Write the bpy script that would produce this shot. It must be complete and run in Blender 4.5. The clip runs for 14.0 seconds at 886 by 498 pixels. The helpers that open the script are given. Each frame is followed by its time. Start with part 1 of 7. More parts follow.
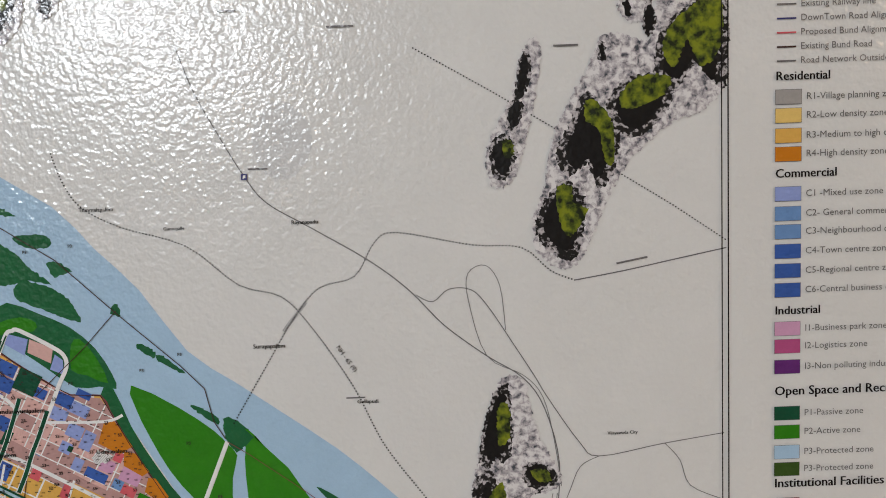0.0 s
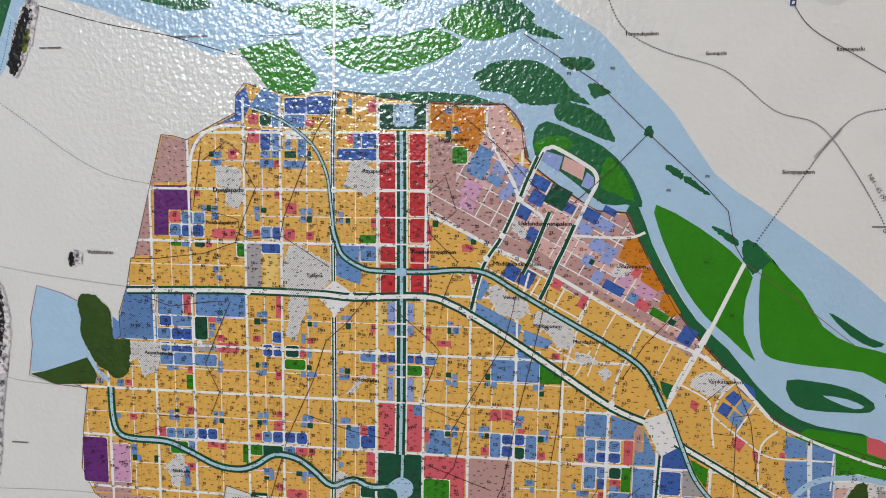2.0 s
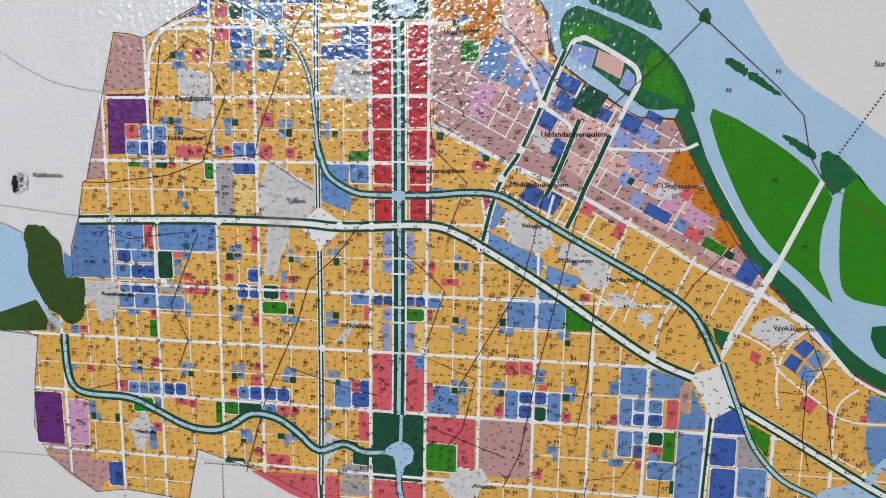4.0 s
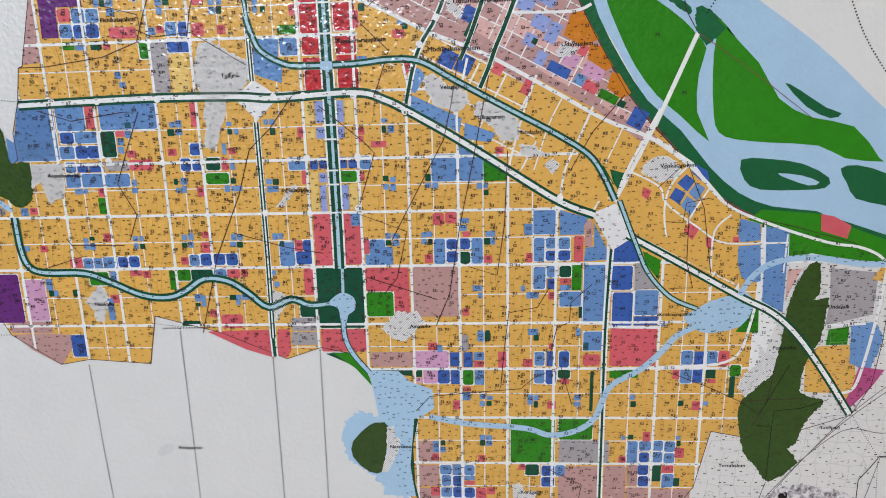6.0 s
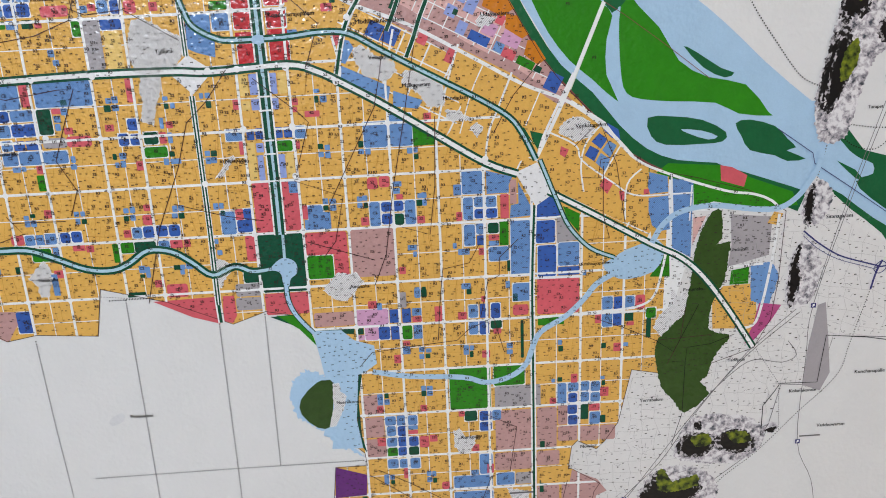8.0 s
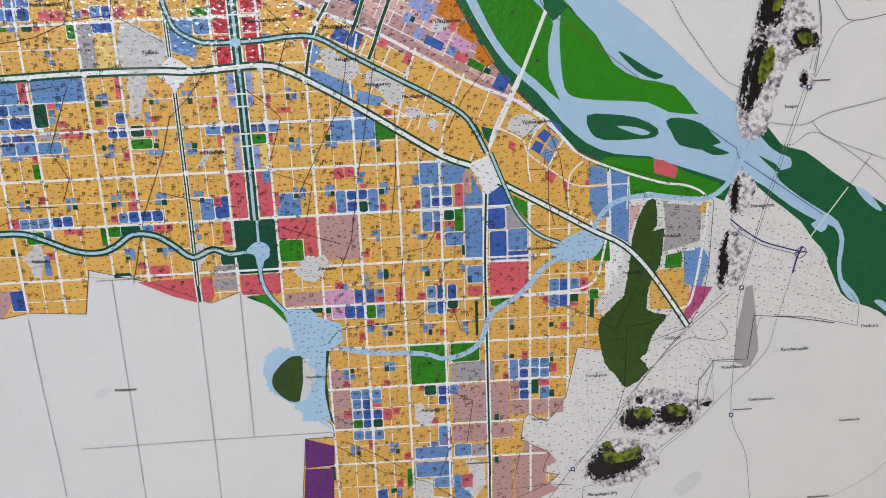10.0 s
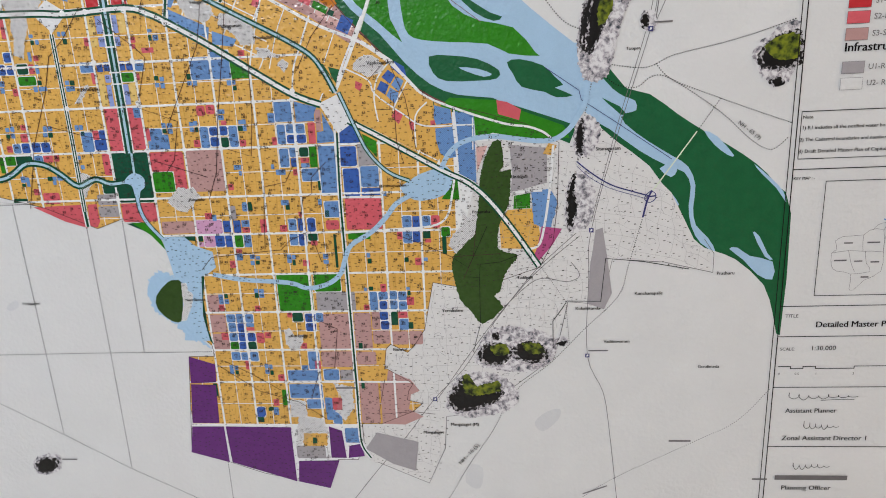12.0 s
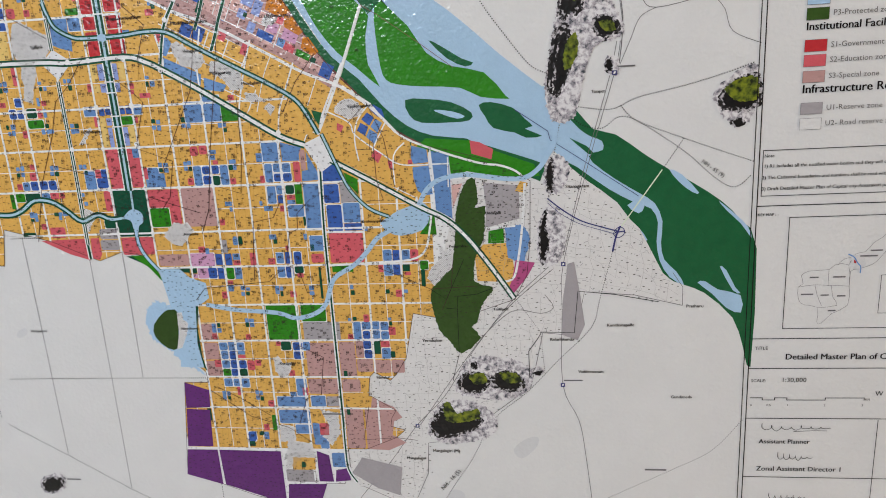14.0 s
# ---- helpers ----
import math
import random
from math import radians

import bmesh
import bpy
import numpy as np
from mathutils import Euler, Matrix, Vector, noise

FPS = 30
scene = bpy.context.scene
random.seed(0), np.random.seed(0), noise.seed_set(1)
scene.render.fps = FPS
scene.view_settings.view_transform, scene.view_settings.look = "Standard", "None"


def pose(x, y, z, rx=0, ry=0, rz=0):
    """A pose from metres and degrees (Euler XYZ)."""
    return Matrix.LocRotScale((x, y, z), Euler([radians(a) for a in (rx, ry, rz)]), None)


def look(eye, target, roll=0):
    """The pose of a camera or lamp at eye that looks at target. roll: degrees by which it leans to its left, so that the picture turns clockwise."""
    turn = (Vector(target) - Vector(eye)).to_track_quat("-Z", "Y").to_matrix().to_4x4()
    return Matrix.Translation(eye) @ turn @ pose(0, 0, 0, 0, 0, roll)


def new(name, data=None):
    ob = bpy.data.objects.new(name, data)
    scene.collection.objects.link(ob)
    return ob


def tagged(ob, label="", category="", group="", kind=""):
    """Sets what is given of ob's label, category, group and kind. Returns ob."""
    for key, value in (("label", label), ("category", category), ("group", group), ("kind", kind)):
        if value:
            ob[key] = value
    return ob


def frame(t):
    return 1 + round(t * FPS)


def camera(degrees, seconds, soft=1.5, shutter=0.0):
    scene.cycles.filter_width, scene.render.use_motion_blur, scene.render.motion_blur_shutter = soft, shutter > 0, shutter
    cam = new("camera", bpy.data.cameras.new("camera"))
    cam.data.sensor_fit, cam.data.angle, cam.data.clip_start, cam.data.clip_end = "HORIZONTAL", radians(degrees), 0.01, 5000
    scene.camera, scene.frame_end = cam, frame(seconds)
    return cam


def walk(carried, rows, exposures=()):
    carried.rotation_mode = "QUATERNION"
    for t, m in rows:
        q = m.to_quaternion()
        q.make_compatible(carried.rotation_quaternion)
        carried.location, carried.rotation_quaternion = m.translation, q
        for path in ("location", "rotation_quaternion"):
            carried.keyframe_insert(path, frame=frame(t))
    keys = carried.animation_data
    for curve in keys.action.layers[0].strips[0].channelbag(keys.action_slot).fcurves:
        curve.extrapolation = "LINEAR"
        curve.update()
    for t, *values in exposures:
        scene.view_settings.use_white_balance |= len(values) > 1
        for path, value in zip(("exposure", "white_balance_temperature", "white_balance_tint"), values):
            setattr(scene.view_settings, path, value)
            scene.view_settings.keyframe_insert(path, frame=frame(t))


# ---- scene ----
from mathutils.geometry import tessellate_polygon

cam = camera(62.1, 14.0, soft=0.95)
PATH = [
    (0, (-0.191, -0.485, 0.312), (-0.182, 1.507, 0.135), -2.1),
    (0.5, (-0.261, -0.491, 0.279), (-0.318, 1.502, 0.122), -2.3),
    (1, (-0.337, -0.506, 0.271), (-0.491, 1.478, 0.074), -1.8),
    (1.5, (-0.424, -0.527, 0.243), (-0.654, 1.447, 0.018), -0.9),
    (2, (-0.477, -0.539, 0.223), (-0.758, 1.423, -0.041), -0.1),
    (2.2, (-0.49, -0.54, 0.211), (-0.784, 1.419, -0.061), 0.2),
    (4.3, (-0.474, -0.438, 0.168), (-0.824, 1.499, -0.188), -0.6),
    (4.5, (-0.464, -0.435, 0.162), (-0.821, 1.495, -0.221), -1.0),
    (5, (-0.459, -0.451, 0.156), (-0.809, 1.464, -0.301), -2.1),
    (5.5, (-0.466, -0.477, 0.148), (-0.744, 1.437, -0.362), -2.4),
    (6, (-0.472, -0.511, 0.14), (-0.621, 1.414, -0.383), -2.3),
    (6.5, (-0.465, -0.537, 0.129), (-0.539, 1.396, -0.38), -2.7),
    (7, (-0.466, -0.544, 0.127), (-0.485, 1.382, -0.413), -3.2),
    (7.2, (-0.473, -0.545, 0.134), (-0.463, 1.368, -0.449), -3.4),
    (9.3, (-0.454, -0.58, 0.13), (-0.443, 1.35, -0.397), -3.6),
    (9.5, (-0.457, -0.591, 0.13), (-0.437, 1.34, -0.39), -3.4),
    (10, (-0.443, -0.611, 0.118), (-0.404, 1.32, -0.403), -3.1),
    (10.5, (-0.405, -0.618, 0.109), (-0.425, 1.306, -0.437), -2.9),
    (11, (-0.346, -0.622, 0.096), (-0.465, 1.289, -0.484), -2.9),
    (11.5, (-0.276, -0.633, 0.095), (-0.46, 1.261, -0.522), -2.9),
    (12, (-0.233, -0.642, 0.097), (-0.441, 1.249, -0.52), -3.4),
    (12.5, (-0.217, -0.64, 0.101), (-0.419, 1.252, -0.517), -3.6),
    (13, (-0.205, -0.647, 0.101), (-0.432, 1.25, -0.491), -3.7),
    (13.5, (-0.194, -0.657, 0.105), (-0.456, 1.244, -0.46), -3.8),
    (14, (-0.18, -0.662, 0.113), (-0.47, 1.237, -0.442), -4.0),
]
EXPOSURES = [(0.0, -0.14, 6450, 10), (1.0, 0.05, 6300, 10), (2.2, 0.11, 6280, 10), (5.0, 0.31, 6000, 10), (9.5, 0.31, 6020, 10), (14.0, 0.22, 6120, 10)]
walk(cam, [(t, look(eye, target, roll)) for t, eye, target, roll in PATH], exposures=EXPOSURES)

# ---- light: a cool tube lamp on the ceiling behind the viewer, an added unseen warm one further right ----
world = bpy.data.worlds.new("room_dim")
world.use_nodes = True
world.node_tree.nodes["Background"].inputs[0].default_value = (0.9, 0.93, 1.0, 1)
world.node_tree.nodes["Background"].inputs[1].default_value = 0.05
scene.world = world

FLOOR, CEIL = -1.45, 1.45        # heights about the map's origin, the corner of its inner border
LAMPS = [
    # x, y, z, length, width, watts, colour
    (-1.38, -2.65, 1.09, 0.92, 0.34, 67, (0.90, 0.955, 1.0)),
    # added warm fill, never in view: it only tints the map's right side
    (2.60, -2.00, 1.25, 0.95, 0.30, 38, (1.0, 0.72, 0.47)),
]


# ---- materials ----
def material(name):
    m = bpy.data.materials.new(name)
    m.use_nodes = True
    return m, m.node_tree.nodes, m.node_tree.links, m.node_tree.nodes["Principled BSDF"]


def relief(n, k, bsdf, amount=1.0):
    """The laminate's orange-peel relief, one pattern over the whole sheet."""
    tc = n.new("ShaderNodeTexCoord")
    fine = n.new("ShaderNodeTexNoise")
    fine.inputs["Scale"].default_value, fine.inputs["Detail"].default_value = 240, 1.5
    broad = n.new("ShaderNodeTexNoise")
    broad.inputs["Scale"].default_value, broad.inputs["Detail"].default_value = 14, 2
    for tex in (fine, broad):
        k.new(tc.outputs["Object"], tex.inputs["Vector"])
    low = n.new("ShaderNodeBump")
    low.inputs["Strength"].default_value, low.inputs["Distance"].default_value = 1.0, 0.0007 * amount
    k.new(broad.outputs["Fac"], low.inputs["Height"])
    high = n.new("ShaderNodeBump")
    high.inputs["Strength"].default_value, high.inputs["Distance"].default_value = 1.0, RELIEF * amount
    k.new(fine.outputs["Fac"], high.inputs["Height"])
    k.new(low.outputs["Normal"], high.inputs["Normal"])
    k.new(high.outputs["Normal"], bsdf.inputs["Normal"])
    k.new(high.outputs["Normal"], bsdf.inputs["Coat Normal"])
    return tc


RELIEF = 0.0007


def laminate(bsdf, rough):
    """A clear film with a sharp gloss over the print, with a faint satin sheen."""
    bsdf.inputs["Roughness"].default_value = rough
    bsdf.inputs["Specular IOR Level"].default_value = 0.46
    bsdf.inputs["Coat Weight"].default_value = 0.30
    bsdf.inputs["Coat Roughness"].default_value = 0.42


def ink(name, colour, vary=0.10, scale=90.0, rough=0.17, fibre=0.06):
    """Printed colour under a clear laminate: blotchy ink, fine grain and the shared relief."""
    m, n, k, bsdf = material("print_" + name)
    tc = relief(n, k, bsdf)
    blot = n.new("ShaderNodeTexNoise")
    blot.inputs["Scale"].default_value, blot.inputs["Detail"].default_value = scale, 4
    grain = n.new("ShaderNodeTexNoise")
    grain.inputs["Scale"].default_value, grain.inputs["Detail"].default_value = 900, 2
    k.new(tc.outputs["Object"], blot.inputs["Vector"])
    k.new(tc.outputs["Object"], grain.inputs["Vector"])
    info = n.new("ShaderNodeObjectInfo")
    total = n.new("ShaderNodeMath")
    total.operation = "MULTIPLY_ADD"
    k.new(grain.outputs["Fac"], total.inputs[0])
    total.inputs[1].default_value = fibre / max(vary, 0.01)
    k.new(blot.outputs["Fac"], total.inputs[2])
    more = n.new("ShaderNodeMath")
    more.operation = "MULTIPLY_ADD"
    k.new(info.outputs["Random"], more.inputs[0])
    more.inputs[1].default_value = 0.35
    k.new(total.outputs[0], more.inputs[2])
    ramp = n.new("ShaderNodeMapRange")
    ramp.inputs["From Min"].default_value, ramp.inputs["From Max"].default_value = 0.35, 1.5
    ramp.inputs["To Min"].default_value, ramp.inputs["To Max"].default_value = 1 - vary, 1 + vary
    k.new(more.outputs[0], ramp.inputs["Value"])
    mul = n.new("ShaderNodeVectorMath")
    mul.operation = "SCALE"
    mul.inputs[0].default_value = colour
    k.new(ramp.outputs[0], mul.inputs["Scale"])
    k.new(mul.outputs[0], bsdf.inputs["Base Color"])
    laminate(bsdf, rough)
    return m


INKS = {name: ink(name, col, *rest) for name, col, *rest in (
    ("paper", (0.72, 0.715, 0.71), 0.055, 22.0, 0.17, 0.02),
    ("shade", (0.62, 0.62, 0.63), 0.05, 60.0),
    ("road", (0.80, 0.80, 0.80), 0.05),
    ("village", (0.78, 0.77, 0.775), 0.08, 200.0),
    ("plaza", (0.76, 0.755, 0.765), 0.06, 200.0),
    ("field", (0.70, 0.685, 0.675), 0.06, 120.0),
    ("water", (0.38, 0.55, 0.73), 0.07, 60.0),
    ("canal", (0.40, 0.58, 0.68), 0.10),
    ("dgreen", (0.010, 0.115, 0.038), 0.20),
    ("forest", (0.004, 0.072, 0.035), 0.18),
    ("pgreen", (0.026, 0.215, 0.004), 0.16),
    ("olive", (0.035, 0.082, 0.012), 0.30, 120.0),
    ("yellow", (0.71, 0.405, 0.088), 0.09),
    ("pale", (0.75, 0.52, 0.16), 0.10),
    ("orange", (0.56, 0.185, 0.008), 0.12),
    ("blue", (0.15, 0.29, 0.57), 0.14),
    ("hatch", (0.085, 0.185, 0.43), 0.12),
    ("lilac", (0.27, 0.34, 0.66), 0.10),
    ("navy", (0.040, 0.110, 0.41), 0.18),
    ("red", (0.50, 0.026, 0.034), 0.14),
    ("rose", (0.62, 0.105, 0.13), 0.14),
    ("mauve", (0.47, 0.275, 0.26), 0.10),
    ("blush", (0.66, 0.40, 0.37), 0.08),
    ("orchid", (0.60, 0.32, 0.50), 0.10),
    ("magenta", (0.44, 0.075, 0.22), 0.12),
    ("purple", (0.125, 0.022, 0.175), 0.20),
    ("grey", (0.36, 0.335, 0.35), 0.10),
    ("black", (0.006, 0.0055, 0.0065), 0.25),
    ("brown", (0.055, 0.022, 0.020), 0.25),
    ("maroon", (0.20, 0.055, 0.055), 0.2),
    ("indigo", (0.05, 0.05, 0.18), 0.20),
    ("faint", (0.16, 0.15, 0.155), 0.20),
    ("plotline", (0.36, 0.34, 0.33), 0.10),
    ("soft", (0.13, 0.125, 0.125), 0.15),
    ("mark", (0.035, 0.024, 0.02), 0.25),
    ("bridge", (0.66, 0.72, 0.56), 0.06),
    ("tone", (0.52, 0.26, 0.035), 0.15),
)}


def rock_ink():
    """The shaded relief of the hills: crumbled light rock with black gullies."""
    m, n, k, bsdf = material("print_rock")
    tc = relief(n, k, bsdf)
    warp = n.new("ShaderNodeTexNoise")
    warp.inputs["Scale"].default_value, warp.inputs["Detail"].default_value = 230, 5
    warp.inputs["Roughness"].default_value, warp.inputs["Distortion"].default_value = 0.58, 0.35
    k.new(tc.outputs["Object"], warp.inputs["Vector"])
    ramp = n.new("ShaderNodeValToRGB")
    ramp.color_ramp.elements[0].position, ramp.color_ramp.elements[0].color = 0.33, (0.05, 0.06, 0.075, 1)
    ramp.color_ramp.elements[1].position, ramp.color_ramp.elements[1].color = 0.575, (0.74, 0.72, 0.73, 1)
    mid = ramp.color_ramp.elements.new(0.45)
    mid.color = (0.40, 0.37, 0.40, 1)
    k.new(warp.outputs["Fac"], ramp.inputs["Fac"])
    k.new(ramp.outputs["Color"], bsdf.inputs["Base Color"])
    laminate(bsdf, 0.17)
    return m


def gully_ink():
    """Dark slopes between the rock and the deep shade."""
    m, n, k, bsdf = material("print_gully")
    tc = relief(n, k, bsdf)
    tex = n.new("ShaderNodeTexNoise")
    tex.inputs["Scale"].default_value, tex.inputs["Detail"].default_value, tex.inputs["Distortion"].default_value = 300, 5, 0.4
    k.new(tc.outputs["Object"], tex.inputs["Vector"])
    ramp = n.new("ShaderNodeValToRGB")
    ramp.color_ramp.elements[0].position, ramp.color_ramp.elements[0].color = 0.49, (0.012, 0.011, 0.012, 1)
    ramp.color_ramp.elements[1].position, ramp.color_ramp.elements[1].color = 0.60, (0.50, 0.47, 0.49, 1)
    k.new(tex.outputs["Fac"], ramp.inputs["Fac"])
    k.new(ramp.outputs["Color"], bsdf.inputs["Base Color"])
    laminate(bsdf, 0.17)
    return m


def moss_ink():
    m, n, k, bsdf = material("print_moss")
    tc = relief(n, k, bsdf)
    tex = n.new("ShaderNodeTexNoise")
    tex.inputs["Scale"].default_value, tex.inputs["Detail"].default_value = 170, 4
    k.new(tc.outputs["Object"], tex.inputs["Vector"])
    ramp = n.new("ShaderNodeValToRGB")
    ramp.color_ramp.elements[0].position, ramp.color_ramp.elements[0].color = 0.38, (0.012, 0.018, 0.006, 1)
    ramp.color_ramp.elements[1].position, ramp.color_ramp.elements[1].color = 0.62, (0.20, 0.235, 0.012, 1)
    mid = ramp.color_ramp.elements.new(0.48)
    mid.color = (0.085, 0.115, 0.01, 1)
    k.new(tex.outputs["Fac"], ramp.inputs["Fac"])
    k.new(ramp.outputs["Color"], bsdf.inputs["Base Color"])
    laminate(bsdf, 0.17)
    return m


INKS["rock"], INKS["moss"], INKS["gully"] = rock_ink(), moss_ink(), gully_ink()


def plain(name, colour, rough=0.7, scale=8.0, vary=0.08, bump=0.0006, metal=0.0):
    """Painted or moulded surfaces of the room."""
    m, n, k, bsdf = material(name)
    tc, tex = n.new("ShaderNodeTexCoord"), n.new("ShaderNodeTexNoise")
    tex.inputs["Scale"].default_value, tex.inputs["Detail"].default_value = scale, 6
    k.new(tc.outputs["Object"], tex.inputs["Vector"])
    mix = n.new("ShaderNodeMapRange")
    mix.inputs["To Min"].default_value, mix.inputs["To Max"].default_value = 1 - vary, 1 + vary
    k.new(tex.outputs["Fac"], mix.inputs["Value"])
    mul = n.new("ShaderNodeVectorMath")
    mul.operation = "SCALE"
    mul.inputs[0].default_value = colour
    k.new(mix.outputs[0], mul.inputs["Scale"])
    k.new(mul.outputs[0], bsdf.inputs["Base Color"])
    b = n.new("ShaderNodeBump")
    b.inputs["Distance"].default_value = bump
    k.new(tex.outputs["Fac"], b.inputs["Height"])
    k.new(b.outputs["Normal"], bsdf.inputs["Normal"])
    bsdf.inputs["Roughness"].default_value, bsdf.inputs["Metallic"].default_value = rough, metal
    return m


WALL_PAINT = plain("wall_paint", (0.46, 0.44, 0.41), 0.8, 30)
FLOOR_TILE = plain("floor_vitrified", (0.48, 0.44, 0.38), 0.3, 5)
CEILING_PAINT = plain("ceiling_paint", (0.78, 0.77, 0.75), 0.9, 20)
BOARD = plain("foam_board", (0.75, 0.75, 0.74), 0.6, 60)
LAMP_BODY = plain("lamp_body", (0.8, 0.8, 0.8), 0.4, 10)


# ---- mesh helpers ----
def link(name, verts, faces, mat, parent=None, label=""):
    me = bpy.data.meshes.new(name)
    me.from_pydata(verts, [], faces)
    me.materials.append(mat)
    ob = new(name, me)
    ob.parent = parent
    if label:
        ob["label"] = label
    return ob


def box(name, lo, hi, mat, parent=None, bevel=0.0):
    bm = bmesh.new()
    bmesh.ops.create_cube(bm, size=1)
    for v in bm.verts:
        v.co = [(a + b) / 2 + c * (b - a) for a, b, c in zip(lo, hi, v.co)]
    if bevel:
        bmesh.ops.bevel(bm, geom=bm.edges[:], offset=bevel, segments=2, affect="EDGES")
    me = bpy.data.meshes.new(name)
    bm.to_mesh(me)
    bm.free()
    me.materials.append(mat)
    ob = new(name, me)
    ob.parent = parent
    return ob


# ---- the room ----
tagged(box("wall_north", (-3.2, 0.006, FLOOR), (3.2, 0.16, CEIL), WALL_PAINT), "beige painted plaster wall behind the map", "wall", kind="structure")
tagged(box("wall_south", (-3.2, -4.36, FLOOR), (3.2, -4.2, CEIL), WALL_PAINT), "beige painted plaster wall", "wall", kind="structure")
tagged(box("wall_west", (-3.36, -4.36, FLOOR), (-3.2, 0.16, CEIL), WALL_PAINT), "beige painted plaster wall", "wall", kind="structure")
tagged(box("wall_east", (3.2, -4.36, FLOOR), (3.36, 0.16, CEIL), WALL_PAINT), "beige painted plaster wall", "wall", kind="structure")
tagged(box("floor", (-3.36, -4.36, FLOOR - 0.12), (3.36, 0.16, FLOOR), FLOOR_TILE), "beige polished floor", "floor", kind="structure")
tagged(box("ceiling", (-3.36, -4.36, CEIL), (3.36, 0.16, CEIL + 0.12), CEILING_PAINT), "white painted ceiling", "ceiling", kind="structure")


def ceiling_lamp(x, y, z, length, width, watts, colour):
    lamp = tagged(new("ceiling_lamp"), "white rectangular ceiling lamp hung on two rods, out of view", "lamp", group="ceiling lamps")
    lamp.location = (x, y, z)
    h, w = length / 2, width / 2
    box("housing", (-h - 0.03, -w - 0.03, 0.012), (h + 0.03, w + 0.03, 0.07), LAMP_BODY, lamp, 0.006)
    for s in (-1, 1):
        box("rod", (s * h * 0.7 - 0.006, -0.006, 0.07), (s * h * 0.7 + 0.006, 0.006, CEIL - z), LAMP_BODY, lamp)
        box("rim", (-h - 0.03, s * (w + 0.02) - 0.01, -0.02), (h + 0.03, s * (w + 0.02) + 0.01, 0.012), LAMP_BODY, lamp)
    data = bpy.data.lights.new("tube_light", "AREA")
    data.shape, data.size, data.size_y, data.energy, data.color = "RECTANGLE", length, width, watts, colour
    light = new("tube_light", data)
    # the diffuser is tipped towards the wall with the map
    light.matrix_world = look((x, y + 0.02, z - 0.025), (x * 0.3, 0, -0.5))
    return lamp


for spec in LAMPS:
    ceiling_lamp(*spec)

# ---- the map: a laminated print on a foam board ----
wall_map = tagged(new("wall_map"), "large laminated city zoning map on a thin board", "map")
box("backing_board", (-1.03, 0.0, -0.44), (0.20, 0.006, 0.46), BOARD, wall_map)
STEP = 0.00006
STACK = {}


def level(layer):
    STACK[layer] = STACK.get(layer, 0) + 1
    return -0.0002 - STEP * layer - 0.00000012 * (STACK[layer] % 48)


sheet = link("print_sheet", [(-1.03, -0.0002, -0.44), (0.20, -0.0002, -0.44), (0.20, -0.0002, 0.46), (-1.03, -0.0002, 0.46)],
             [(0, 1, 2, 3)], INKS["paper"], wall_map, "glossy off-white printed sheet")


def curve(pts, steps, closed):
    """A Catmull-Rom curve through plan points."""
    if steps < 2:
        return list(pts)
    out, n = [], len(pts)
    for i in range(n if closed else n - 1):
        get = (lambda j: pts[j % n]) if closed else (lambda j: pts[min(max(j, 0), n - 1)])
        a, b, c, d = get(i - 1), get(i), get(i + 1), get(i + 2)
        for s in range(steps):
            t = s / steps
            out.append(tuple(0.5 * (2 * q + (r - p) * t + (2 * p - 5 * q + 4 * r - u) * t * t + (3 * q - p - 3 * r + u) * t ** 3)
                             for p, q, r, u in zip(a, b, c, d)))
    return out if closed else out + [pts[-1]]


def ragged(pts, amount, pitch=1.2):
    """Breaks an outline into short uneven edges; amount and pitch in millimetres."""
    out, n = [], len(pts)
    for i in range(n):
        a, b = Vector(pts[i]), Vector(pts[(i + 1) % n])
        count = max(1, int((b - a).length / pitch))
        for s in range(count):
            p = a.lerp(b, s / count)
            q = Vector((p.x * 0.55, p.y * 0.55, 3.1))
            p += Vector((noise.noise(q), noise.noise(q + Vector((40, 7, 0))))) * amount * 1.8
            out.append((p.x, p.y))
    return out


def fill(name, colour, layer, rings, parent=None, label=""):
    """Flat printed patches, each ring of millimetre points filled, joined into one mesh."""
    verts, faces, y = [], [], level(layer)
    for ring in rings:
        base = len(verts)
        verts += [(x / 1000, y, z / 1000) for x, z in ring]
        if len(ring) == 4:
            area2 = sum(ring[i][0] * ring[(i + 1) % 4][1] - ring[(i + 1) % 4][0] * ring[i][1] for i in range(4))
            faces.append(tuple(base + i for i in (range(4) if area2 > 0 else (3, 2, 1, 0))))
            continue
        for tri in tessellate_polygon([[Vector((x, z, 0)) for x, z in ring]]):
            (ax, az), (bx, bz), (cx, cz) = (ring[i] for i in tri)
            turn = (bx - ax) * (cz - az) - (cx - ax) * (bz - az)
            faces.append(tuple(base + i for i in (tri if turn > 0 else tri[::-1])))
    return link(name, verts, faces, INKS[colour], parent or sheet, label)


RINGS, VILLAGES, CLEAR = {}, [], []


GROUNDS = []


def area(name, colour, layer, pts, smooth=0, rough=0.0):
    ring = curve(pts, smooth, True)
    if rough:
        ring = ragged(ring, rough)
    RINGS[name] = ring
    if layer >= 7 and colour in ("water", "olive", "village", "road", "plaza", "blue", "mauve", "purple", "navy"):
        CLEAR.append(ring)
    if name == "commercial_ground":
        GROUNDS.append(ring)
    if colour == "village" and name == "village_block":
        VILLAGES.append(ring)
    return fill(name, colour, layer, [ring])


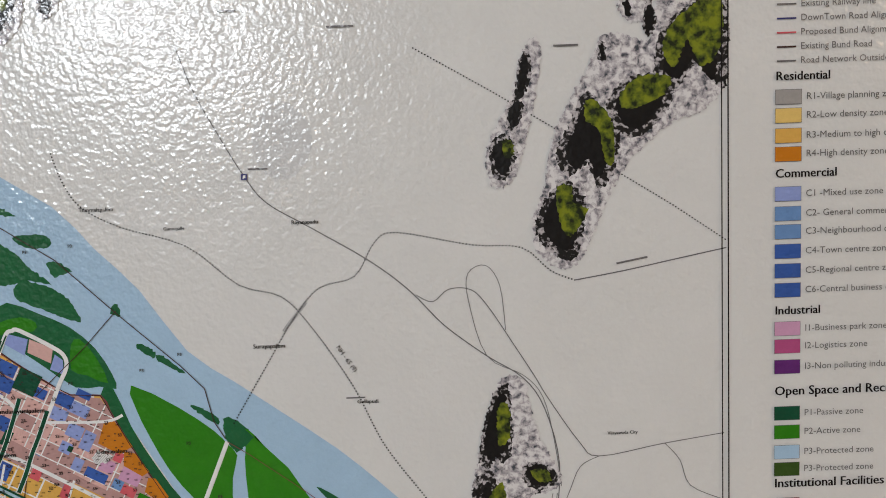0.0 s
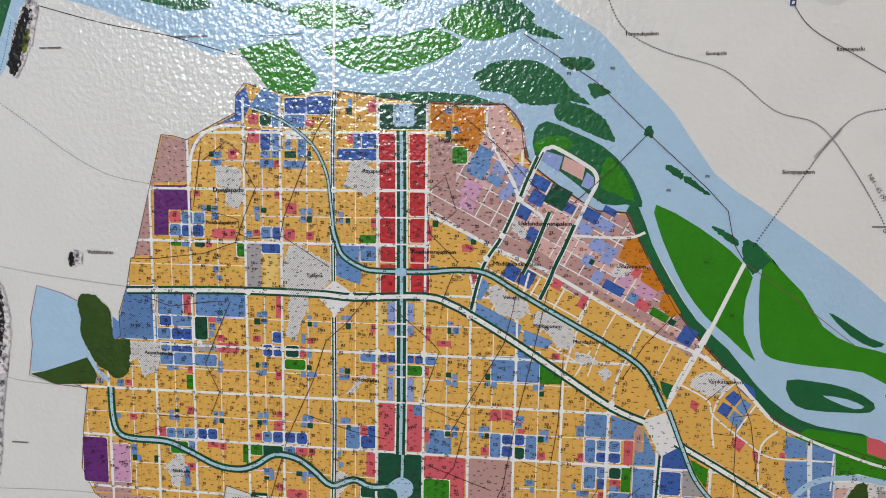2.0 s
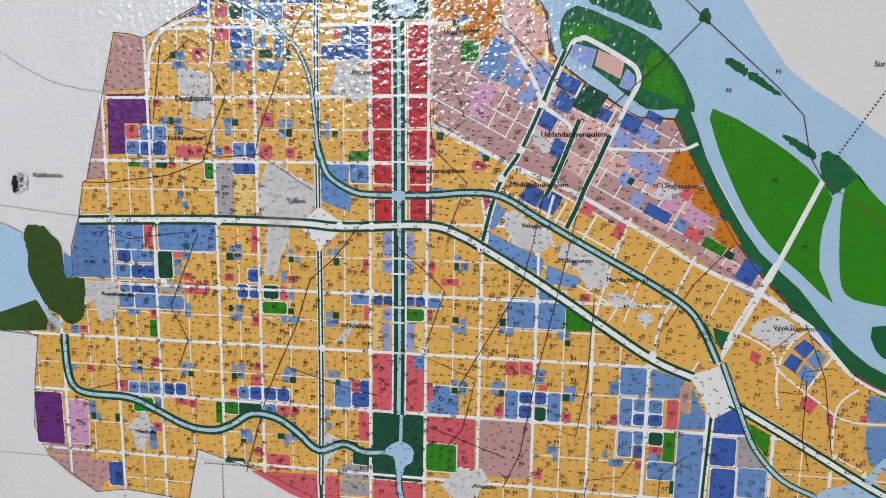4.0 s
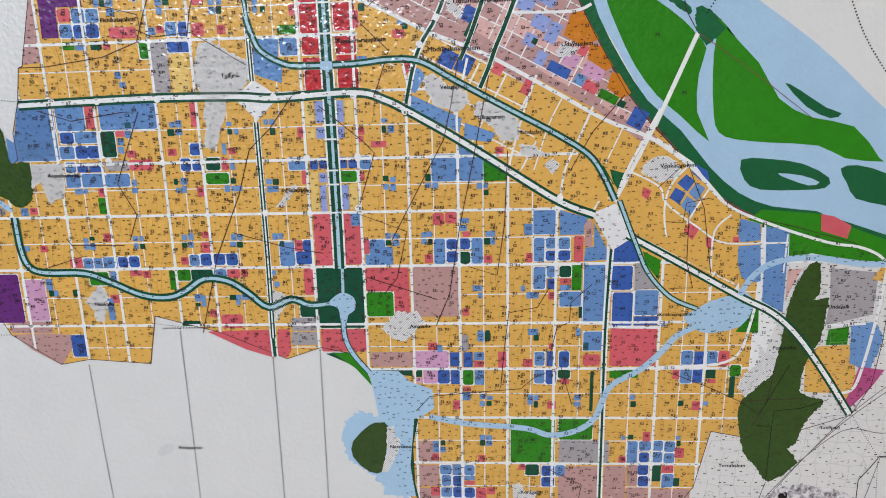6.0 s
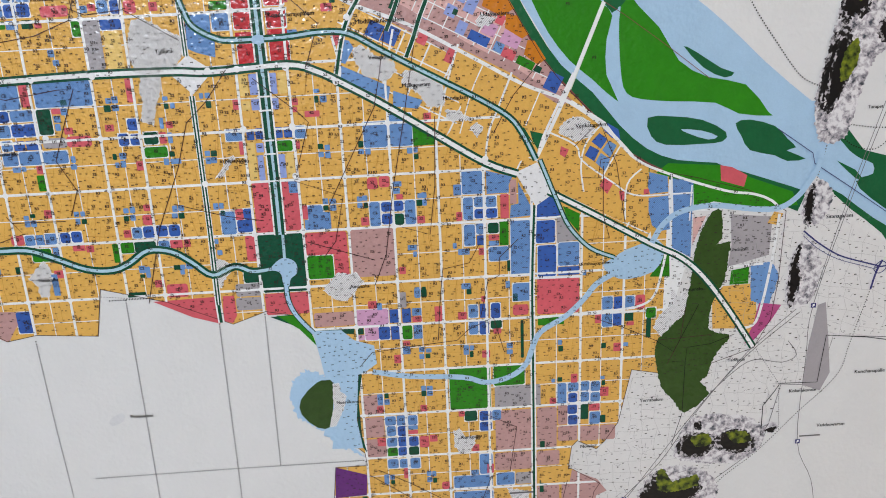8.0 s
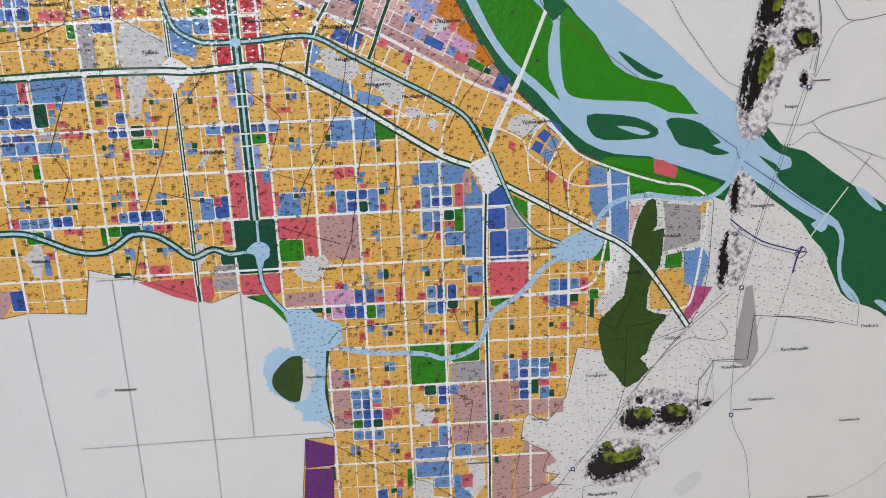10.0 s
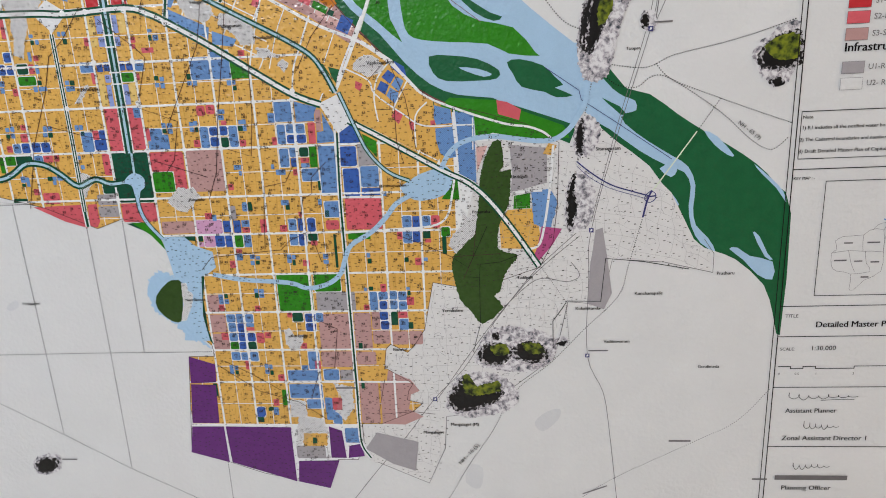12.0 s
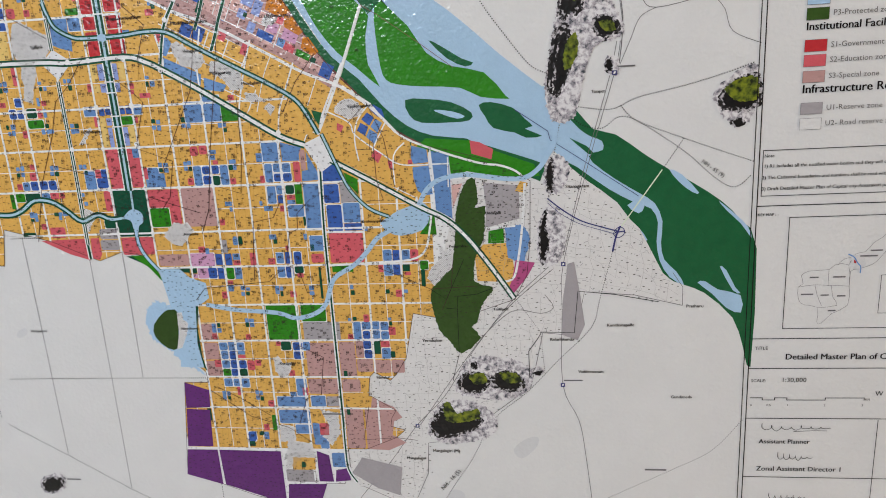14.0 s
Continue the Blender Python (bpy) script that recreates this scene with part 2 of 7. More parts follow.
def strips(pts, width, dash=0.0):
    """Quads along a plan line, whole or dashed."""
    out, run = [], 0.0
    for (ax, az), (bx, bz) in zip(pts, pts[1:]):
        d = Vector((bx - ax, bz - az))
        if d.length < 1e-6:
            continue
        long, d = d.length, d.normalized()
        n = Vector((-d.y, d.x)) * width / 2
        spans = [(0.0, long)]
        if dash:
            spans, s = [], -run
            while s < long:
                lo, hi = max(0, s), min(long, s + dash * 0.44)
                if hi > lo:
                    spans.append((lo, hi))
                s += dash
            run = (run + long) % dash
        for lo, hi in spans:
            over = 0 if dash else width * 0.25
            p, q = Vector((ax, az)) + d * (lo - over), Vector((ax, az)) + d * (hi + over)
            out.append([tuple(p - n), tuple(q - n), tuple(q + n), tuple(p + n)])
    return out


def ribbon(pts, width):
    """One closed ring along a plan line, mitred."""
    left, right = [], []
    for i, p in enumerate(pts):
        a, b = Vector(pts[max(i - 1, 0)]), Vector(pts[min(i + 1, len(pts) - 1)])
        d = (b - a).normalized()
        n = Vector((-d.y, d.x)) * width / 2
        left.append(tuple(Vector(p) + n))
        right.append(tuple(Vector(p) - n))
    return [[right[i], right[i + 1], left[i + 1], left[i]] for i in range(len(pts) - 1)]


def line(name, colour, layer, width, pts, dash=0.0, smooth=4):
    pts = curve(pts, smooth, False)
    return fill(name, colour, layer, strips(pts, width, dash) if dash else ribbon(pts, width))


# the river, its islands and banks
area("river", "water", 1, [(-679, 509), (-585, 410), (-527, 376), (-496, 340), (-444, 306), (-419, 278), (-391, 249), (-362, 207), (-332, 185), (-303, 164), (-265, 136), (-239, 113), (-220, 95), (-184, 65), (-179, 66), (-166, 48), (-171, 20), (-186, -2), (-208, 1), (-274, 15), (-320, 29), (-343, 58), (-365, 91), (-398, 148), (-419, 178), (-442, 178), (-498, 216), (-523, 257), (-564, 255), (-636, 266), (-675, 270), (-692, 283), (-710, 300), (-728, 294), (-768, 313), (-804, 325), (-836, 336), (-892, 350), (-920, 359), (-915, 470)], smooth=2)
area("river_island", "pgreen", 2, [(-709, 390), (-684, 385), (-660, 381), (-643, 385), (-633, 382), (-623, 374), (-604, 354), (-583, 327), (-592, 325), (-610, 335), (-629, 347), (-635, 350), (-645, 352), (-661, 346), (-671, 348), (-687, 353), (-713, 354)], smooth=2, rough=0.5)
area("river_island", "dgreen", 2, [(-627, 401), (-620, 412), (-588, 407), (-572, 393), (-548, 391), (-529, 378), (-514, 358), (-507, 348), (-543, 347), (-564, 343), (-576, 341), (-580, 328), (-593, 332), (-605, 346), (-617, 366), (-628, 386)], smooth=2, rough=0.8)
area("river_island", "dgreen", 2, [(-713, 354), (-688, 349), (-659, 344), (-646, 350), (-636, 343), (-637, 335), (-664, 333), (-676, 336), (-714, 341)], smooth=2, rough=0.6)
area("river_island", "pgreen", 2, [(-668, 328), (-637, 332), (-610, 325), (-605, 319), (-628, 312), (-653, 313), (-664, 319)], smooth=2, rough=0.6)
area("river_island", "dgreen", 2, [(-627, 327), (-610, 326), (-605, 319), (-619, 321)], smooth=2, rough=0.6)
area("river_island", "dgreen", 2, [(-714, 341), (-689, 336), (-669, 327), (-669, 322), (-689, 330), (-715, 335)], smooth=2, rough=0.6)
area("river_island", "dgreen", 2, [(-681, 415), (-657, 410), (-662, 395), (-675, 392), (-696, 395)], smooth=2, rough=0.6)
area("river_island", "pgreen", 2, [(-644, 299), (-612, 306), (-583, 306), (-564, 311), (-550, 307), (-540, 298), (-559, 288), (-580, 282), (-601, 279), (-626, 284), (-636, 292)], smooth=2)
area("river_island", "dgreen", 2, [(-557, 315), (-536, 328), (-526, 336), (-504, 330), (-489, 318), (-493, 311), (-510, 304), (-528, 301), (-546, 307)], smooth=2, rough=0.8)
area("river_island", "pgreen", 3, [(-555, 316), (-540, 327), (-525, 322), (-509, 309), (-512, 304), (-528, 301), (-546, 307)], smooth=2, rough=0.6)
area("river_island", "dgreen", 2, [(-497, 313), (-485, 310), (-468, 301), (-478, 302), (-493, 305)], smooth=2, rough=0.7)
area("river_island", "dgreen", 2, [(-615, 316), (-607, 314), (-611, 310), (-618, 312)], smooth=2, rough=0.5)
line("bridge", "road", 6, 2.0, [(-632, 405), (-632, 378), (-636, 265)], smooth=0)
line("power_line", "faint", 12, 0.5, [(-692, 308), (-658, 309), (-662, 293)], smooth=0)
area("river_island", "dgreen", 2, [(-817, 371), (-789, 374), (-763, 369), (-760, 351), (-734, 336), (-728, 330), (-752, 328), (-779, 335), (-801, 340), (-819, 349)], smooth=3)
area("river_island", "dgreen", 2, [(-341, 160), (-333, 159), (-323, 150), (-319, 142), (-328, 140), (-333, 136), (-340, 146)], smooth=2, rough=0.7)
area("river_island", "dgreen", 2, [(-488, 236), (-479, 244), (-459, 236), (-439, 226), (-423, 211), (-413, 193), (-411, 183), (-422, 185), (-438, 185), (-458, 200), (-474, 212), (-487, 220)], smooth=2)
area("river_park", "pgreen", 3, [(-487, 230), (-471, 234), (-461, 230), (-463, 224), (-479, 224), (-487, 222)], smooth=2)
area("river_park", "pgreen", 3, [(-439, 214), (-433, 218), (-423, 205), (-416, 187), (-430, 193), (-440, 197)], smooth=2)
area("river_plain", "pgreen", 2, [(-401, 185), (-371, 169), (-348, 152), (-339, 142), (-333, 134), (-337, 118), (-337, 93), (-328, 73), (-348, 91), (-364, 105), (-379, 125), (-391, 149), (-399, 169)], smooth=2)
area("river_plain", "pgreen", 2, [(-327, 140), (-320, 147), (-327, 152), (-299, 124), (-284, 100), (-262, 87), (-234, 80), (-216, 59), (-214, 56), (-238, 59), (-256, 68), (-288, 71), (-311, 74), (-322, 79), (-326, 91), (-328, 119)], smooth=2)
area("river_island", "dgreen", 2, [(-281, 110), (-271, 105), (-253, 93), (-243, 89), (-250, 86), (-266, 94)], smooth=2)
area("river_island", "dgreen", 2, [(-306, 60), (-288, 60), (-265, 56), (-247, 46), (-249, 39), (-265, 38), (-292, 39), (-303, 46)], smooth=2)
area("sand_channel", "water", 3, [(-281, 50), (-265, 48), (-253, 43), (-260, 41), (-274, 46)], smooth=2)
area("river_island", "dgreen", 2, [(-240, 52), (-229, 54), (-210, 48), (-200, 38), (-193, 31), (-200, 29), (-185, 22), (-199, 21), (-209, 26), (-228, 31), (-235, 42)], smooth=2)
area("river_plain_east", "dgreen", 2, [(-171, 44), (-154, 42), (-141, 26), (-121, 20), (-97, 2), (-78, -11), (-54, -26), (-30, -43), (-12, -62), (2, -88), (2, -204), (-6, -182), (-16, -154), (-42, -129), (-60, -121), (-79, -110), (-100, -72), (-120, -41), (-149, -18), (-171, 5), (-173, 23)], smooth=2)
area("channel_east", "water", 3, [(-174, 45), (-164, 39), (-152, 22), (-146, 7), (-141, -4), (-121, -20), (-101, -33), (-87, -43), (-80, -60), (-81, -80), (-78, -96), (-67, -108), (-60, -121), (-73, -113), (-82, -97), (-85, -78), (-84, -61), (-90, -48), (-106, -41), (-128, -28), (-154, -8), (-176, 9)], smooth=2)
area("channel_east", "water", 3, [(-165, 40), (-152, 26), (-142, 19), (-133, 15), (-132, 7), (-140, 5), (-146, 2), (-154, 19)], smooth=2)
area("river_spit", "dgreen", 4, [(-161, 19), (-146, 11), (-138, 2), (-145, 4), (-156, 14)])
area("channel_east", "water", 3, [(-32, -43), (-17, -56), (-6, -68), (-3, -78), (-12, -65), (-25, -52)], smooth=2)
area("channel_east", "water", 3, [(-106, -64), (-101, -65), (-93, -77), (-98, -76)], smooth=2)
area("channel_east", "water", 3, [(-111, -44), (-99, -39), (-96, -46), (-101, -52)], smooth=2)
area("channel_east", "water", 3, [(-75, -13), (-64, -18), (-49, -35), (-55, -34), (-66, -25)], smooth=2)
area("channel_east", "water", 3, [(-48, -119), (-41, -118), (-30, -126), (-10, -132), (-9, -149), (-22, -144), (-35, -130)], smooth=2)
area("channel_east", "water", 3, [(-29, -104), (-23, -108), (-15, -124), (-10, -130), (-17, -127)], smooth=2)
area("river_bank", "dgreen", 3, [(-636, 268), (-606, 265), (-565, 266), (-532, 263), (-513, 256), (-497, 240), (-491, 218), (-501, 220), (-511, 246), (-521, 256), (-564, 257), (-606, 261), (-636, 263)])
area("river_bank", "dgreen", 3, [(-413, 183), (-403, 157), (-388, 129), (-370, 102), (-347, 81), (-327, 56), (-306, 37), (-283, 27), (-253, 23), (-253, 19), (-290, 17), (-317, 30), (-342, 56), (-367, 84), (-386, 108), (-405, 140), (-422, 179)], smooth=2)
area("bank_park", "pgreen", 6, [(-299, 18), (-290, 25), (-250, 21), (-226, 10), (-193, -3), (-188, -14), (-216, -15), (-254, -7), (-269, -12), (-270, 8)])
area("bank_park", "dgreen", 5, [(-329, 53), (-315, 36), (-292, 27), (-255, 23), (-227, 13), (-194, 1), (-182, -4), (-188, -19), (-231, 1), (-297, 14), (-325, 32)])

area("river_island", "dgreen", 2, [(-533, 275), (-523, 283), (-511, 287), (-491, 287), (-482, 284), (-470, 276), (-462, 266), (-448, 255), (-462, 258), (-473, 256), (-484, 255), (-498, 257), (-507, 264), (-526, 266), (-527, 272)], smooth=2, rough=0.6)
area("river_island", "dgreen", 2, [(-472, 255), (-466, 258), (-452, 254), (-446, 251), (-438, 245), (-434, 237), (-431, 229), (-444, 233), (-457, 239), (-471, 245), (-474, 250)], smooth=2, rough=0.6)
area("river_island", "dgreen", 2, [(-472, 287), (-463, 288), (-452, 288), (-447, 285), (-448, 280), (-457, 279), (-466, 281)], smooth=2, rough=0.6)
area("river_island", "dgreen", 2, [(-451, 269), (-446, 270), (-439, 267), (-434, 263), (-443, 261), (-446, 259), (-449, 264)], smooth=2, rough=0.6)
area("river_island", "dgreen", 2, [(-410, 239), (-406, 240), (-405, 232), (-411, 234)], smooth=2, rough=0.6)
area("river_island", "dgreen", 2, [(-396, 212), (-393, 213), (-385, 209), (-383, 205), (-385, 203), (-392, 207)], smooth=2, rough=0.6)
area("river_island", "dgreen", 2, [(-383, 205), (-378, 204), (-370, 197), (-364, 192), (-369, 193), (-378, 199), (-382, 201)], smooth=2, rough=0.6)
area("river_island", "dgreen", 2, [(-363, 170), (-358, 169), (-350, 165), (-344, 160), (-344, 156), (-350, 159), (-358, 165)], smooth=2, rough=0.6)

# the planned city: road reserve ground, then zones on it
CITY_NORTH = [(-810, 116), (-805, 139), (-802, 140), (-774, 236), (-764, 235), (-753, 232), (-730, 244), (-713, 252), (-712, 266), (-705, 274), (-675, 266), (-669, 264), (-641, 267), (-635, 268), (-606, 263), (-564, 257), (-521, 256), (-509, 256), (-497, 240), (-494, 218), (-478, 204), (-458, 190), (-442, 180), (-422, 179), (-416, 167), (-405, 145), (-384, 108), (-367, 86), (-342, 60), (-317, 31), (-302, 21), (-269, 13), (-226, 0), (-197, -18), (-199, -75), (-203, -108), (-215, -132), (-276, -153), (-315, -145), (-326, -194)]
CITY_SOUTH = [(-326, -193), (-337, -210), (-344, -217), (-360, -208), (-365, -213), (-368, -234), (-365, -235), (-341, -251), (-346, -259), (-348, -269), (-333, -273), (-343, -282), (-376, -296), (-396, -296), (-396, -317), (-404, -338), (-425, -338), (-438, -371), (-506, -355), (-581, -327), (-566, -219), (-539, -219), (-540, -207), (-553, -194), (-570, -96), (-580, -80), (-607, -74), (-634, -83), (-683, -61), (-733, -47), (-742, -86), (-790, -82), (-814, -86), (-850, -61), (-860, -39), (-856, -4), (-850, 31), (-851, 29), (-866, 35), (-818, 75), (-818, 94)]
area("city_ground", "road", 4, CITY_NORTH + CITY_SOUTH)
area("village_ground", "field", 4, [(-272, -14), (-222, -14), (-186, -20), (-173, 4), (-130, -35), (-100, -66), (-79, -109), (-62, -125), (-63, -140), (-150, -127), (-157, -175), (-188, -169), (-201, -201), (-241, -254), (-309, -285), (-314, -324), (-332, -366), (-395, -338), (-398, -317), (-397, -294), (-373, -294), (-343, -272), (-347, -259), (-369, -253), (-373, -228), (-366, -216), (-338, -213), (-327, -198), (-321, -152), (-299, -124), (-281, -86), (-274, -60)])

# zones with outlines of their own
area("special_zone", "mauve", 7, [(-773, 235), (-751, 232), (-754, 200), (-782, 199), (-787, 181), (-786, 156), (-788, 142), (-802, 141)])
area("special_zone", "mauve", 7, [(-849, -61), (-824, -60), (-794, -62), (-805, -75), (-812, -85), (-815, -86), (-835, -74)])
area("industrial_zone", "purple", 8, [(-782, 197), (-752, 197), (-752, 178), (-771, 178), (-772, 158), (-784, 158)])
area("commercial_strip", "navy", 7, [(-751, 220), (-749, 228), (-730, 242), (-713, 251), (-712, 265), (-704, 272), (-701, 258), (-707, 246), (-725, 244), (-740, 234)])
area("industrial_zone", "purple", 9.73, [(-566, -219), (-540, -228), (-542, -248), (-569, -249)])
area("industrial_zone", "purple", 9.73, [(-569, -250), (-543, -251), (-546, -295), (-575, -295)])
area("industrial_zone", "purple", 9.73, [(-576, -299), (-542, -299), (-542, -342), (-582, -330)])
area("industrial_zone", "purple", 9.73, [(-540, -299), (-471, -300), (-472, -365), (-539, -342)])
area("industrial_zone", "purple", 9.73, [(-467, -340), (-424, -339), (-437, -373), (-470, -365)])
area("industrial_zone", "purple", 9.73, [(-431, -299), (-418, -304), (-416, -336), (-432, -336)])
area("industrial_zone", "purple", 9.73, [(-412, -322), (-399, -319), (-397, -334), (-414, -336)])
area("reserve_zone", "grey", 8, [(-172, -169), (-170, -133), (-165, -98), (-159, -96), (-154, -128), (-150, -159), (-157, -175)])
area("residential_zone", "yellow", 8, [(-391, -231), (-375, -231), (-376, -248), (-392, -247)])
area("residential_zone", "yellow", 8, [(-372, -214), (-364, -211), (-369, -231), (-375, -246)])
area("central_park", "forest", 8, [(-604, -79), (-587, -78), (-575, -94), (-571, -104), (-581, -90)])
area("institution", "rose", 9, [(-250, 21), (-241, 19), (-229, 12), (-231, 3), (-249, 9)])
area("blush_zone", "blush", 7, [(-269, -19), (-259, -18), (-263, -27), (-269, -41)])
area("reserve_zone", "grey", 7, [(-240, -18), (-207, -22), (-208, -53), (-240, -61), (-238, -43)])
area("residential_zone", "yellow", 7, [(-206, -18), (-199, -20), (-203, -29), (-211, -27)])
area("park", "pgreen", 7, [(-237, -64), (-223, -62), (-223, -76), (-238, -76)])
area("residential_zone", "yellow", 7, [(-243, -77), (-218, -76), (-213, -112), (-221, -121), (-232, -114), (-250, -113), (-251, -89)])
area("business_zone", "blue", 8, [(-222, -60), (-205, -59), (-199, -70), (-201, -82), (-206, -96), (-220, -91)], rough=0.7)
area("logistics_zone", "magenta", 8, [(-213, -93), (-195, -96), (-203, -110), (-216, -126), (-223, -128), (-217, -112)])
area("institution", "rose", 8, [(-694, -60), (-643, -59), (-644, -82), (-665, -75)])
area("institution", "rose", 8, [(-639, -59), (-630, -59), (-630, -76), (-634, -82), (-641, -80)])
area("hill_forest", "olive", 9, [(-254, -15), (-247, -15), (-246, -37), (-250, -42), (-239, -40), (-240, -52), (-242, -72), (-250, -87), (-253, -113), (-236, -119), (-239, -127), (-248, -139), (-252, -155), (-258, -160), (-250, -172), (-270, -188), (-280, -175), (-290, -163), (-295, -141), (-296, -125), (-288, -110), (-272, -91), (-268, -55), (-263, -31)], smooth=2, rough=0.7)
area("lake", "water", 9, [(-330, -47), (-320, -41), (-296, -35), (-291, -47), (-299, -61), (-320, -66), (-332, -62), (-339, -53)], smooth=2)
area("lake_shallow", "water", 3, [(-598, -153), (-591, -134), (-581, -127), (-571, -130), (-557, -140), (-560, -188), (-539, -212), (-553, -203), (-565, -194), (-579, -179), (-593, -169)], rough=2)
area("hill_forest", "olive", 10, [(-574, -139), (-566, -137), (-560, -140), (-563, -166), (-566, -180), (-577, -180), (-589, -167), (-588, -153)], smooth=2)
area("lake_park", "forest", 9, [(-541, -132), (-536, -134), (-541, -157), (-541, -190), (-538, -207), (-543, -198), (-544, -167)])
area("orange_zone", "orange", 7, [(-563, 256), (-548, 256), (-547, 238), (-563, 237)])
area("orange_zone", "orange", 7, [(-546, 255), (-524, 254), (-524, 237), (-531, 221), (-545, 231)])
area("blush_zone", "blush", 7, [(-521, 254), (-510, 256), (-505, 242), (-495, 236), (-494, 226), (-501, 218), (-511, 224), (-522, 238)])
area("orange_zone", "orange", 8, [(-421, 160), (-415, 163), (-403, 143), (-412, 138), (-426, 146)])
area("orange_zone", "orange", 8, [(-409, 140), (-401, 138), (-393, 125), (-398, 122), (-410, 130)])
area("orange_zone", "orange", 8, [(-394, 121), (-389, 120), (-381, 107), (-387, 103), (-397, 111)])
area("special_zone", "mauve", 7, [(-564, 235), (-550, 229), (-544, 220), (-545, 183), (-563, 196)])
area("residential_zone", "yellow", 7, [(-563, 177), (-522, 157), (-530, 138), (-564, 137)])
area("residential_zone", "yellow", 7, [(-563, 130), (-526, 131), (-519, 128), (-530, 103), (-547, 110), (-564, 115)])
area("special_zone", "mauve", 7, [(-564, 192), (-543, 181), (-514, 165), (-481, 149), (-456, 133), (-427, 115), (-399, 97), (-369, 82), (-362, 76), (-370, 73), (-402, 88), (-439, 108), (-472, 128), (-505, 147), (-539, 166), (-564, 181)])

# villages left standing inside the city
area("square_block", "plaza", 10, [(-653, 113), (-638, 125), (-621, 113), (-638, 97)])
area("square_block", "plaza", 10, [(-406, 25), (-389, 32), (-377, 7), (-391, -2)])

# boulevards, canals and the bridge
line("boulevard", "forest", 11, 6.8, [(-810, 113), (-720, 115), (-652, 114), (-623, 112), (-568, 114), (-547, 108), (-530, 99), (-500, 81), (-462, 56), (-428, 34), (-404, 24)])
line("boulevard_lane", "road", 12, 3.2, [(-810, 113), (-720, 115), (-652, 114), (-623, 112), (-568, 114), (-547, 108), (-530, 99), (-500, 81), (-462, 56), (-428, 34), (-404, 24)])
line("boulevard", "forest", 11, 6.0, [(-381, 9), (-348, -10), (-301, -38), (-277, -51), (-258, -69), (-237, -98), (-216, -131)])
line("boulevard_lane", "road", 12, 2.9, [(-381, 9), (-348, -10), (-301, -38), (-277, -51), (-258, -69), (-237, -98), (-216, -131)])
line("boulevard", "road", 11, 4.4, [(-635, 267), (-637, 237), (-638, 195), (-639, 124)])
line("boulevard_lane", "forest", 12, 3.0, [(-635, 267), (-637, 237), (-638, 195), (-639, 124)])
line("boulevard_median", "road", 13, 0.9, [(-635, 267), (-637, 237), (-638, 195), (-639, 124)])
line("boulevard", "road", 11, 4.6, [(-639, 96), (-640, 37), (-641, -9), (-643, -66)])
line("boulevard_lane", "forest", 12, 3.4, [(-639, 96), (-640, 37), (-641, -9), (-643, -66)])
line("boulevard_median", "road", 13, 1.0, [(-639, 96), (-640, 37), (-641, -9), (-643, -66)])
line("boulevard", "road", 11, 4.4, [(-392, -1), (-395, -62), (-396, -134), (-398, -270)])
line("boulevard_lane", "forest", 12, 1.8, [(-392, -1), (-395, -62), (-396, -134), (-398, -270)])
line("boulevard", "road", 11, 5.0, [(-641, -11), (-643, -57), (-643, -81)])
line("boulevard_lane", "forest", 12, 2.4, [(-641, -11), (-643, -57), (-643, -81)])
line("avenue_street", "road", 9.6, 9.6, [(-585, 238), (-585, 196), (-586, 110), (-587, 30), (-588, -12)])
line("avenue", "forest", 10, 7.2, [(-585, 238), (-585, 196), (-586, 110), (-587, 30), (-588, -12)])
line("avenue_lane", "canal", 11, 2.5, [(-585, 238), (-585, 196), (-586, 110), (-587, 30), (-588, -12)])
line("canal", "forest", 14, 6.4, [(-829, 32), (-829, 8), (-825, -6), (-813, -11), (-783, -12), (-764, -19), (-740, -30), (-720, -32), (-706, -27), (-691, -18), (-673, -20), (-659, -29), (-644, -41), (-626, -35), (-613, -40), (-598, -39)])
line("canal_lane", "canal", 15, 2.5, [(-829, 32), (-829, 8), (-825, -6), (-813, -11), (-783, -12), (-764, -19), (-740, -30), (-720, -32), (-706, -27), (-691, -18), (-673, -20), (-659, -29), (-644, -41), (-626, -35), (-613, -40), (-598, -39)])
line("canal", "forest", 14, 2.8, [(-699, 255), (-676, 246), (-654, 229), (-643, 208), (-640, 187), (-638, 163)])
line("canal_lane", "canal", 15, 1.4, [(-699, 255), (-676, 246), (-654, 229), (-643, 208), (-640, 187), (-638, 163)])
line("canal", "forest", 14, 5.0, [(-639, 167), (-638, 162), (-636, 155), (-631, 144), (-616, 135), (-603, 133), (-568, 133), (-543, 135), (-522, 133), (-501, 121), (-480, 109), (-455, 95), (-430, 81), (-409, 67), (-399, 53), (-390, 34)])
line("canal_lane", "canal", 15, 2.0, [(-639, 167), (-638, 162), (-636, 155), (-631, 144), (-616, 135), (-603, 133), (-568, 133), (-543, 135), (-522, 133), (-501, 121), (-480, 109), (-455, 95), (-430, 81), (-409, 67), (-399, 53), (-390, 34)])
line("canal", "forest", 14, 4.0, [(-387, 34), (-374, 0), (-365, -20), (-349, -38), (-330, -47)])
line("canal_lane", "canal", 15, 2.0, [(-387, 34), (-374, 0), (-365, -20), (-349, -38), (-330, -47)])
line("canal", "forest", 14, 4.4, [(-588, -48), (-588, -65), (-583, -79), (-571, -95)])
line("canal_lane", "water", 15, 3.0, [(-588, -48), (-588, -65), (-583, -79), (-571, -95)])
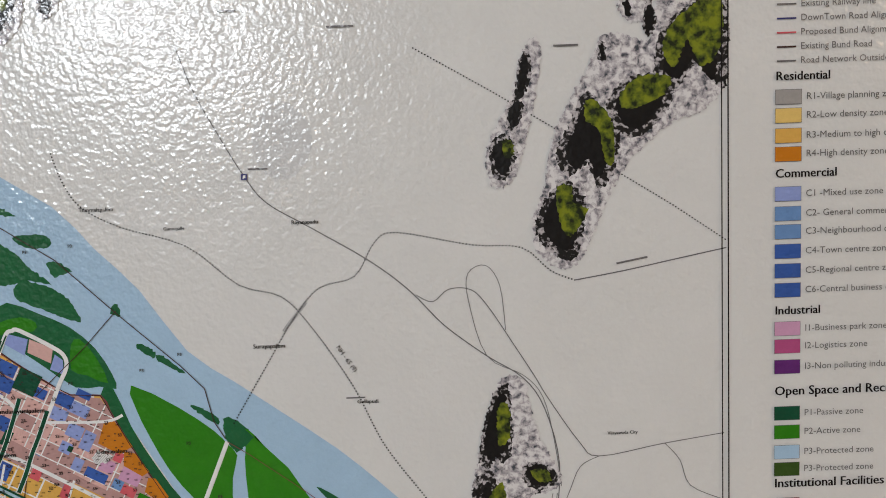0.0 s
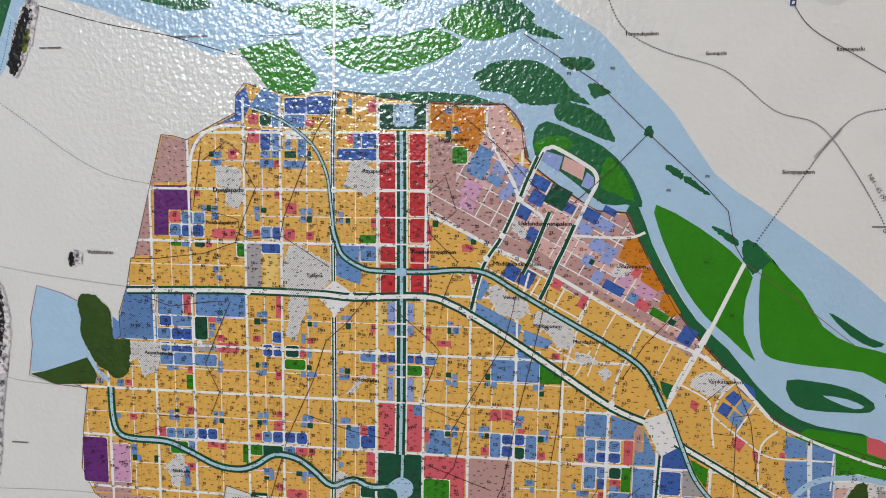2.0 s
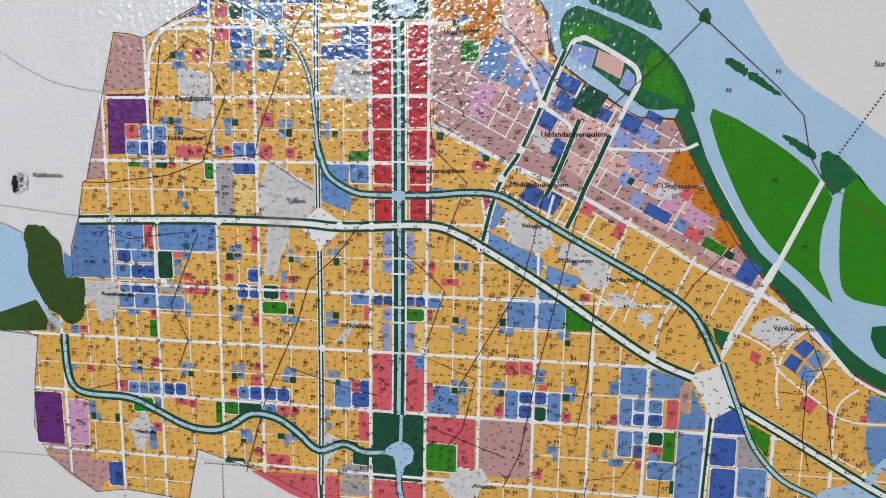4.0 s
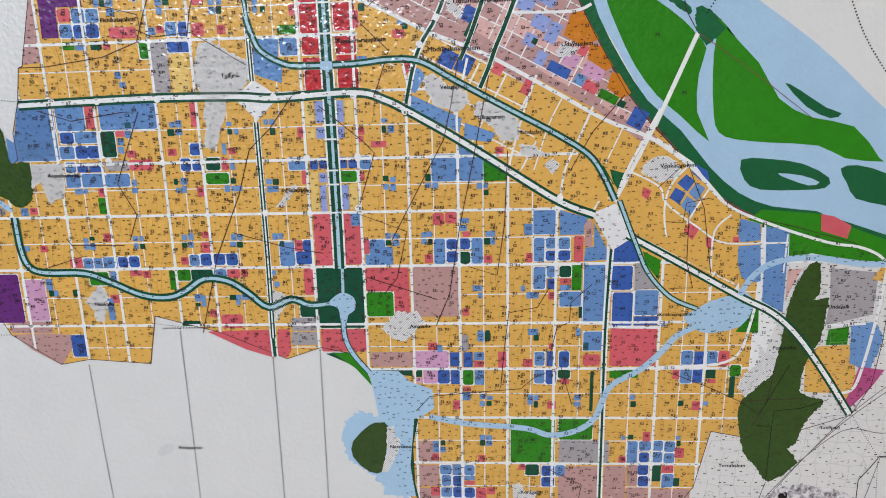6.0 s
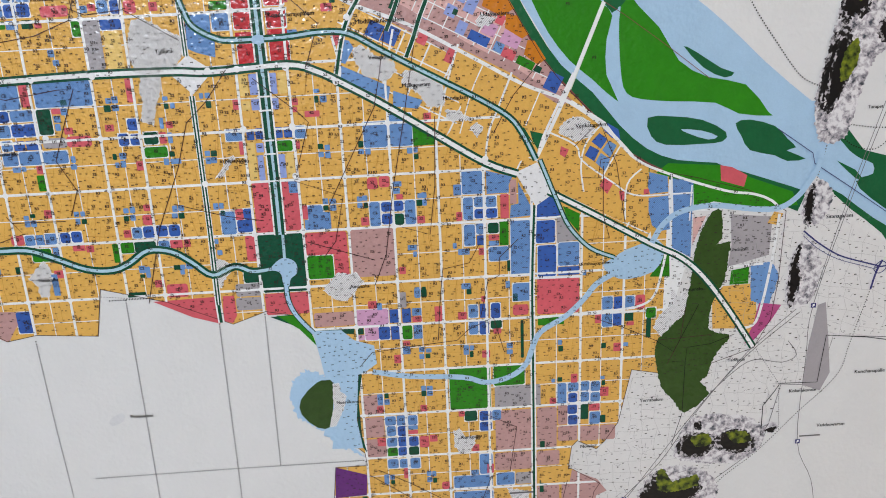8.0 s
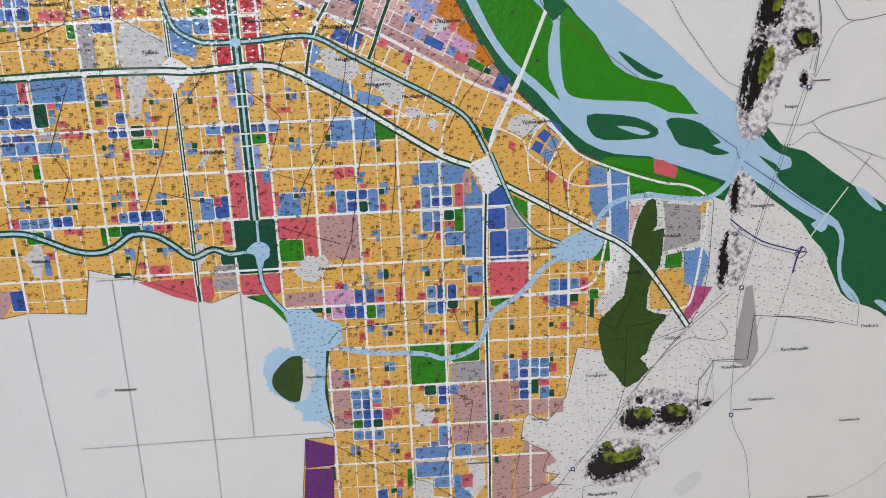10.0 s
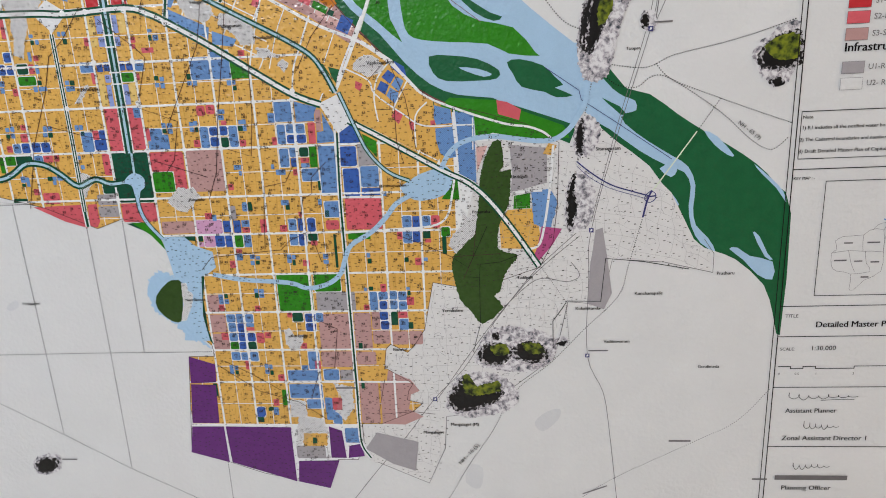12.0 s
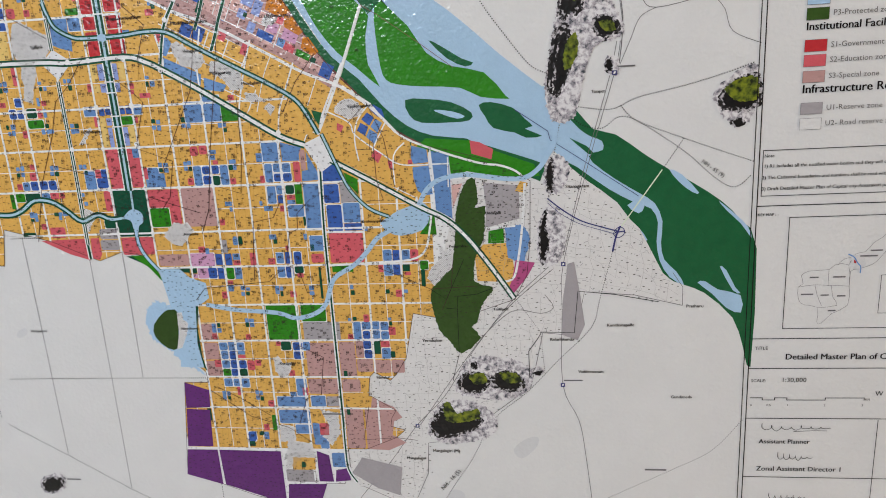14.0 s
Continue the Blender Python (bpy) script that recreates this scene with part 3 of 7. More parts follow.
line("canal", "water", 14, 4.4, [(-301, -37), (-292, -22), (-278, -13), (-254, -10), (-221, -15), (-202, -15), (-189, -7), (-181, 4), (-175, 15), (-173, 28)])
line("canal", "water", 14, 4.6, [(-330, -60), (-344, -68), (-354, -80), (-369, -94), (-389, -106), (-396, -119), (-402, -134), (-415, -144), (-435, -148), (-454, -142), (-498, -138), (-527, -132)])
line("canal", "canal", 14, 2.2, [(-586, -12), (-587, -33)])
area("pond", "water", 15, [(-599, -39), (-590, -31), (-582, -32), (-578, -37), (-579, -44), (-584, -48), (-586, -54), (-590, -53), (-591, -44), (-594, -41)], smooth=3)
area("pond", "water", 15.6, [(-590, 135), (-586, 136), (-582, 135), (-582, 132), (-582, 130), (-586, 129), (-590, 130), (-591, 132)])
line("bridge", "bridge", 6, 3.0, [(-365, 83), (-339, 144)])
line("bridge", "bridge", 6, 1.1, [(-120, -69), (-81, -13)], smooth=0)
line("bund_road", "maroon", 6, 1.3, [(-564, 258), (-521, 256), (-509, 256), (-496, 240), (-493, 218), (-478, 204), (-458, 190), (-442, 180), (-422, 179), (-416, 167), (-405, 145), (-384, 108), (-365, 85), (-342, 60), (-318, 34), (-294, 20)], smooth=2)
line("ring_road", "road", 10, 2.6, [(-567, 177), (-543, 166), (-514, 151), (-480, 137), (-439, 114), (-398, 90), (-366, 76), (-338, 55), (-317, 32)])
line("ring_road", "road", 10, 1.8, [(-521, 255), (-521, 237), (-506, 206), (-494, 184)])
line("ring_road", "road", 10, 2.0, [(-461, 162), (-421, 161), (-408, 165)])
line("ring_road", "road", 10, 2.6, [(-339, 144), (-367, 80), (-390, 34)])
line("ring_road", "road", 10, 2.2, [(-394, -60), (-356, -61)])
line("ring_road", "road", 10, 2.0, [(-396, -94), (-349, -92), (-313, -90), (-298, -81), (-292, -59), (-289, -42)])
line("ring_road", "road", 10, 2.2, [(-202, -20), (-205, -55), (-211, -95), (-217, -112), (-232, -114)])
line("ring_road", "road", 10, 1.8, [(-239, -61), (-212, -60)])
line("ring_road", "road", 10, 2.4, [(-752, 199), (-750, 220), (-741, 235), (-725, 242), (-705, 242)])
line("ring_road", "road", 10, 1.6, [(-490, 134), (-498, 100), (-498, 76)])
line("ring_road", "road", 10, 1.8, [(-534, 132), (-530, 109), (-533, 99)])

# shaded hills printed round the plan
area("hill_rock", "rock", 12, [(-155, 309), (-159, 326), (-154, 344), (-141, 367), (-133, 396), (-125, 403), (-121, 395), (-125, 367), (-132, 338), (-139, 316), (-148, 308)], smooth=2, rough=1.3)
area("hill_slope", "gully", 12.35, [(-133, 395), (-127, 389), (-131, 369), (-139, 365), (-137, 382)], smooth=2, rough=1.3)
area("hill_slope", "gully", 12.35, [(-142, 363), (-136, 365), (-133, 356), (-140, 343), (-145, 351)], smooth=2, rough=1.3)
area("hill_slope", "gully", 12.35, [(-156, 336), (-147, 343), (-140, 337), (-139, 327), (-146, 312), (-155, 319)], smooth=2, rough=1.3)
area("hill_shadow", "black", 13, [(-133, 392), (-129, 387), (-132, 372), (-137, 369), (-136, 381)], smooth=2, rough=1.0)
area("hill_shadow", "black", 13, [(-141, 361), (-136, 363), (-135, 356), (-140, 346), (-143, 352)], smooth=2, rough=1.0)
area("hill_shadow", "black", 13, [(-154, 334), (-147, 340), (-142, 335), (-142, 327), (-146, 315), (-153, 322)], smooth=2, rough=1.0)
area("hill_moss", "moss", 14, [(-148, 338), (-142, 339), (-140, 329), (-146, 327)], smooth=2, rough=0.8)
area("hill_rock", "rock", 12, [(-114, 254), (-127, 265), (-129, 286), (-120, 311), (-117, 333), (-104, 362), (-89, 387), (-82, 403), (-68, 404), (-52, 399), (-46, 414), (-44, 443), (-4, 445), (-4, 364), (-36, 347), (-66, 321), (-84, 288), (-96, 261), (-106, 253)], smooth=2, rough=1.3)
area("hill_slope", "gully", 12.35, [(-113, 308), (-105, 311), (-94, 297), (-95, 280), (-101, 260), (-112, 260), (-127, 275), (-124, 294)], smooth=2, rough=1.3)
area("hill_slope", "gully", 12.35, [(-104, 347), (-95, 367), (-87, 364), (-77, 346), (-70, 346), (-75, 315), (-86, 304), (-92, 322), (-105, 312), (-113, 329)], smooth=2, rough=1.3)
area("hill_slope", "gully", 12.35, [(-79, 359), (-68, 375), (-54, 378), (-33, 377), (-39, 356), (-58, 337), (-73, 343)], smooth=2, rough=1.3)
area("hill_slope", "gully", 12.35, [(-47, 391), (-41, 410), (-20, 423), (-1, 434), (-1, 367), (-12, 376), (-22, 384), (-33, 368), (-47, 375)], smooth=2, rough=1.3)
area("hill_slope", "gully", 12.35, [(-84, 398), (-80, 399), (-79, 388), (-84, 388)], smooth=2, rough=1.3)
area("hill_slope", "gully", 12.35, [(-54, 421), (-50, 424), (-46, 410), (-52, 401), (-55, 409)], smooth=2, rough=1.3)
area("hill_shadow", "black", 13, [(-112, 303), (-106, 305), (-98, 294), (-99, 282), (-103, 266), (-111, 266), (-122, 278), (-120, 292)], smooth=2, rough=1.0)
area("hill_shadow", "black", 13, [(-100, 344), (-94, 359), (-88, 358), (-81, 344), (-76, 343), (-80, 320), (-87, 311), (-91, 325), (-101, 318), (-107, 331)], smooth=2, rough=1.0)
area("hill_shadow", "black", 13, [(-73, 360), (-65, 372), (-55, 374), (-40, 374), (-44, 357), (-58, 343), (-69, 347)], smooth=2, rough=1.0)
area("hill_shadow", "black", 13, [(-41, 391), (-36, 406), (-21, 416), (-7, 425), (-8, 373), (-16, 379), (-23, 386), (-31, 374), (-41, 379)], smooth=2, rough=1.0)
area("hill_shadow", "black", 13, [(-83, 397), (-81, 398), (-80, 389), (-83, 389)], smooth=2, rough=1.0)
area("hill_shadow", "black", 13, [(-53, 419), (-50, 422), (-47, 411), (-52, 404), (-54, 410)], smooth=2, rough=1.0)
area("hill_moss", "moss", 14, [(-113, 306), (-103, 308), (-102, 296), (-92, 292), (-104, 274), (-111, 283)], smooth=2, rough=0.8)
area("hill_moss", "moss", 14, [(-93, 362), (-86, 362), (-75, 347), (-75, 321), (-81, 323), (-84, 343), (-93, 349)], smooth=2, rough=0.8)
area("hill_moss", "moss", 14, [(-70, 366), (-58, 377), (-37, 376), (-41, 365), (-58, 357), (-69, 357)], smooth=2, rough=0.8)
area("hill_moss", "moss", 14, [(-43, 396), (-32, 414), (-10, 427), (-4, 423), (-4, 395), (-17, 381), (-26, 399), (-32, 385), (-37, 382)], smooth=2, rough=0.8)
area("hill_rock", "rock", 12, [(-70, 440), (-51, 439), (-53, 411), (-65, 411), (-71, 419)], rough=1.3)
area("hill_shadow", "black", 13, [(-68, 424), (-64, 426), (-62, 415), (-66, 415)], rough=1)
area("hill_rock", "rock", 12, [(-153, 181), (-138, 180), (-135, 167), (-128, 139), (-117, 119), (-114, 106), (-128, 98), (-140, 104), (-148, 73), (-156, 37), (-176, 34), (-182, 66), (-176, 98), (-170, 129), (-161, 160)], smooth=2, rough=1.3)
area("hill_slope", "gully", 12.35, [(-159, 169), (-149, 177), (-147, 160), (-148, 126), (-167, 118), (-169, 135)], smooth=2, rough=1.3)
area("hill_slope", "gully", 12.35, [(-142, 115), (-130, 115), (-119, 108), (-132, 99), (-143, 102)], smooth=2, rough=1.3)
area("hill_slope", "gully", 12.35, [(-173, 111), (-157, 122), (-153, 102), (-162, 76), (-176, 55), (-180, 68)], smooth=2, rough=1.3)
area("hill_shadow", "black", 13, [(-158, 164), (-151, 171), (-150, 158), (-150, 131), (-164, 125), (-166, 138)], smooth=2, rough=1.0)
area("hill_shadow", "black", 13, [(-140, 113), (-130, 113), (-123, 108), (-132, 101), (-140, 103)], smooth=2, rough=1.0)
area("hill_shadow", "black", 13, [(-171, 106), (-160, 114), (-157, 99), (-164, 79), (-174, 63), (-177, 73)], smooth=2, rough=1.0)
area("hill_moss", "moss", 14, [(-156, 160), (-149, 163), (-148, 140), (-156, 134)], smooth=2, rough=0.8)
area("hill_moss", "moss", 14, [(-139, 110), (-128, 111), (-124, 105), (-136, 102)], smooth=2, rough=0.8)
area("hill_moss", "moss", 14, [(-165, 97), (-154, 103), (-159, 77), (-169, 66), (-171, 78)], smooth=2, rough=0.8)
area("hill_rock", "rock", 14, [(-139, 134), (-150, 113), (-158, 126), (-168, 105), (-175, 64), (-171, 49), (-159, 51), (-147, 74), (-140, 95), (-123, 107), (-133, 125)], smooth=2, rough=1.3)
area("hill_slope", "gully", 14.35, [(-168, 108), (-161, 117), (-156, 88), (-165, 64), (-173, 52), (-174, 69)], smooth=2, rough=1.3)
area("hill_slope", "gully", 14.35, [(-141, 117), (-129, 122), (-115, 111), (-124, 103), (-137, 105)], smooth=2, rough=1.3)
area("hill_shadow", "black", 15, [(-168, 102), (-163, 109), (-159, 87), (-165, 68), (-172, 59), (-172, 72)], smooth=2, rough=1.0)
area("hill_shadow", "black", 15, [(-138, 116), (-129, 120), (-119, 111), (-126, 105), (-135, 107)], smooth=2, rough=1.0)
area("hill_moss", "moss", 16, [(-164, 97), (-154, 109), (-153, 89), (-164, 77)], smooth=2, rough=0.8)
area("hill_moss", "moss", 16, [(-135, 116), (-124, 116), (-121, 108), (-130, 108)], smooth=2, rough=0.8)
area("hill_rock", "rock", 12, [(-131, 79), (-128, 87), (-119, 86), (-117, 73), (-127, 72)], smooth=2, rough=1.3)
area("hill_slope", "gully", 12.35, [(-130, 82), (-125, 86), (-123, 74), (-129, 74)], smooth=2, rough=1.3)
area("hill_shadow", "black", 13, [(-129, 81), (-126, 85), (-124, 75), (-128, 75)], smooth=2, rough=1.0)
area("hill_rock", "rock", 12, [(-5, 73), (-23, 67), (-40, 51), (-36, 37), (-22, 21), (-14, 24), (-5, 35)], smooth=2, rough=1.3)
area("hill_slope", "gully", 12.35, [(-35, 50), (-23, 62), (-3, 66), (-1, 39), (-17, 34), (-34, 38)], smooth=2, rough=1.3)
area("hill_slope", "gully", 12.35, [(-25, 27), (-16, 29), (-13, 23), (-22, 22)], smooth=2, rough=1.3)
area("hill_shadow", "black", 13, [(-31, 50), (-22, 59), (-8, 62), (-6, 41), (-17, 38), (-30, 40)], smooth=2, rough=1.0)
area("hill_shadow", "black", 13, [(-23, 27), (-17, 28), (-14, 23), (-21, 23)], smooth=2, rough=1.0)
area("hill_moss", "moss", 14, [(-31, 55), (-16, 63), (-5, 62), (-4, 44), (-22, 44)], smooth=2, rough=0.8)
area("hill_rock", "rock", 12, [(-173, 4), (-181, 1), (-185, -13), (-182, -30), (-170, -29), (-161, -9), (-168, 3)], smooth=2, rough=1.3)
area("hill_slope", "gully", 12.35, [(-180, -1), (-176, 2), (-176, -13), (-177, -30), (-181, -31), (-183, -13)], smooth=2, rough=1.3)
area("hill_shadow", "black", 13, [(-180, -4), (-177, -2), (-177, -13), (-178, -26), (-180, -27), (-182, -13)], smooth=2, rough=1.0)
area("hill_rock", "rock", 12, [(-184, -44), (-191, -60), (-192, -93), (-180, -100), (-170, -90), (-166, -64), (-174, -44)], smooth=2, rough=1.3)
area("hill_slope", "gully", 12.35, [(-186, -47), (-182, -45), (-184, -63), (-181, -75), (-186, -97), (-190, -96), (-191, -68)], smooth=2, rough=1.3)
area("hill_shadow", "black", 13, [(-186, -52), (-183, -51), (-185, -64), (-182, -74), (-186, -91), (-189, -90), (-189, -68)], smooth=2, rough=1.0)
area("hill_rock", "rock", 12, [(-278, -229), (-276, -214), (-263, -193), (-228, -192), (-203, -204), (-204, -227), (-229, -239), (-262, -236)], smooth=2, rough=1.3)
area("hill_slope", "gully", 12.35, [(-275, -217), (-264, -207), (-246, -211), (-244, -224), (-256, -231), (-273, -229)], smooth=2, rough=1.3)
area("hill_slope", "gully", 12.35, [(-243, -214), (-229, -206), (-212, -212), (-209, -225), (-220, -230), (-239, -226)], smooth=2, rough=1.3)
area("hill_slope", "gully", 12.35, [(-262, -199), (-256, -197), (-255, -203), (-259, -205)], smooth=2, rough=1.3)
area("hill_shadow", "black", 13, [(-271, -218), (-263, -210), (-250, -213), (-248, -223), (-257, -228), (-269, -227)], smooth=2, rough=1.0)
area("hill_shadow", "black", 13, [(-238, -215), (-228, -209), (-216, -213), (-214, -223), (-222, -227), (-235, -224)], smooth=2, rough=1.0)
area("hill_shadow", "black", 13, [(-261, -199), (-257, -198), (-256, -203), (-259, -204)], smooth=2, rough=1.0)
area("hill_moss", "moss", 14, [(-264, -211), (-249, -209), (-246, -219), (-259, -221)], smooth=2, rough=0.8)
area("hill_moss", "moss", 14, [(-234, -209), (-218, -209), (-211, -218), (-226, -220)], smooth=2, rough=0.8)
area("hill_rock", "rock", 12, [(-310, -272), (-299, -247), (-284, -237), (-251, -244), (-237, -265), (-250, -282), (-287, -289), (-306, -282)], smooth=2, rough=1.3)
area("hill_slope", "gully", 12.35, [(-307, -267), (-295, -246), (-285, -241), (-283, -260), (-254, -257), (-255, -268), (-277, -279), (-300, -282)], smooth=2, rough=1.3)
area("hill_shadow", "black", 13, [(-300, -265), (-291, -250), (-284, -246), (-283, -261), (-262, -258), (-262, -267), (-279, -275), (-295, -278)], smooth=2, rough=1.0)
area("hill_moss", "moss", 14, [(-291, -242), (-284, -243), (-278, -254), (-258, -248), (-256, -259), (-277, -264), (-291, -261)], smooth=2, rough=0.8)
area("hill_rock", "rock", 12, [(-764, -348), (-756, -336), (-735, -332), (-730, -343), (-738, -355), (-758, -359)], smooth=2, rough=1.3)
area("hill_slope", "gully", 12.35, [(-763, -346), (-750, -337), (-735, -338), (-734, -348), (-751, -357), (-761, -354)], smooth=2, rough=1.3)
area("hill_shadow", "black", 13, [(-759, -346), (-749, -339), (-739, -340), (-738, -348), (-751, -355), (-758, -353)], smooth=2, rough=1.0)
area("hill_rock", "rock", 12, [(-203, -208), (-199, -202), (-192, -203), (-190, -209), (-197, -212)], smooth=2, rough=1.3)
area("hill_slope", "gully", 12.35, [(-201, -208), (-192, -207), (-193, -211), (-199, -211)], smooth=2, rough=1.3)
area("hill_shadow", "black", 13, [(-200, -208), (-194, -207), (-194, -211), (-198, -211)], smooth=2, rough=1.0)
area("hill_rock", "rock", 12, [(-942, 227), (-920, 224), (-915, 210), (-924, 175), (-948, 161)], smooth=2, rough=1.3)
area("hill_slope", "gully", 12.35, [(-944, 218), (-921, 215), (-926, 178), (-949, 168)], smooth=2, rough=1.3)
area("hill_shadow", "black", 13, [(-941, 213), (-925, 211), (-928, 182), (-945, 174)], smooth=2, rough=1.0)
area("hill_moss", "moss", 14, [(-944, 209), (-929, 207), (-929, 188), (-946, 184)], smooth=2, rough=0.8)
area("hill_rock", "rock", 12, [(-956, 128), (-926, 124), (-917, 100), (-916, 72), (-929, 3), (-941, -65), (-975, -71)], smooth=2, rough=1.3)
area("hill_slope", "gully", 12.35, [(-960, 126), (-927, 122), (-920, 85), (-932, 32), (-941, -1), (-950, -58), (-978, -71)], smooth=2, rough=1.3)
area("hill_shadow", "black", 13, [(-955, 106), (-931, 103), (-927, 74), (-935, 33), (-942, 7), (-949, -36), (-968, -46)], smooth=2, rough=1.0)
area("hill_moss", "moss", 14, [(-958, 109), (-932, 105), (-931, 71), (-944, 32), (-966, 21)], smooth=2, rough=0.8)
area("hill_moss", "moss", 14, [(-968, 1), (-947, -3), (-951, -39), (-972, -45)], smooth=2, rough=0.8)
area("hill_rock", "rock", 12, [(-859, 141), (-853, 146), (-847, 142), (-848, 134), (-857, 131)], smooth=2, rough=1.3)
area("hill_slope", "gully", 12.35, [(-860, 139), (-856, 143), (-853, 134), (-858, 131)], smooth=2, rough=1.3)
area("hill_shadow", "black", 13, [(-859, 139), (-856, 142), (-854, 135), (-858, 133)], smooth=2, rough=1.0)

# the river bend, hill and park in the far west
area("river_plain", "dgreen", 2, [(-945, 365), (-884, 363), (-893, 339), (-905, 311), (-958, 241)])
area("river", "water", 1.5, [(-884, 363), (-870, 362), (-879, 338), (-888, 320), (-898, 293), (-910, 279), (-962, 199), (-958, 241), (-905, 311), (-893, 339)])
area("hill_rock", "rock", 12, [(-878, 341), (-869, 335), (-872, 326), (-875, 314), (-881, 299), (-894, 280), (-899, 293), (-892, 317), (-884, 334)], smooth=2, rough=1.3)
area("hill_slope", "gully", 12.35, [(-879, 337), (-875, 328), (-881, 312), (-886, 295), (-895, 281), (-899, 293), (-892, 315), (-884, 332)], smooth=2, rough=1.3)
area("hill_shadow", "black", 13, [(-880, 334), (-878, 328), (-883, 314), (-888, 297), (-895, 283), (-898, 293), (-891, 315), (-883, 330)], smooth=2, rough=1.0)
area("hill_moss", "moss", 14, [(-884, 314), (-878, 317), (-882, 302), (-886, 299)], smooth=2, rough=0.8)
area("river_park", "pgreen", 4, [(-709, 299), (-694, 302), (-672, 306), (-660, 292), (-647, 276), (-652, 268), (-672, 263), (-686, 269), (-702, 290)])

# roads, railways and boundaries outside the plan
line("rail_line", "black", 5, 0.85, [(-204, 400), (-153, 370), (-108, 342)], dash=2.2, smooth=0)
line("rail_line", "black", 5, 0.85, [(-70, 314), (-37, 293), (-1, 268)], dash=2.2, smooth=0)
line("highway", "faint", 5, 0.7, [(-357, 407), (-347, 378), (-332, 348), (-318, 323), (-304, 304), (-275, 286), (-238, 263), (-212, 242), (-190, 218), (-162, 196), (-138, 180), (-124, 158), (-115, 119), (-119, 72)])
line("highway", "faint", 5, 0.6, [(-208, 239), (-197, 234), (-186, 242), (-171, 241), (-160, 229), (-145, 205), (-131, 182), (-122, 166), (-101, 134), (-88, 124), (-45, 131), (-3, 137)])
line("highway", "faint", 5, 0.45, [(-149, 213), (-152, 243), (-161, 257), (-173, 252), (-173, 233), (-162, 196), (-138, 182), (-125, 166), (-118, 135), (-114, 104)])
line("highway", "faint", 5, 0.5, [(-88, 124), (-101, 117), (-109, 99), (-119, 76)])
line("highway", "faint", 5, 0.5, [(-43, 131), (-33, 119), (-26, 101), (-3, 90)])
line("highway", "black", 5, 0.95, [(-334, 156), (-309, 196), (-290, 226), (-272, 246), (-248, 253), (-234, 275), (-219, 281), (-170, 271), (-137, 268), (-118, 252), (-102, 245)], dash=2.2)
line("highway", "faint", 5, 0.8, [(-102, 245), (-70, 250), (-33, 257), (-1, 263)])
line("highway", "black", 5, 0.95, [(-442, 341), (-436, 322), (-425, 305), (-400, 291), (-358, 277), (-325, 250), (-297, 241), (-277, 218), (-252, 178), (-234, 139), (-212, 107), (-194, 84), (-180, 76)], dash=2.2)
line("station_mark", "faint", 6, 2.4, [(-297, 218), (-281, 237)], dash=0.8, smooth=0)
line("highway", "black", 5, 0.95, [(-164, 48), (-126, 42), (-103, 51), (-63, 59), (-32, 67), (-7, 75)], dash=2.2)
line("highway", "black", 5, 0.95, [(-164, 46), (-152, 31), (-133, 26), (-119, 35), (-103, 31), (-63, 3), (-36, -22), (-19, -31), (-6, -21)], dash=2.2)
line("highway", "black", 5, 0.95, [(-117, 45), (-103, 31), (-63, 14), (-33, 2), (-4, -9)], dash=2.2)
line("highway", "black", 5, 0.95, [(-63, 14), (-81, -13)], dash=2.2)
line("bridge_deck", "faint", 6, 1.0, [(-166, 46), (-173, 16), (-181, -33)], dash=2.2)
line("highway", "indigo", 12, 1.2, [(-182, -35), (-169, -46), (-152, -57), (-132, -64), (-119, -68)])
line("highway", "indigo", 12, 0.5, [(-182, -39), (-170, -50), (-153, -60), (-132, -67), (-120, -71)])
line("highway", "indigo", 12, 1.6, [(-117, -63), (-121, -73), (-124, -87)])
line("interchange", "indigo", 12, 0.7, [(-122, -67), (-118, -64), (-114, -66), (-114, -71), (-119, -74), (-123, -71), (-122, -67)])
line("interchange", "indigo", 12, 1.2, [(-122, -69), (-113, -68)])
line("highway", "black", 6, 0.8, [(-124, -87), (-136, -134), (-144, -162), (-175, -195), (-207, -230), (-241, -260), (-265, -305), (-290, -344), (-310, -380), (-329, -407)], dash=2.2)
line("rail_line", "faint", 6, 0.5, [(-117, 99), (-122, 73), (-145, -5), (-169, -98), (-171, -144), (-172, -222), (-157, -261), (-151, -299), (-142, -384)])
line("rail_line", "faint", 6, 0.5, [(-120, 99), (-127, 67), (-149, -10), (-169, -90)])
line("rail_line", "faint", 6, 0.6, [(-182, -100), (-205, -121), (-226, -143), (-260, -188), (-290, -235), (-320, -267), (-352, -311), (-385, -351), (-412, -386)])
line("rail_line", "faint", 6, 0.6, [(-179, -103), (-210, -129), (-234, -154), (-265, -193), (-307, -253), (-317, -267)])
line("boundary_line", "faint", 6, 0.6, [(-61, -141), (-104, -130), (-150, -126), (-154, -145), (-159, -170), (-190, -167), (-196, -195), (-203, -224), (-241, -254), (-287, -285), (-310, -288), (-313, -324), (-332, -366), (-384, -341)], smooth=0)
line("boundary_line", "faint", 6, 0.5, [(-61, -141), (-61, -123), (-70, -109)], smooth=0)
line("highway", "faint", 5, 0.7, [(-176, -381), (-143, -357), (-67, -315), (-30, -293), (-2, -258)], dash=2.2)
line("village_path", "black", 5, 1.0, [(-715, -57), (-717, -172), (-720, -309)], dash=2.2, smooth=0)
line("village_path", "black", 5, 1.0, [(-645, -82), (-648, -210), (-652, -351)], dash=2.2, smooth=0)
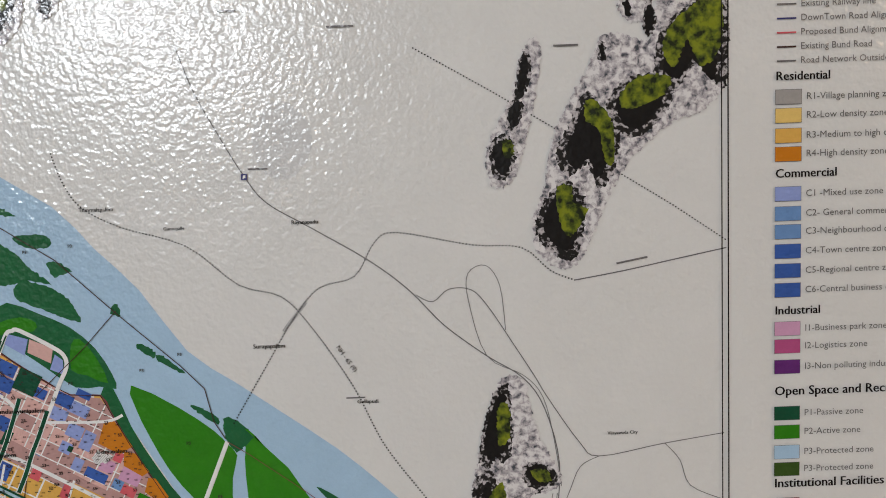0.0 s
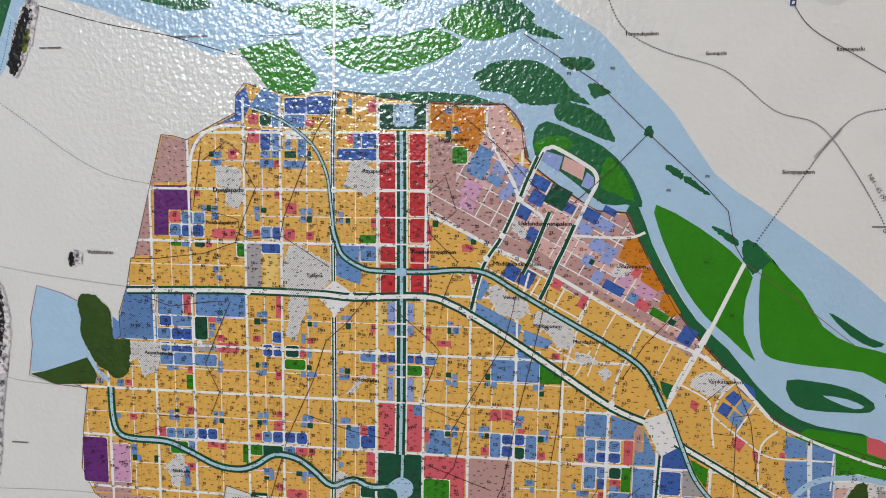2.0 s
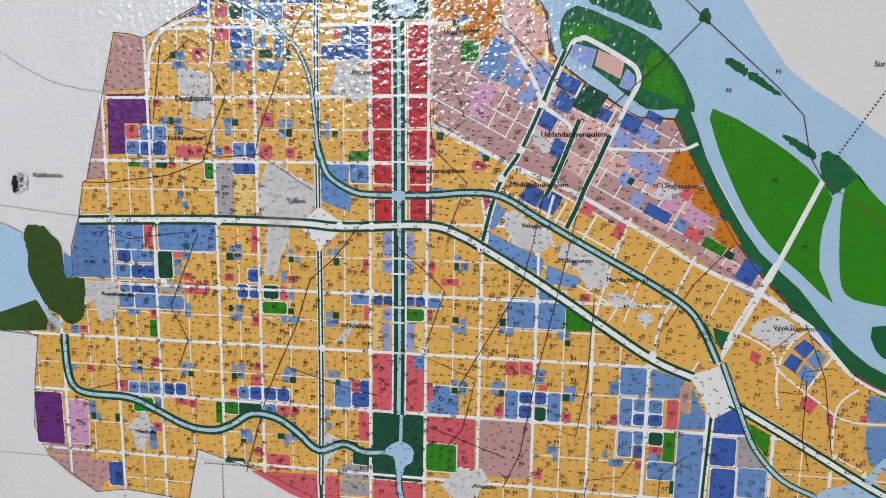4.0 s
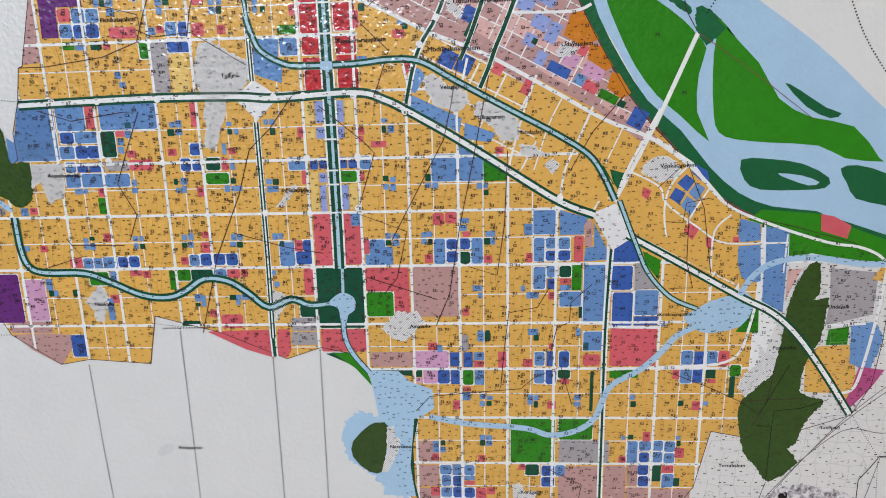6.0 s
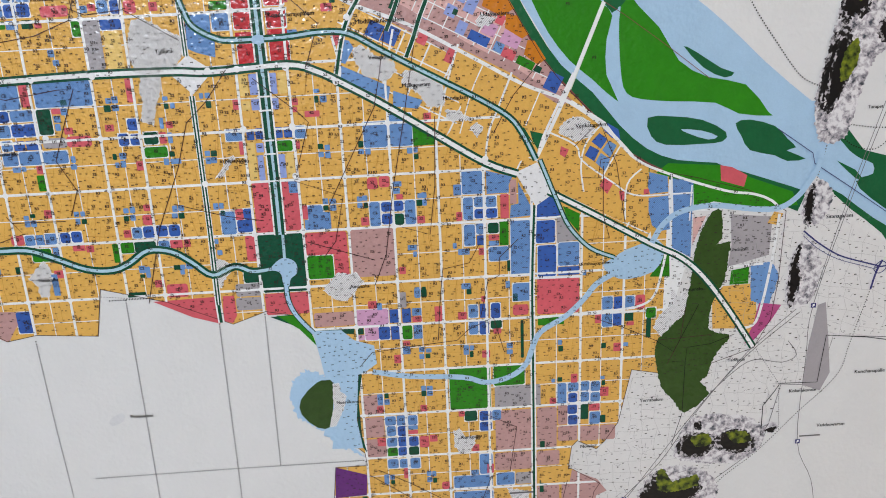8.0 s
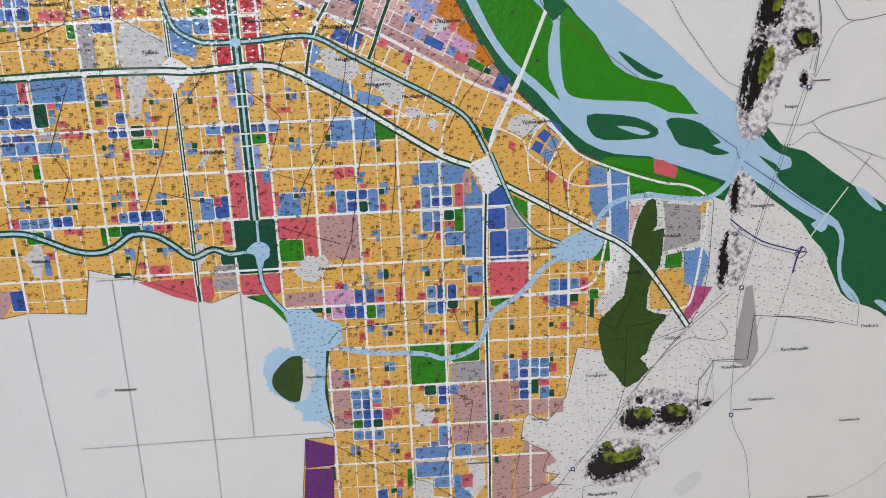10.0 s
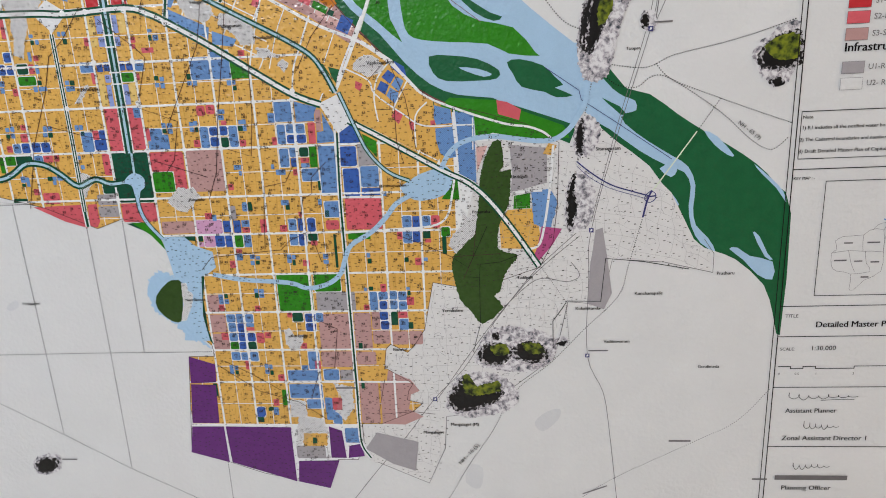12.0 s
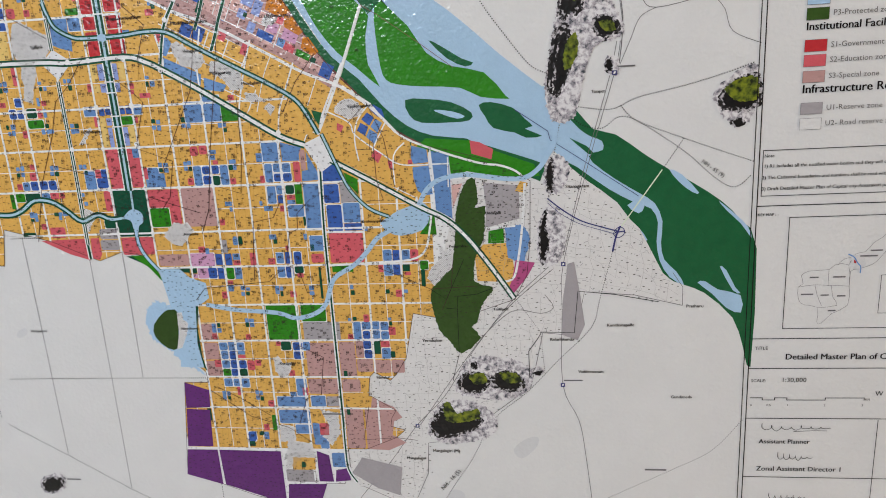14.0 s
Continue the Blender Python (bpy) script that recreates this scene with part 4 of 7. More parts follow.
line("village_path", "black", 5, 1.0, [(-608, -76), (-610, -143), (-612, -213)], dash=2.2, smooth=0)
line("village_path", "black", 5, 1.0, [(-769, -215), (-653, -214), (-540, -214)], dash=2.2, smooth=0)
line("village_path", "black", 5, 1.0, [(-784, -271), (-720, -309), (-652, -351), (-583, -388)], dash=2.2, smooth=0)
line("village_path", "black", 5, 1.0, [(-728, -57), (-693, -57)], dash=2.2, smooth=0)
line("village_path", "black", 5, 1.0, [(-540, -215), (-540, -229)], dash=2.2, smooth=0)
line("village_path", "black", 5, 1.0, [(-544, -342), (-545, -388)], dash=2.2, smooth=0)
line("village_path", "black", 5, 1.0, [(-792, -87), (-792, -161), (-791, -222), (-791, -263)], dash=2.2, smooth=0)
line("village_path", "black", 5, 0.6, [(-918, 267), (-881, 242), (-853, 222), (-820, 205), (-785, 198)], dash=2.2)
line("village_path", "black", 5, 0.6, [(-940, 133), (-890, 125), (-840, 119), (-811, 116)], dash=2.2)
line("village_path", "black", 5, 0.6, [(-948, 46), (-917, 35), (-881, 32), (-851, 31)], dash=2.2)
line("village_path", "black", 5, 0.6, [(-947, -63), (-893, -61), (-851, -61)], dash=2.2)
line("village_path", "black", 5, 0.6, [(-930, 247), (-907, 286), (-894, 325)], dash=2.2)
line("village_path", "black", 5, 0.7, [(-870, 335), (-815, 320), (-764, 310), (-733, 301), (-694, 290)])
line("village_path", "faint", 5, 0.5, [(-736, -53), (-692, -57), (-608, -54)], dash=2.2)
line("power_line", "brown", 12, 0.6, [(-496, 305), (-445, 271), (-407, 234), (-367, 197), (-352, 181), (-347, 158), (-340, 146)], smooth=0)
line("power_line", "brown", 12, 0.5, [(-407, 236), (-431, 211), (-465, 180)], smooth=0)
line("power_line", "maroon", 12, 0.45, [(-339, 144), (-324, 134), (-293, 111), (-261, 86)], smooth=0)
line("power_line", "indigo", 12, 0.6, [(-208, 46), (-180, 26), (-178, 18), (-149, -2), (-101, -36)], smooth=0)

# old village roads drawn over the plan
line("village_road", "brown", 13, 0.55, [(-630, 267), (-650, 237), (-666, 199), (-677, 173), (-681, 155)], smooth=0)
line("village_road", "brown", 13, 0.55, [(-703, 237), (-708, 212), (-699, 195), (-709, 173), (-717, 153), (-743, 144), (-785, 139), (-804, 139)], smooth=0)
line("village_road", "brown", 13, 0.55, [(-742, 227), (-750, 181), (-714, 171), (-713, 158)], smooth=0)
line("village_road", "brown", 13, 0.55, [(-741, 216), (-721, 231), (-708, 220)], smooth=0)
line("village_road", "brown", 13, 0.55, [(-716, 161), (-705, 156), (-678, 158), (-642, 135)], smooth=0)
line("village_road", "brown", 13, 0.55, [(-797, 109), (-773, 101), (-735, 106), (-723, 106), (-736, 78), (-746, 55), (-735, 32), (-743, 13)], smooth=0)
line("village_road", "brown", 13, 0.55, [(-612, 113), (-630, 91), (-646, 77), (-657, 45), (-679, -2), (-697, -61)], smooth=0)
line("village_road", "brown", 13, 0.55, [(-665, 17), (-626, 5), (-599, 0)], smooth=0)
line("village_road", "brown", 13, 0.55, [(-594, 106), (-564, 80), (-557, 72), (-572, 29), (-537, 15), (-546, -20), (-556, -32)], smooth=0)
line("village_road", "brown", 13, 0.55, [(-568, -19), (-517, -37)], smooth=0)
line("village_road", "brown", 13, 0.55, [(-476, 122), (-487, 70), (-499, 17), (-508, -33), (-519, -58)], smooth=0)
line("village_road", "brown", 13, 0.55, [(-464, 71), (-467, 19), (-473, -19), (-494, -12)], smooth=0)
line("village_road", "brown", 13, 0.55, [(-532, 261), (-552, 253), (-562, 245)], smooth=0)
line("village_road", "brown", 13, 0.55, [(-564, 194), (-552, 204), (-544, 179), (-556, 169), (-566, 183), (-564, 162), (-543, 141), (-551, 120), (-555, 111)], smooth=0)
line("village_road", "brown", 13, 0.55, [(-540, 249), (-511, 224), (-482, 192)], smooth=0)
line("village_road", "brown", 13, 0.55, [(-385, 106), (-406, 82), (-421, 56)], smooth=0)
line("village_road", "brown", 13, 0.55, [(-322, -20), (-329, 27), (-342, 60), (-361, 42)], smooth=0)
line("village_road", "brown", 13, 0.55, [(-792, 15), (-782, 1), (-813, -8), (-828, -9)], smooth=0)
line("village_road", "brown", 13, 0.55, [(-789, 10), (-748, 9)], smooth=0)
line("village_road", "brown", 13, 0.55, [(-419, -122), (-427, -91), (-447, -100), (-457, -109), (-496, -112), (-526, -115), (-537, -127)], smooth=0)
line("village_road", "brown", 13, 0.55, [(-472, -108), (-469, -78), (-465, -48), (-444, -44), (-436, -30)], smooth=0)
line("village_road", "brown", 13, 0.55, [(-441, -175), (-411, -191), (-418, -233), (-434, -237), (-445, -266)], smooth=0)
line("village_road", "brown", 13, 0.55, [(-437, -90), (-430, -60), (-421, -56), (-420, -41), (-405, -27)], smooth=0)
line("village_road", "brown", 13, 0.55, [(-349, -96), (-320, -108), (-296, -120), (-251, -118)], smooth=0)
line("village_road", "brown", 13, 0.55, [(-286, -142), (-276, -121), (-272, -91)], smooth=0)
line("village_road", "brown", 13, 0.55, [(-355, 18), (-343, 17), (-341, 31), (-325, 34)], smooth=0)
line("village_road", "brown", 13, 0.55, [(-349, -31), (-334, -31), (-339, -12), (-339, 26)], smooth=0)
line("village_road", "brown", 13, 0.55, [(-496, 135), (-502, 104), (-508, 80), (-548, 9)], smooth=0)
line("village_road", "brown", 13, 0.55, [(-538, -228), (-498, -258), (-458, -271), (-431, -291)], smooth=0)
line("village_road", "brown", 13, 0.55, [(-369, -246), (-378, -285), (-343, -282), (-321, -285)], smooth=0)
line("village_road", "brown", 13, 0.55, [(-530, -224), (-505, -238), (-476, -257)], smooth=0)

# faint stains of lakes on the paper
area("lake_tint", "shade", 1, [(-307, 356), (-296, 369), (-283, 366), (-272, 351), (-274, 333), (-287, 319), (-304, 323), (-311, 342)], smooth=3)
area("lake_tint", "shade", 1, [(-223, -295), (-211, -283), (-198, -280), (-200, -292), (-215, -305)], smooth=3)
area("lake_tint", "shade", 1, [(-290, -344), (-276, -348), (-280, -372), (-294, -365)], smooth=3)
area("lake_tint", "shade", 1, [(-747, -161), (-736, -155), (-735, -162), (-746, -167)], smooth=3)
area("hill_rock", "rock", 12, [(-476, 454), (-452, 455), (-452, 432), (-460, 415), (-480, 410)], smooth=2, rough=1.3)
area("hill_slope", "gully", 12.35, [(-478, 452), (-457, 452), (-457, 432), (-466, 417), (-481, 417)], smooth=2, rough=1.3)
area("hill_shadow", "black", 13, [(-475, 448), (-460, 447), (-460, 433), (-467, 421), (-477, 421)], smooth=2, rough=1.0)
area("hill_moss", "moss", 14, [(-477, 447), (-460, 446), (-463, 432), (-478, 429)], smooth=2, rough=0.8)
area("hill_rock", "rock", 12, [(-442, 444), (-428, 442), (-430, 431), (-439, 426), (-445, 434)], smooth=2, rough=1.3)
area("hill_slope", "gully", 12.35, [(-441, 437), (-434, 439), (-434, 431), (-440, 428)], smooth=2, rough=1.3)
area("hill_shadow", "black", 13, [(-440, 437), (-434, 438), (-435, 432), (-439, 429)], smooth=2, rough=1.0)
line("village_road", "black", 13, 0.5, [(-296, -120), (-281, -131), (-269, -106), (-262, -91)], smooth=0)
line("village_road", "black", 13, 0.5, [(-282, -140), (-271, -141), (-270, -128), (-251, -126), (-232, -119)], smooth=0)
line("village_road", "black", 13, 0.5, [(-271, -141), (-272, -187)], smooth=0)
line("village_road", "black", 13, 0.5, [(-272, -188), (-280, -217)], smooth=0)
line("village_road", "black", 13, 0.5, [(-214, -132), (-192, -166)], dash=2.0, smooth=0)
line("village_road", "black", 13, 0.5, [(-192, -166), (-189, -209)], dash=2.0, smooth=0)
line("boundary_line", "black", 12, 0.7, [(-198, -203), (-204, -214), (-204, -186), (-195, -173), (-191, -166), (-160, -167), (-156, -125), (-122, -129), (-82, -137)], smooth=0)
line("village_road", "faint", 7, 0.6, [(-187, -128), (-179, -141), (-191, -147), (-211, -143), (-226, -149), (-250, -172)], smooth=3)

# the curved quarter east of the great square
area("residential_zone", "yellow", 8.31, [(-388, 37), (-382, 50), (-372, 73), (-364, 75), (-339, 57), (-326, 41), (-315, 30), (-305, 22), (-303, -20), (-324, -19), (-375, 9), (-384, 25)])
area("residential_zone", "yellow", 8.31, [(-444, 119), (-406, 98), (-391, 87), (-373, 74), (-385, 51), (-389, 42), (-399, 60), (-417, 74), (-453, 96)])
area("residential_zone", "yellow", 8.31, [(-453, 94), (-417, 71), (-400, 58), (-390, 38), (-406, 32), (-429, 29), (-461, 51), (-451, 61), (-442, 71), (-446, 81)])
area("park", "dgreen", 8.41, [(-394, 56), (-384, 53), (-388, 41), (-392, 48)])
area("mixed_strip", "mauve", 8.51, [(-478, 146), (-444, 125), (-406, 104), (-389, 92), (-391, 89), (-407, 99), (-445, 120), (-478, 140)])
line("ring_road", "road", 10, 1.5, [(-444, 121), (-453, 96), (-462, 65), (-464, 51)])
line("ring_road", "road", 10, 1.5, [(-406, 99), (-417, 74), (-425, 55), (-429, 27)])
line("ring_road", "road", 10, 1.9, [(-361, 96), (-372, 75), (-384, 51), (-388, 38)])
line("ring_road", "road", 10, 1.5, [(-363, 76), (-339, 59)])
line("ring_road", "road", 10, 2.0, [(-339, 59), (-316, 31), (-287, 16), (-245, 1), (-223, -3), (-209, -9), (-201, -17)])
line("ring_road", "road", 10, 1.3, [(-382, 55), (-360, 43), (-355, 31), (-332, 13), (-315, 2), (-287, 1), (-270, 1)])
line("ring_road", "road", 10, 1.3, [(-339, 59), (-352, 44), (-356, 27), (-354, 7)])
line("ring_road", "road", 10, 1.2, [(-326, 41), (-338, 21), (-340, 16)])
line("ring_road", "road", 10, 1.3, [(-310, 22), (-321, 10), (-322, -17)])
line("ring_road", "road", 10, 1.3, [(-287, 16), (-285, -18)])
line("ring_road", "road", 10, 1.2, [(-271, 7), (-272, -21)])
line("ring_road", "road", 10, 0.9, [(-427, 105), (-436, 87), (-446, 57)])
line("ring_road", "road", 10, 0.9, [(-385, 86), (-397, 60)])

# broad commercial grounds
area("park", "pgreen", 8.41, [(-599, -78), (-585, -79), (-577, -88), (-572, -98), (-570, -106), (-582, -91)])
area("park", "forest", 8.41, [(-569, -91), (-538, -92), (-539, -98), (-570, -95)])

# the southern quarter by the industry
area("institution", "rose", 9.56, [(-423, -267), (-414, -267), (-415, -280), (-424, -280)])
area("residential_zone", "yellow", 9.61, [(-458, -307), (-433, -307), (-435, -322), (-460, -322)], rough=0.8)
area("park", "forest", 9.67, [(-449, -312), (-445, -312), (-445, -319), (-450, -319)])
line("green_lane", "forest", 12.5, 0.9, [(-587, 107), (-588, 52), (-588, 31)])
area("hill_shadow", "black", 13.7, [(-305, -262), (-294, -265), (-286, -265), (-258, -261), (-258, -268), (-278, -276), (-292, -278), (-303, -274)], smooth=2, rough=1.5)
line("boulevard", "road", 11.2, 4.4, [(-398, -234), (-398, -259), (-399, -298), (-398, -321), (-390, -336)])
line("boulevard_lane", "forest", 12.2, 1.6, [(-398, -234), (-398, -259), (-399, -298), (-398, -321), (-390, -336)])

# grounds and villages with outlines of their own
area("lake", "water", 9, [(-572, -93), (-549, -94), (-540, -103), (-524, -109), (-523, -125), (-533, -132), (-539, -134), (-544, -175), (-541, -202), (-567, -201), (-564, -186), (-565, -144), (-568, -119)])
area("village_block", "village", 10, [(-561, -141), (-555, -140), (-555, -148), (-550, -152), (-554, -165), (-562, -180), (-567, -180), (-562, -163)], rough=0.6)
area("commercial_ground", "blue", 6.8, [(-824, 91), (-819, 87), (-811, 113), (-786, 113), (-788, 76), (-809, 75), (-825, 72)])
area("lake", "water", 7, [(-889, 115), (-867, 109), (-854, 103), (-852, 94), (-852, 81), (-849, 67), (-846, 57), (-869, 49), (-887, 43), (-900, 42), (-897, 65), (-897, 87)])
area("hill_forest", "olive", 9, [(-854, 103), (-849, 109), (-838, 108), (-833, 103), (-827, 98), (-825, 89), (-825, 76), (-822, 72), (-810, 72), (-812, 46), (-824, 39), (-831, 45), (-840, 50), (-845, 59), (-850, 68), (-853, 77), (-852, 88)], smooth=2, rough=0.6)
area("hill_forest", "olive", 9, [(-901, 40), (-887, 43), (-869, 49), (-849, 56), (-844, 50), (-841, 41), (-843, 34), (-878, 32)])
line("canal", "water", 10, 4.0, [(-847, 58), (-840, 46), (-830, 37)])
line("plan_boundary", "maroon", 8.8, 0.5, [(-854, 103), (-867, 109), (-889, 115), (-897, 87), (-897, 65), (-902, 39), (-878, 32), (-851, 30)], smooth=0)
area("bank_lot", "lilac", 8, [(-484, 217), (-480, 223), (-467, 219), (-470, 208)])
area("bank_lot", "blush", 8, [(-466, 219), (-451, 212), (-453, 202), (-468, 210)])
area("bank_lot", "lilac", 8, [(-454, 198), (-450, 208), (-445, 204), (-445, 194)])
area("commercial_ground", "blue", 7, [(-286, 13), (-270, 10), (-270, -51), (-285, -42)])
area("park", "pgreen", 9, [(-481, 65), (-464, 56), (-465, 50), (-481, 50)])
area("commercial_ground", "blue", 7.5, [(-428, 28), (-408, 22), (-411, 16), (-411, 10), (-428, 10)])
area("commercial_ground", "blue", 7.5, [(-404, 18), (-395, -1), (-395, -9), (-411, -10), (-410, 0), (-404, 1)])
area("centre_ground", "navy", 7.9, [(-391, -1), (-377, 7), (-370, -10), (-376, -11), (-391, -11)])
area("reserve_zone", "grey", 7.9, [(-375, -12), (-369, -12), (-358, -31), (-375, -32)])
area("park", "pgreen", 7.9, [(-370, -3), (-357, -10), (-358, -25), (-367, -13)])
area("park", "dgreen", 7.9, [(-400, 58), (-390, 63), (-382, 53), (-391, 45)])
area("institution", "rose", 8.6, [(-371, 43), (-365, 40), (-368, 34), (-372, 37)])
area("centre_ground", "navy", 8.6, [(-348, 45), (-342, 51), (-336, 46), (-341, 39)])
area("centre_ground", "navy", 8.6, [(-353, 35), (-349, 42), (-342, 38), (-346, 30)])
area("commercial_ground", "blue", 8.6, [(-340, 38), (-335, 45), (-329, 41), (-334, 32)])
area("commercial_ground", "blue", 8.6, [(-345, 29), (-341, 36), (-334, 31), (-337, 21)])
area("centre_ground", "navy", 8.6, [(-339, 53), (-336, 58), (-328, 53), (-326, 44), (-333, 47)])
area("institution", "rose", 8.6, [(-342, 11), (-338, 17), (-331, 13), (-336, 4)])
area("institution", "rose", 8.6, [(-327, 6), (-323, 6), (-322, -3), (-326, -1)])
area("institution", "rose", 8.6, [(-308, 6), (-304, 6), (-304, 2), (-308, 2)])
area("commercial_ground", "blue", 8.5, [(-304, 19), (-290, 15), (-289, 3), (-303, 2), (-305, 8)])
area("commercial_ground", "blue", 8.5, [(-304, -1), (-289, 0), (-287, -27), (-295, -28), (-301, -23), (-304, -11)])
area("park", "pgreen", 8.4, [(-292, -49), (-287, -45), (-286, -66), (-302, -65)])
area("commercial_ground", "blue", 7.5, [(-635, 153), (-618, 153), (-619, 139), (-624, 137), (-636, 147)])
area("commercial_ground", "blue", 7.5, [(-636, 147), (-624, 137), (-617, 133), (-618, 122), (-631, 126), (-637, 129)])
area("commercial_ground", "blue", 8.7, [(-526, 129), (-522, 128), (-519, 123), (-526, 112), (-532, 114)])
area("commercial_ground", "blue", 8.7, [(-531, 112), (-513, 103), (-495, 94), (-497, 84), (-513, 93), (-532, 102)])
area("commercial_ground", "blue", 8.7, [(-493, 91), (-472, 83), (-476, 77), (-494, 80)])
area("commercial_ground", "blue", 7.9, [(-527, 228), (-516, 222), (-525, 206), (-534, 212)])
area("commercial_ground", "blue", 7.5, [(-702, 257), (-690, 271), (-676, 263), (-677, 253), (-684, 252), (-700, 255)])
area("reserve_zone", "grey", 9.9, [(-382, -306), (-340, -317), (-345, -351), (-368, -343), (-395, -325)])
area("special_zone", "mauve", 7.95, [(-365, -236), (-343, -247), (-335, -259), (-344, -263), (-347, -279), (-333, -288), (-352, -297), (-375, -296), (-374, -250), (-367, -248)])
area("village_block", "village", 9, [(-730, 212), (-723, 213), (-711, 209), (-709, 201), (-712, 197), (-707, 196), (-708, 186), (-714, 179), (-724, 182), (-723, 190), (-731, 201)], rough=1.0)
area("village_block", "village", 9, [(-673, 151), (-666, 152), (-650, 143), (-639, 137), (-641, 126), (-648, 116), (-660, 114), (-659, 106), (-666, 90), (-670, 76), (-679, 80), (-675, 94), (-676, 102), (-674, 110), (-680, 126), (-678, 139)], rough=1.0)
area("village_block", "village", 9, [(-624, 214), (-614, 217), (-610, 216), (-610, 212), (-602, 208), (-603, 197), (-605, 194), (-612, 189), (-623, 196), (-629, 198)], rough=1.0)
area("village_block", "village", 9, [(-520, 122), (-513, 125), (-503, 116), (-491, 111), (-489, 105), (-498, 98), (-513, 103), (-519, 112)], rough=1.0)
area("village_block", "village", 9, [(-485, 105), (-478, 105), (-465, 98), (-456, 92), (-456, 78), (-468, 77), (-474, 87), (-487, 96)], rough=1.0)
area("village_block", "village", 9, [(-456, 75), (-445, 74), (-436, 66), (-445, 66), (-455, 68)], rough=1.0)
area("village_block", "village", 9, [(-371, 59), (-361, 65), (-353, 63), (-344, 54), (-350, 48), (-360, 46), (-373, 53)], rough=1.0)
area("village_block", "village", 9, [(-439, 61), (-433, 65), (-428, 60), (-433, 53)], rough=1.0)
area("village_block", "village", 9, [(-560, -59), (-547, -45), (-539, -47), (-533, -46), (-527, -54), (-534, -61), (-542, -70), (-552, -67)], rough=1.0)
area("village_block", "village", 9, [(-631, 35), (-620, 48), (-615, 52), (-614, 49), (-622, 40), (-623, 36)], rough=1.0)
area("village_block", "village", 9, [(-640, -27), (-631, -31), (-627, -37), (-634, -44), (-639, -53), (-642, -44)], rough=1.0)
area("village_block", "village", 9, [(-809, 71), (-784, 71), (-787, 48), (-800, 41), (-804, 58), (-811, 54)], rough=1.0)
area("village_block", "village", 9, [(-786, -35), (-773, -21), (-768, -25), (-768, -36), (-774, -51), (-781, -49), (-780, -42)], rough=1.0)
area("village_block", "village", 9, [(-464, -191), (-459, -189), (-455, -197), (-446, -197), (-447, -205), (-451, -212), (-460, -214), (-464, -206)], rough=1.0)
area("village_block", "village", 9, [(-468, -268), (-459, -268), (-452, -271), (-452, -287), (-469, -288)], rough=1.0)
area("village_block", "village", 9, [(-421, -250), (-403, -254), (-402, -277), (-413, -292), (-422, -281), (-415, -266)], rough=1.0)
area("village_block", "village", 9, [(-461, -286), (-435, -290), (-433, -306), (-448, -306), (-459, -319), (-468, -322)], rough=1.0)
area("village_block", "village", 9, [(-285, -76), (-278, -83), (-270, -77), (-274, -99), (-292, -117), (-298, -109), (-294, -98), (-283, -90)], rough=1.0)
area("village_block", "village", 9, [(-431, 136), (-427, 141), (-416, 137), (-422, 132), (-429, 132)], rough=1.0)
area("village_block", "village", 9, [(-502, 174), (-491, 163), (-494, 159), (-503, 165)], rough=1.0)
line("ring_road", "road", 10, 2.8, [(-509, 164), (-496, 190), (-487, 210), (-481, 223), (-477, 225), (-472, 225), (-451, 213), (-444, 207), (-443, 199), (-449, 187), (-457, 169), (-465, 154)])
line("ring_road", "road", 10, 4.2, [(-485, 219), (-493, 201), (-498, 188), (-510, 161), (-521, 144), (-527, 129), (-533, 105)])
line("green_lane", "forest", 11.5, 2.2, [(-485, 219), (-493, 201), (-498, 188), (-510, 161), (-521, 144), (-527, 129), (-533, 105)])
line("ring_road", "road", 10, 3.8, [(-458, 170), (-465, 153), (-471, 140), (-476, 127), (-482, 114)])
line("green_lane", "forest", 11.5, 2.6, [(-458, 170), (-465, 153), (-471, 140), (-476, 127), (-482, 114)])
line("ring_road", "road", 10, 3.6, [(-476, 179), (-487, 150), (-495, 133)])
line("green_lane", "forest", 11.5, 2.6, [(-476, 179), (-487, 150), (-495, 133)])
line("green_lane", "forest", 11.5, 1.1, [(-487, 210), (-481, 222)])
line("ring_road", "road", 10, 2.4, [(-512, 217), (-502, 200), (-498, 188), (-484, 178), (-477, 168)])

# zones of the grid, as (west, south, east, north) in grid millimetres
ZONES = {}
ZONES.setdefault("blue", []).extend([(-736, 217, -729, 221.5), (-738, 210.5, -729.5, 215.5), (-763.5, 165.5, -754.5, 175), (-753.5, 165.5, -744.5, 174.5), (-773.5, 156, -764.5, 165), (-747, 175.5, -743, 180.5), (-738.5, 175.5, -733, 180), (-738.5, 169.5, -733, 174.5), (-704, 175, -699, 180), (-703.5, 169, -699.5, 174), (-667, 174, -663, 179), (-661.5, 174, -657.5, 179), (-667, 168, -662.5, 173), (-711, 156, -705.5, 161), (-698.5, 155, -691, 164), (-764, 147.5, -755.5, 153.5), (-738.5, 127.5, -734, 132.5), (-736, 121.5, -731.5, 125.5), (-814.5, 93, -788, 109), (-786, 92.5, -765, 110.5), (-754, 92.5, -712.5, 110.5), (-818.5, 71.5, -787.5, 92), (-774, 83.5, -756, 91.5), (-787, 72.5, -776, 81.5)])
